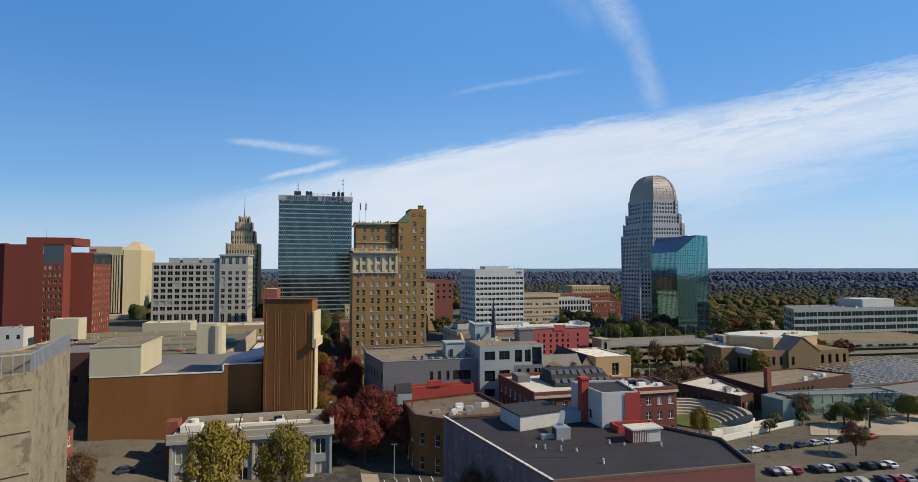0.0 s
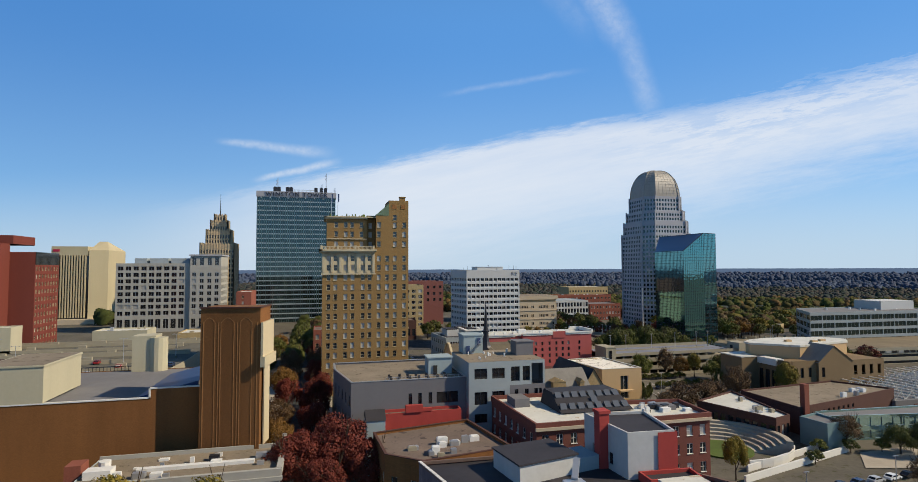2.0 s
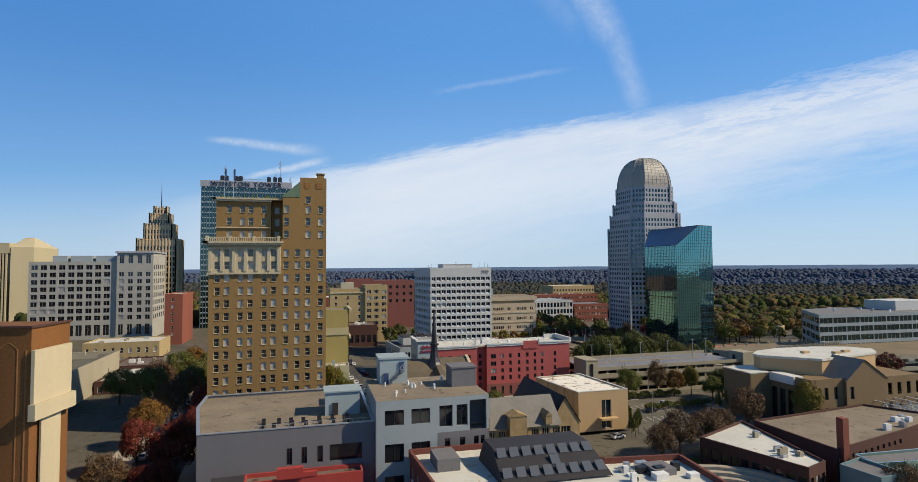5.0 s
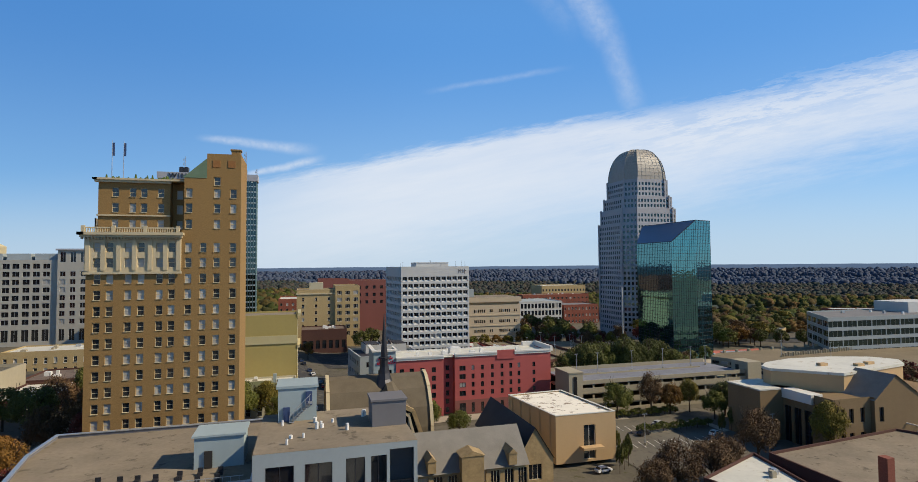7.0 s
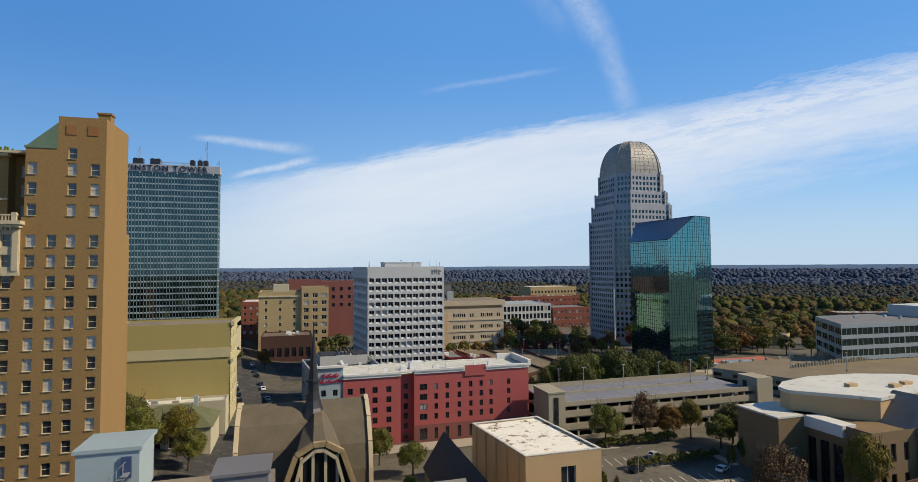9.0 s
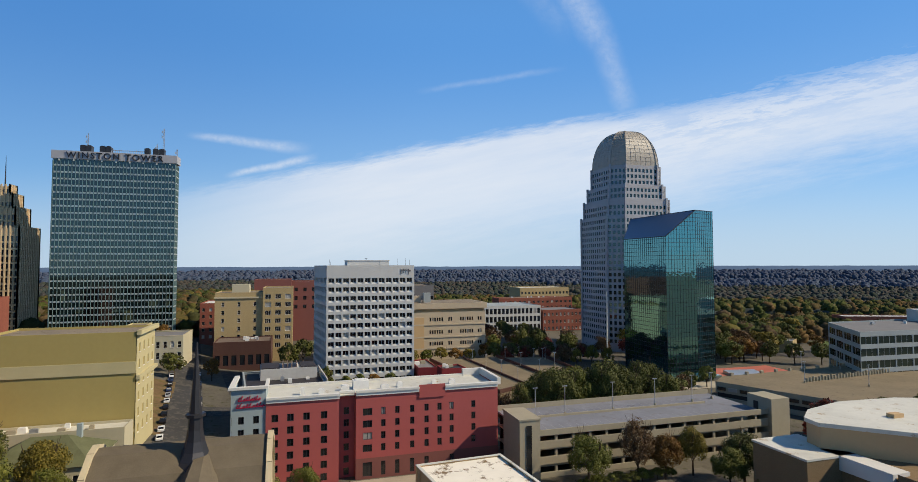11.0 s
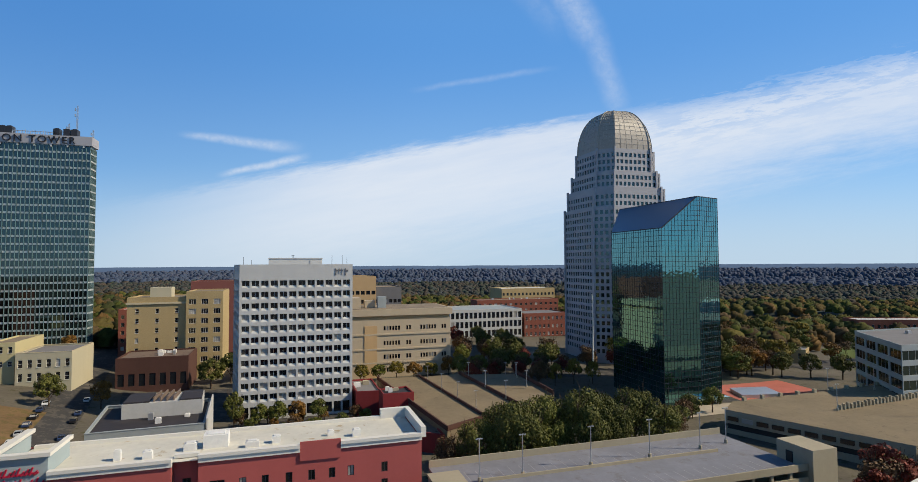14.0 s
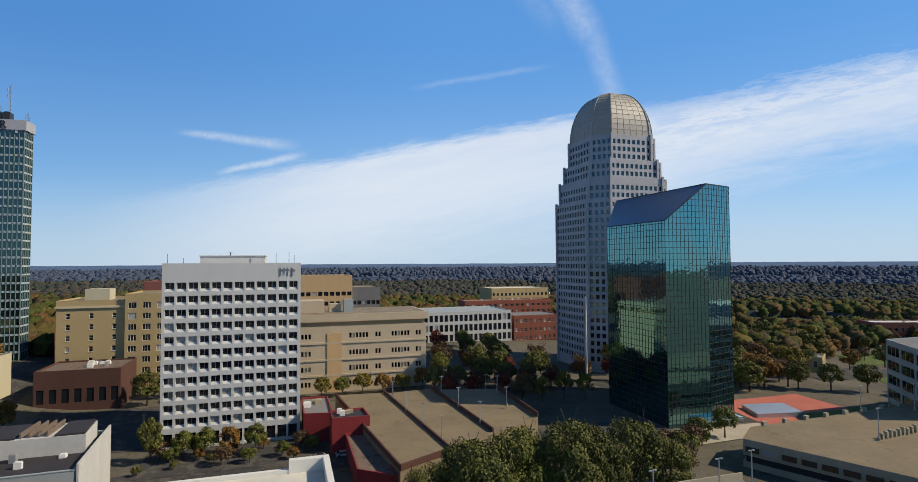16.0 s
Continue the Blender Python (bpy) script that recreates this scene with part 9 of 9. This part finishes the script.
# ---- parking lot islands, lines and hedges ----
for i in range(12):
    q = MB()
    x, y = 141 + i * 2.7, 234.5 - i * 0.15
    q.bar((x, y, ground_z(x, y) + 0.15), (x + 0.6, y + 5.0, ground_z(x, y + 5) + 0.15), 0.14, 0.03)
    solo("bay_line", q, M["lane"], "white painted bay line on the parking lot", "road marking", "parking lot lines")
for i in range(10):
    q = MB()
    x, y = 146 + i * 2.7, 250 - i * 0.3
    q.bar((x, y, ground_z(x, y) + 0.15), (x + 0.6, y + 5.0, ground_z(x, y + 5) + 0.15), 0.14, 0.03)
    solo("bay_line", q, M["lane"], "white painted bay line on the parking lot", "road marking", "parking lot lines")
for x, y, w, d in ((160, 246, 14, 2.2), (182, 246, 2.4, 12), (150, 262, 22, 2.0), (172, 232, 9, 2.0)):
    k = MB()
    k.prism(rect(x - w / 2, y - d / 2, x + w / 2, y + d / 2), ground_z(x, y) - 0.4, ground_z(x, y) + 0.3)
    solo("kerbed_island", k, M["paving"], "kerbed planting island in the parking lot", "kerb", "parking islands")
for i in range(26):
    x, y = 155 + (i % 13) * 2.1, 262.5 if i < 13 else 245.8
    tree(x, y, 2.4 + (i % 3) * 0.5, "dark" if i % 2 else "green", 1.1, variant=i % 3)
for i in range(22):
    x, y = 228 + i * 2.4, 344 - i * 0.4 + (i % 3)
    if x < 250:
        tree(x, y, 4.5, "brown" if i % 3 else "dark", 1.2, variant=i % 3)
for i in range(16):
    tree(236 + i * 5.2, 270 + (i % 4) * 2.2, 9.0 + (i % 3) * 1.5, ("red", "brown", "red", "green")[i % 4], 1.0, variant=i % 3)
for i in range(14):
    tree(196 + i * 3.6, 414 + (i % 3) * 6, 9 + i % 3, ("red", "brown", "dark")[i % 3], 0.9, variant=i % 3)
for i in range(30):
    tree(296 + (i * 37 % 95), 396 + (i * 23 % 62), 9 + (i * 5 % 6), ("gold", "dark", "brown", "green", "amber")[i % 5], 0.95, variant=i % 3)
for i in range(24):
    tree(360 + (i * 41 % 180), 455 + (i * 29 % 60), 9 + (i * 5 % 7), ("dark", "brown", "green", "gold")[i % 4], 0.95, variant=i % 3)
for i in range(10):
    tree(140 + i * 9, 152 + (i * 7 % 9), 4.0, ("dark", "green")[i % 2], 1.2, variant=i % 3)
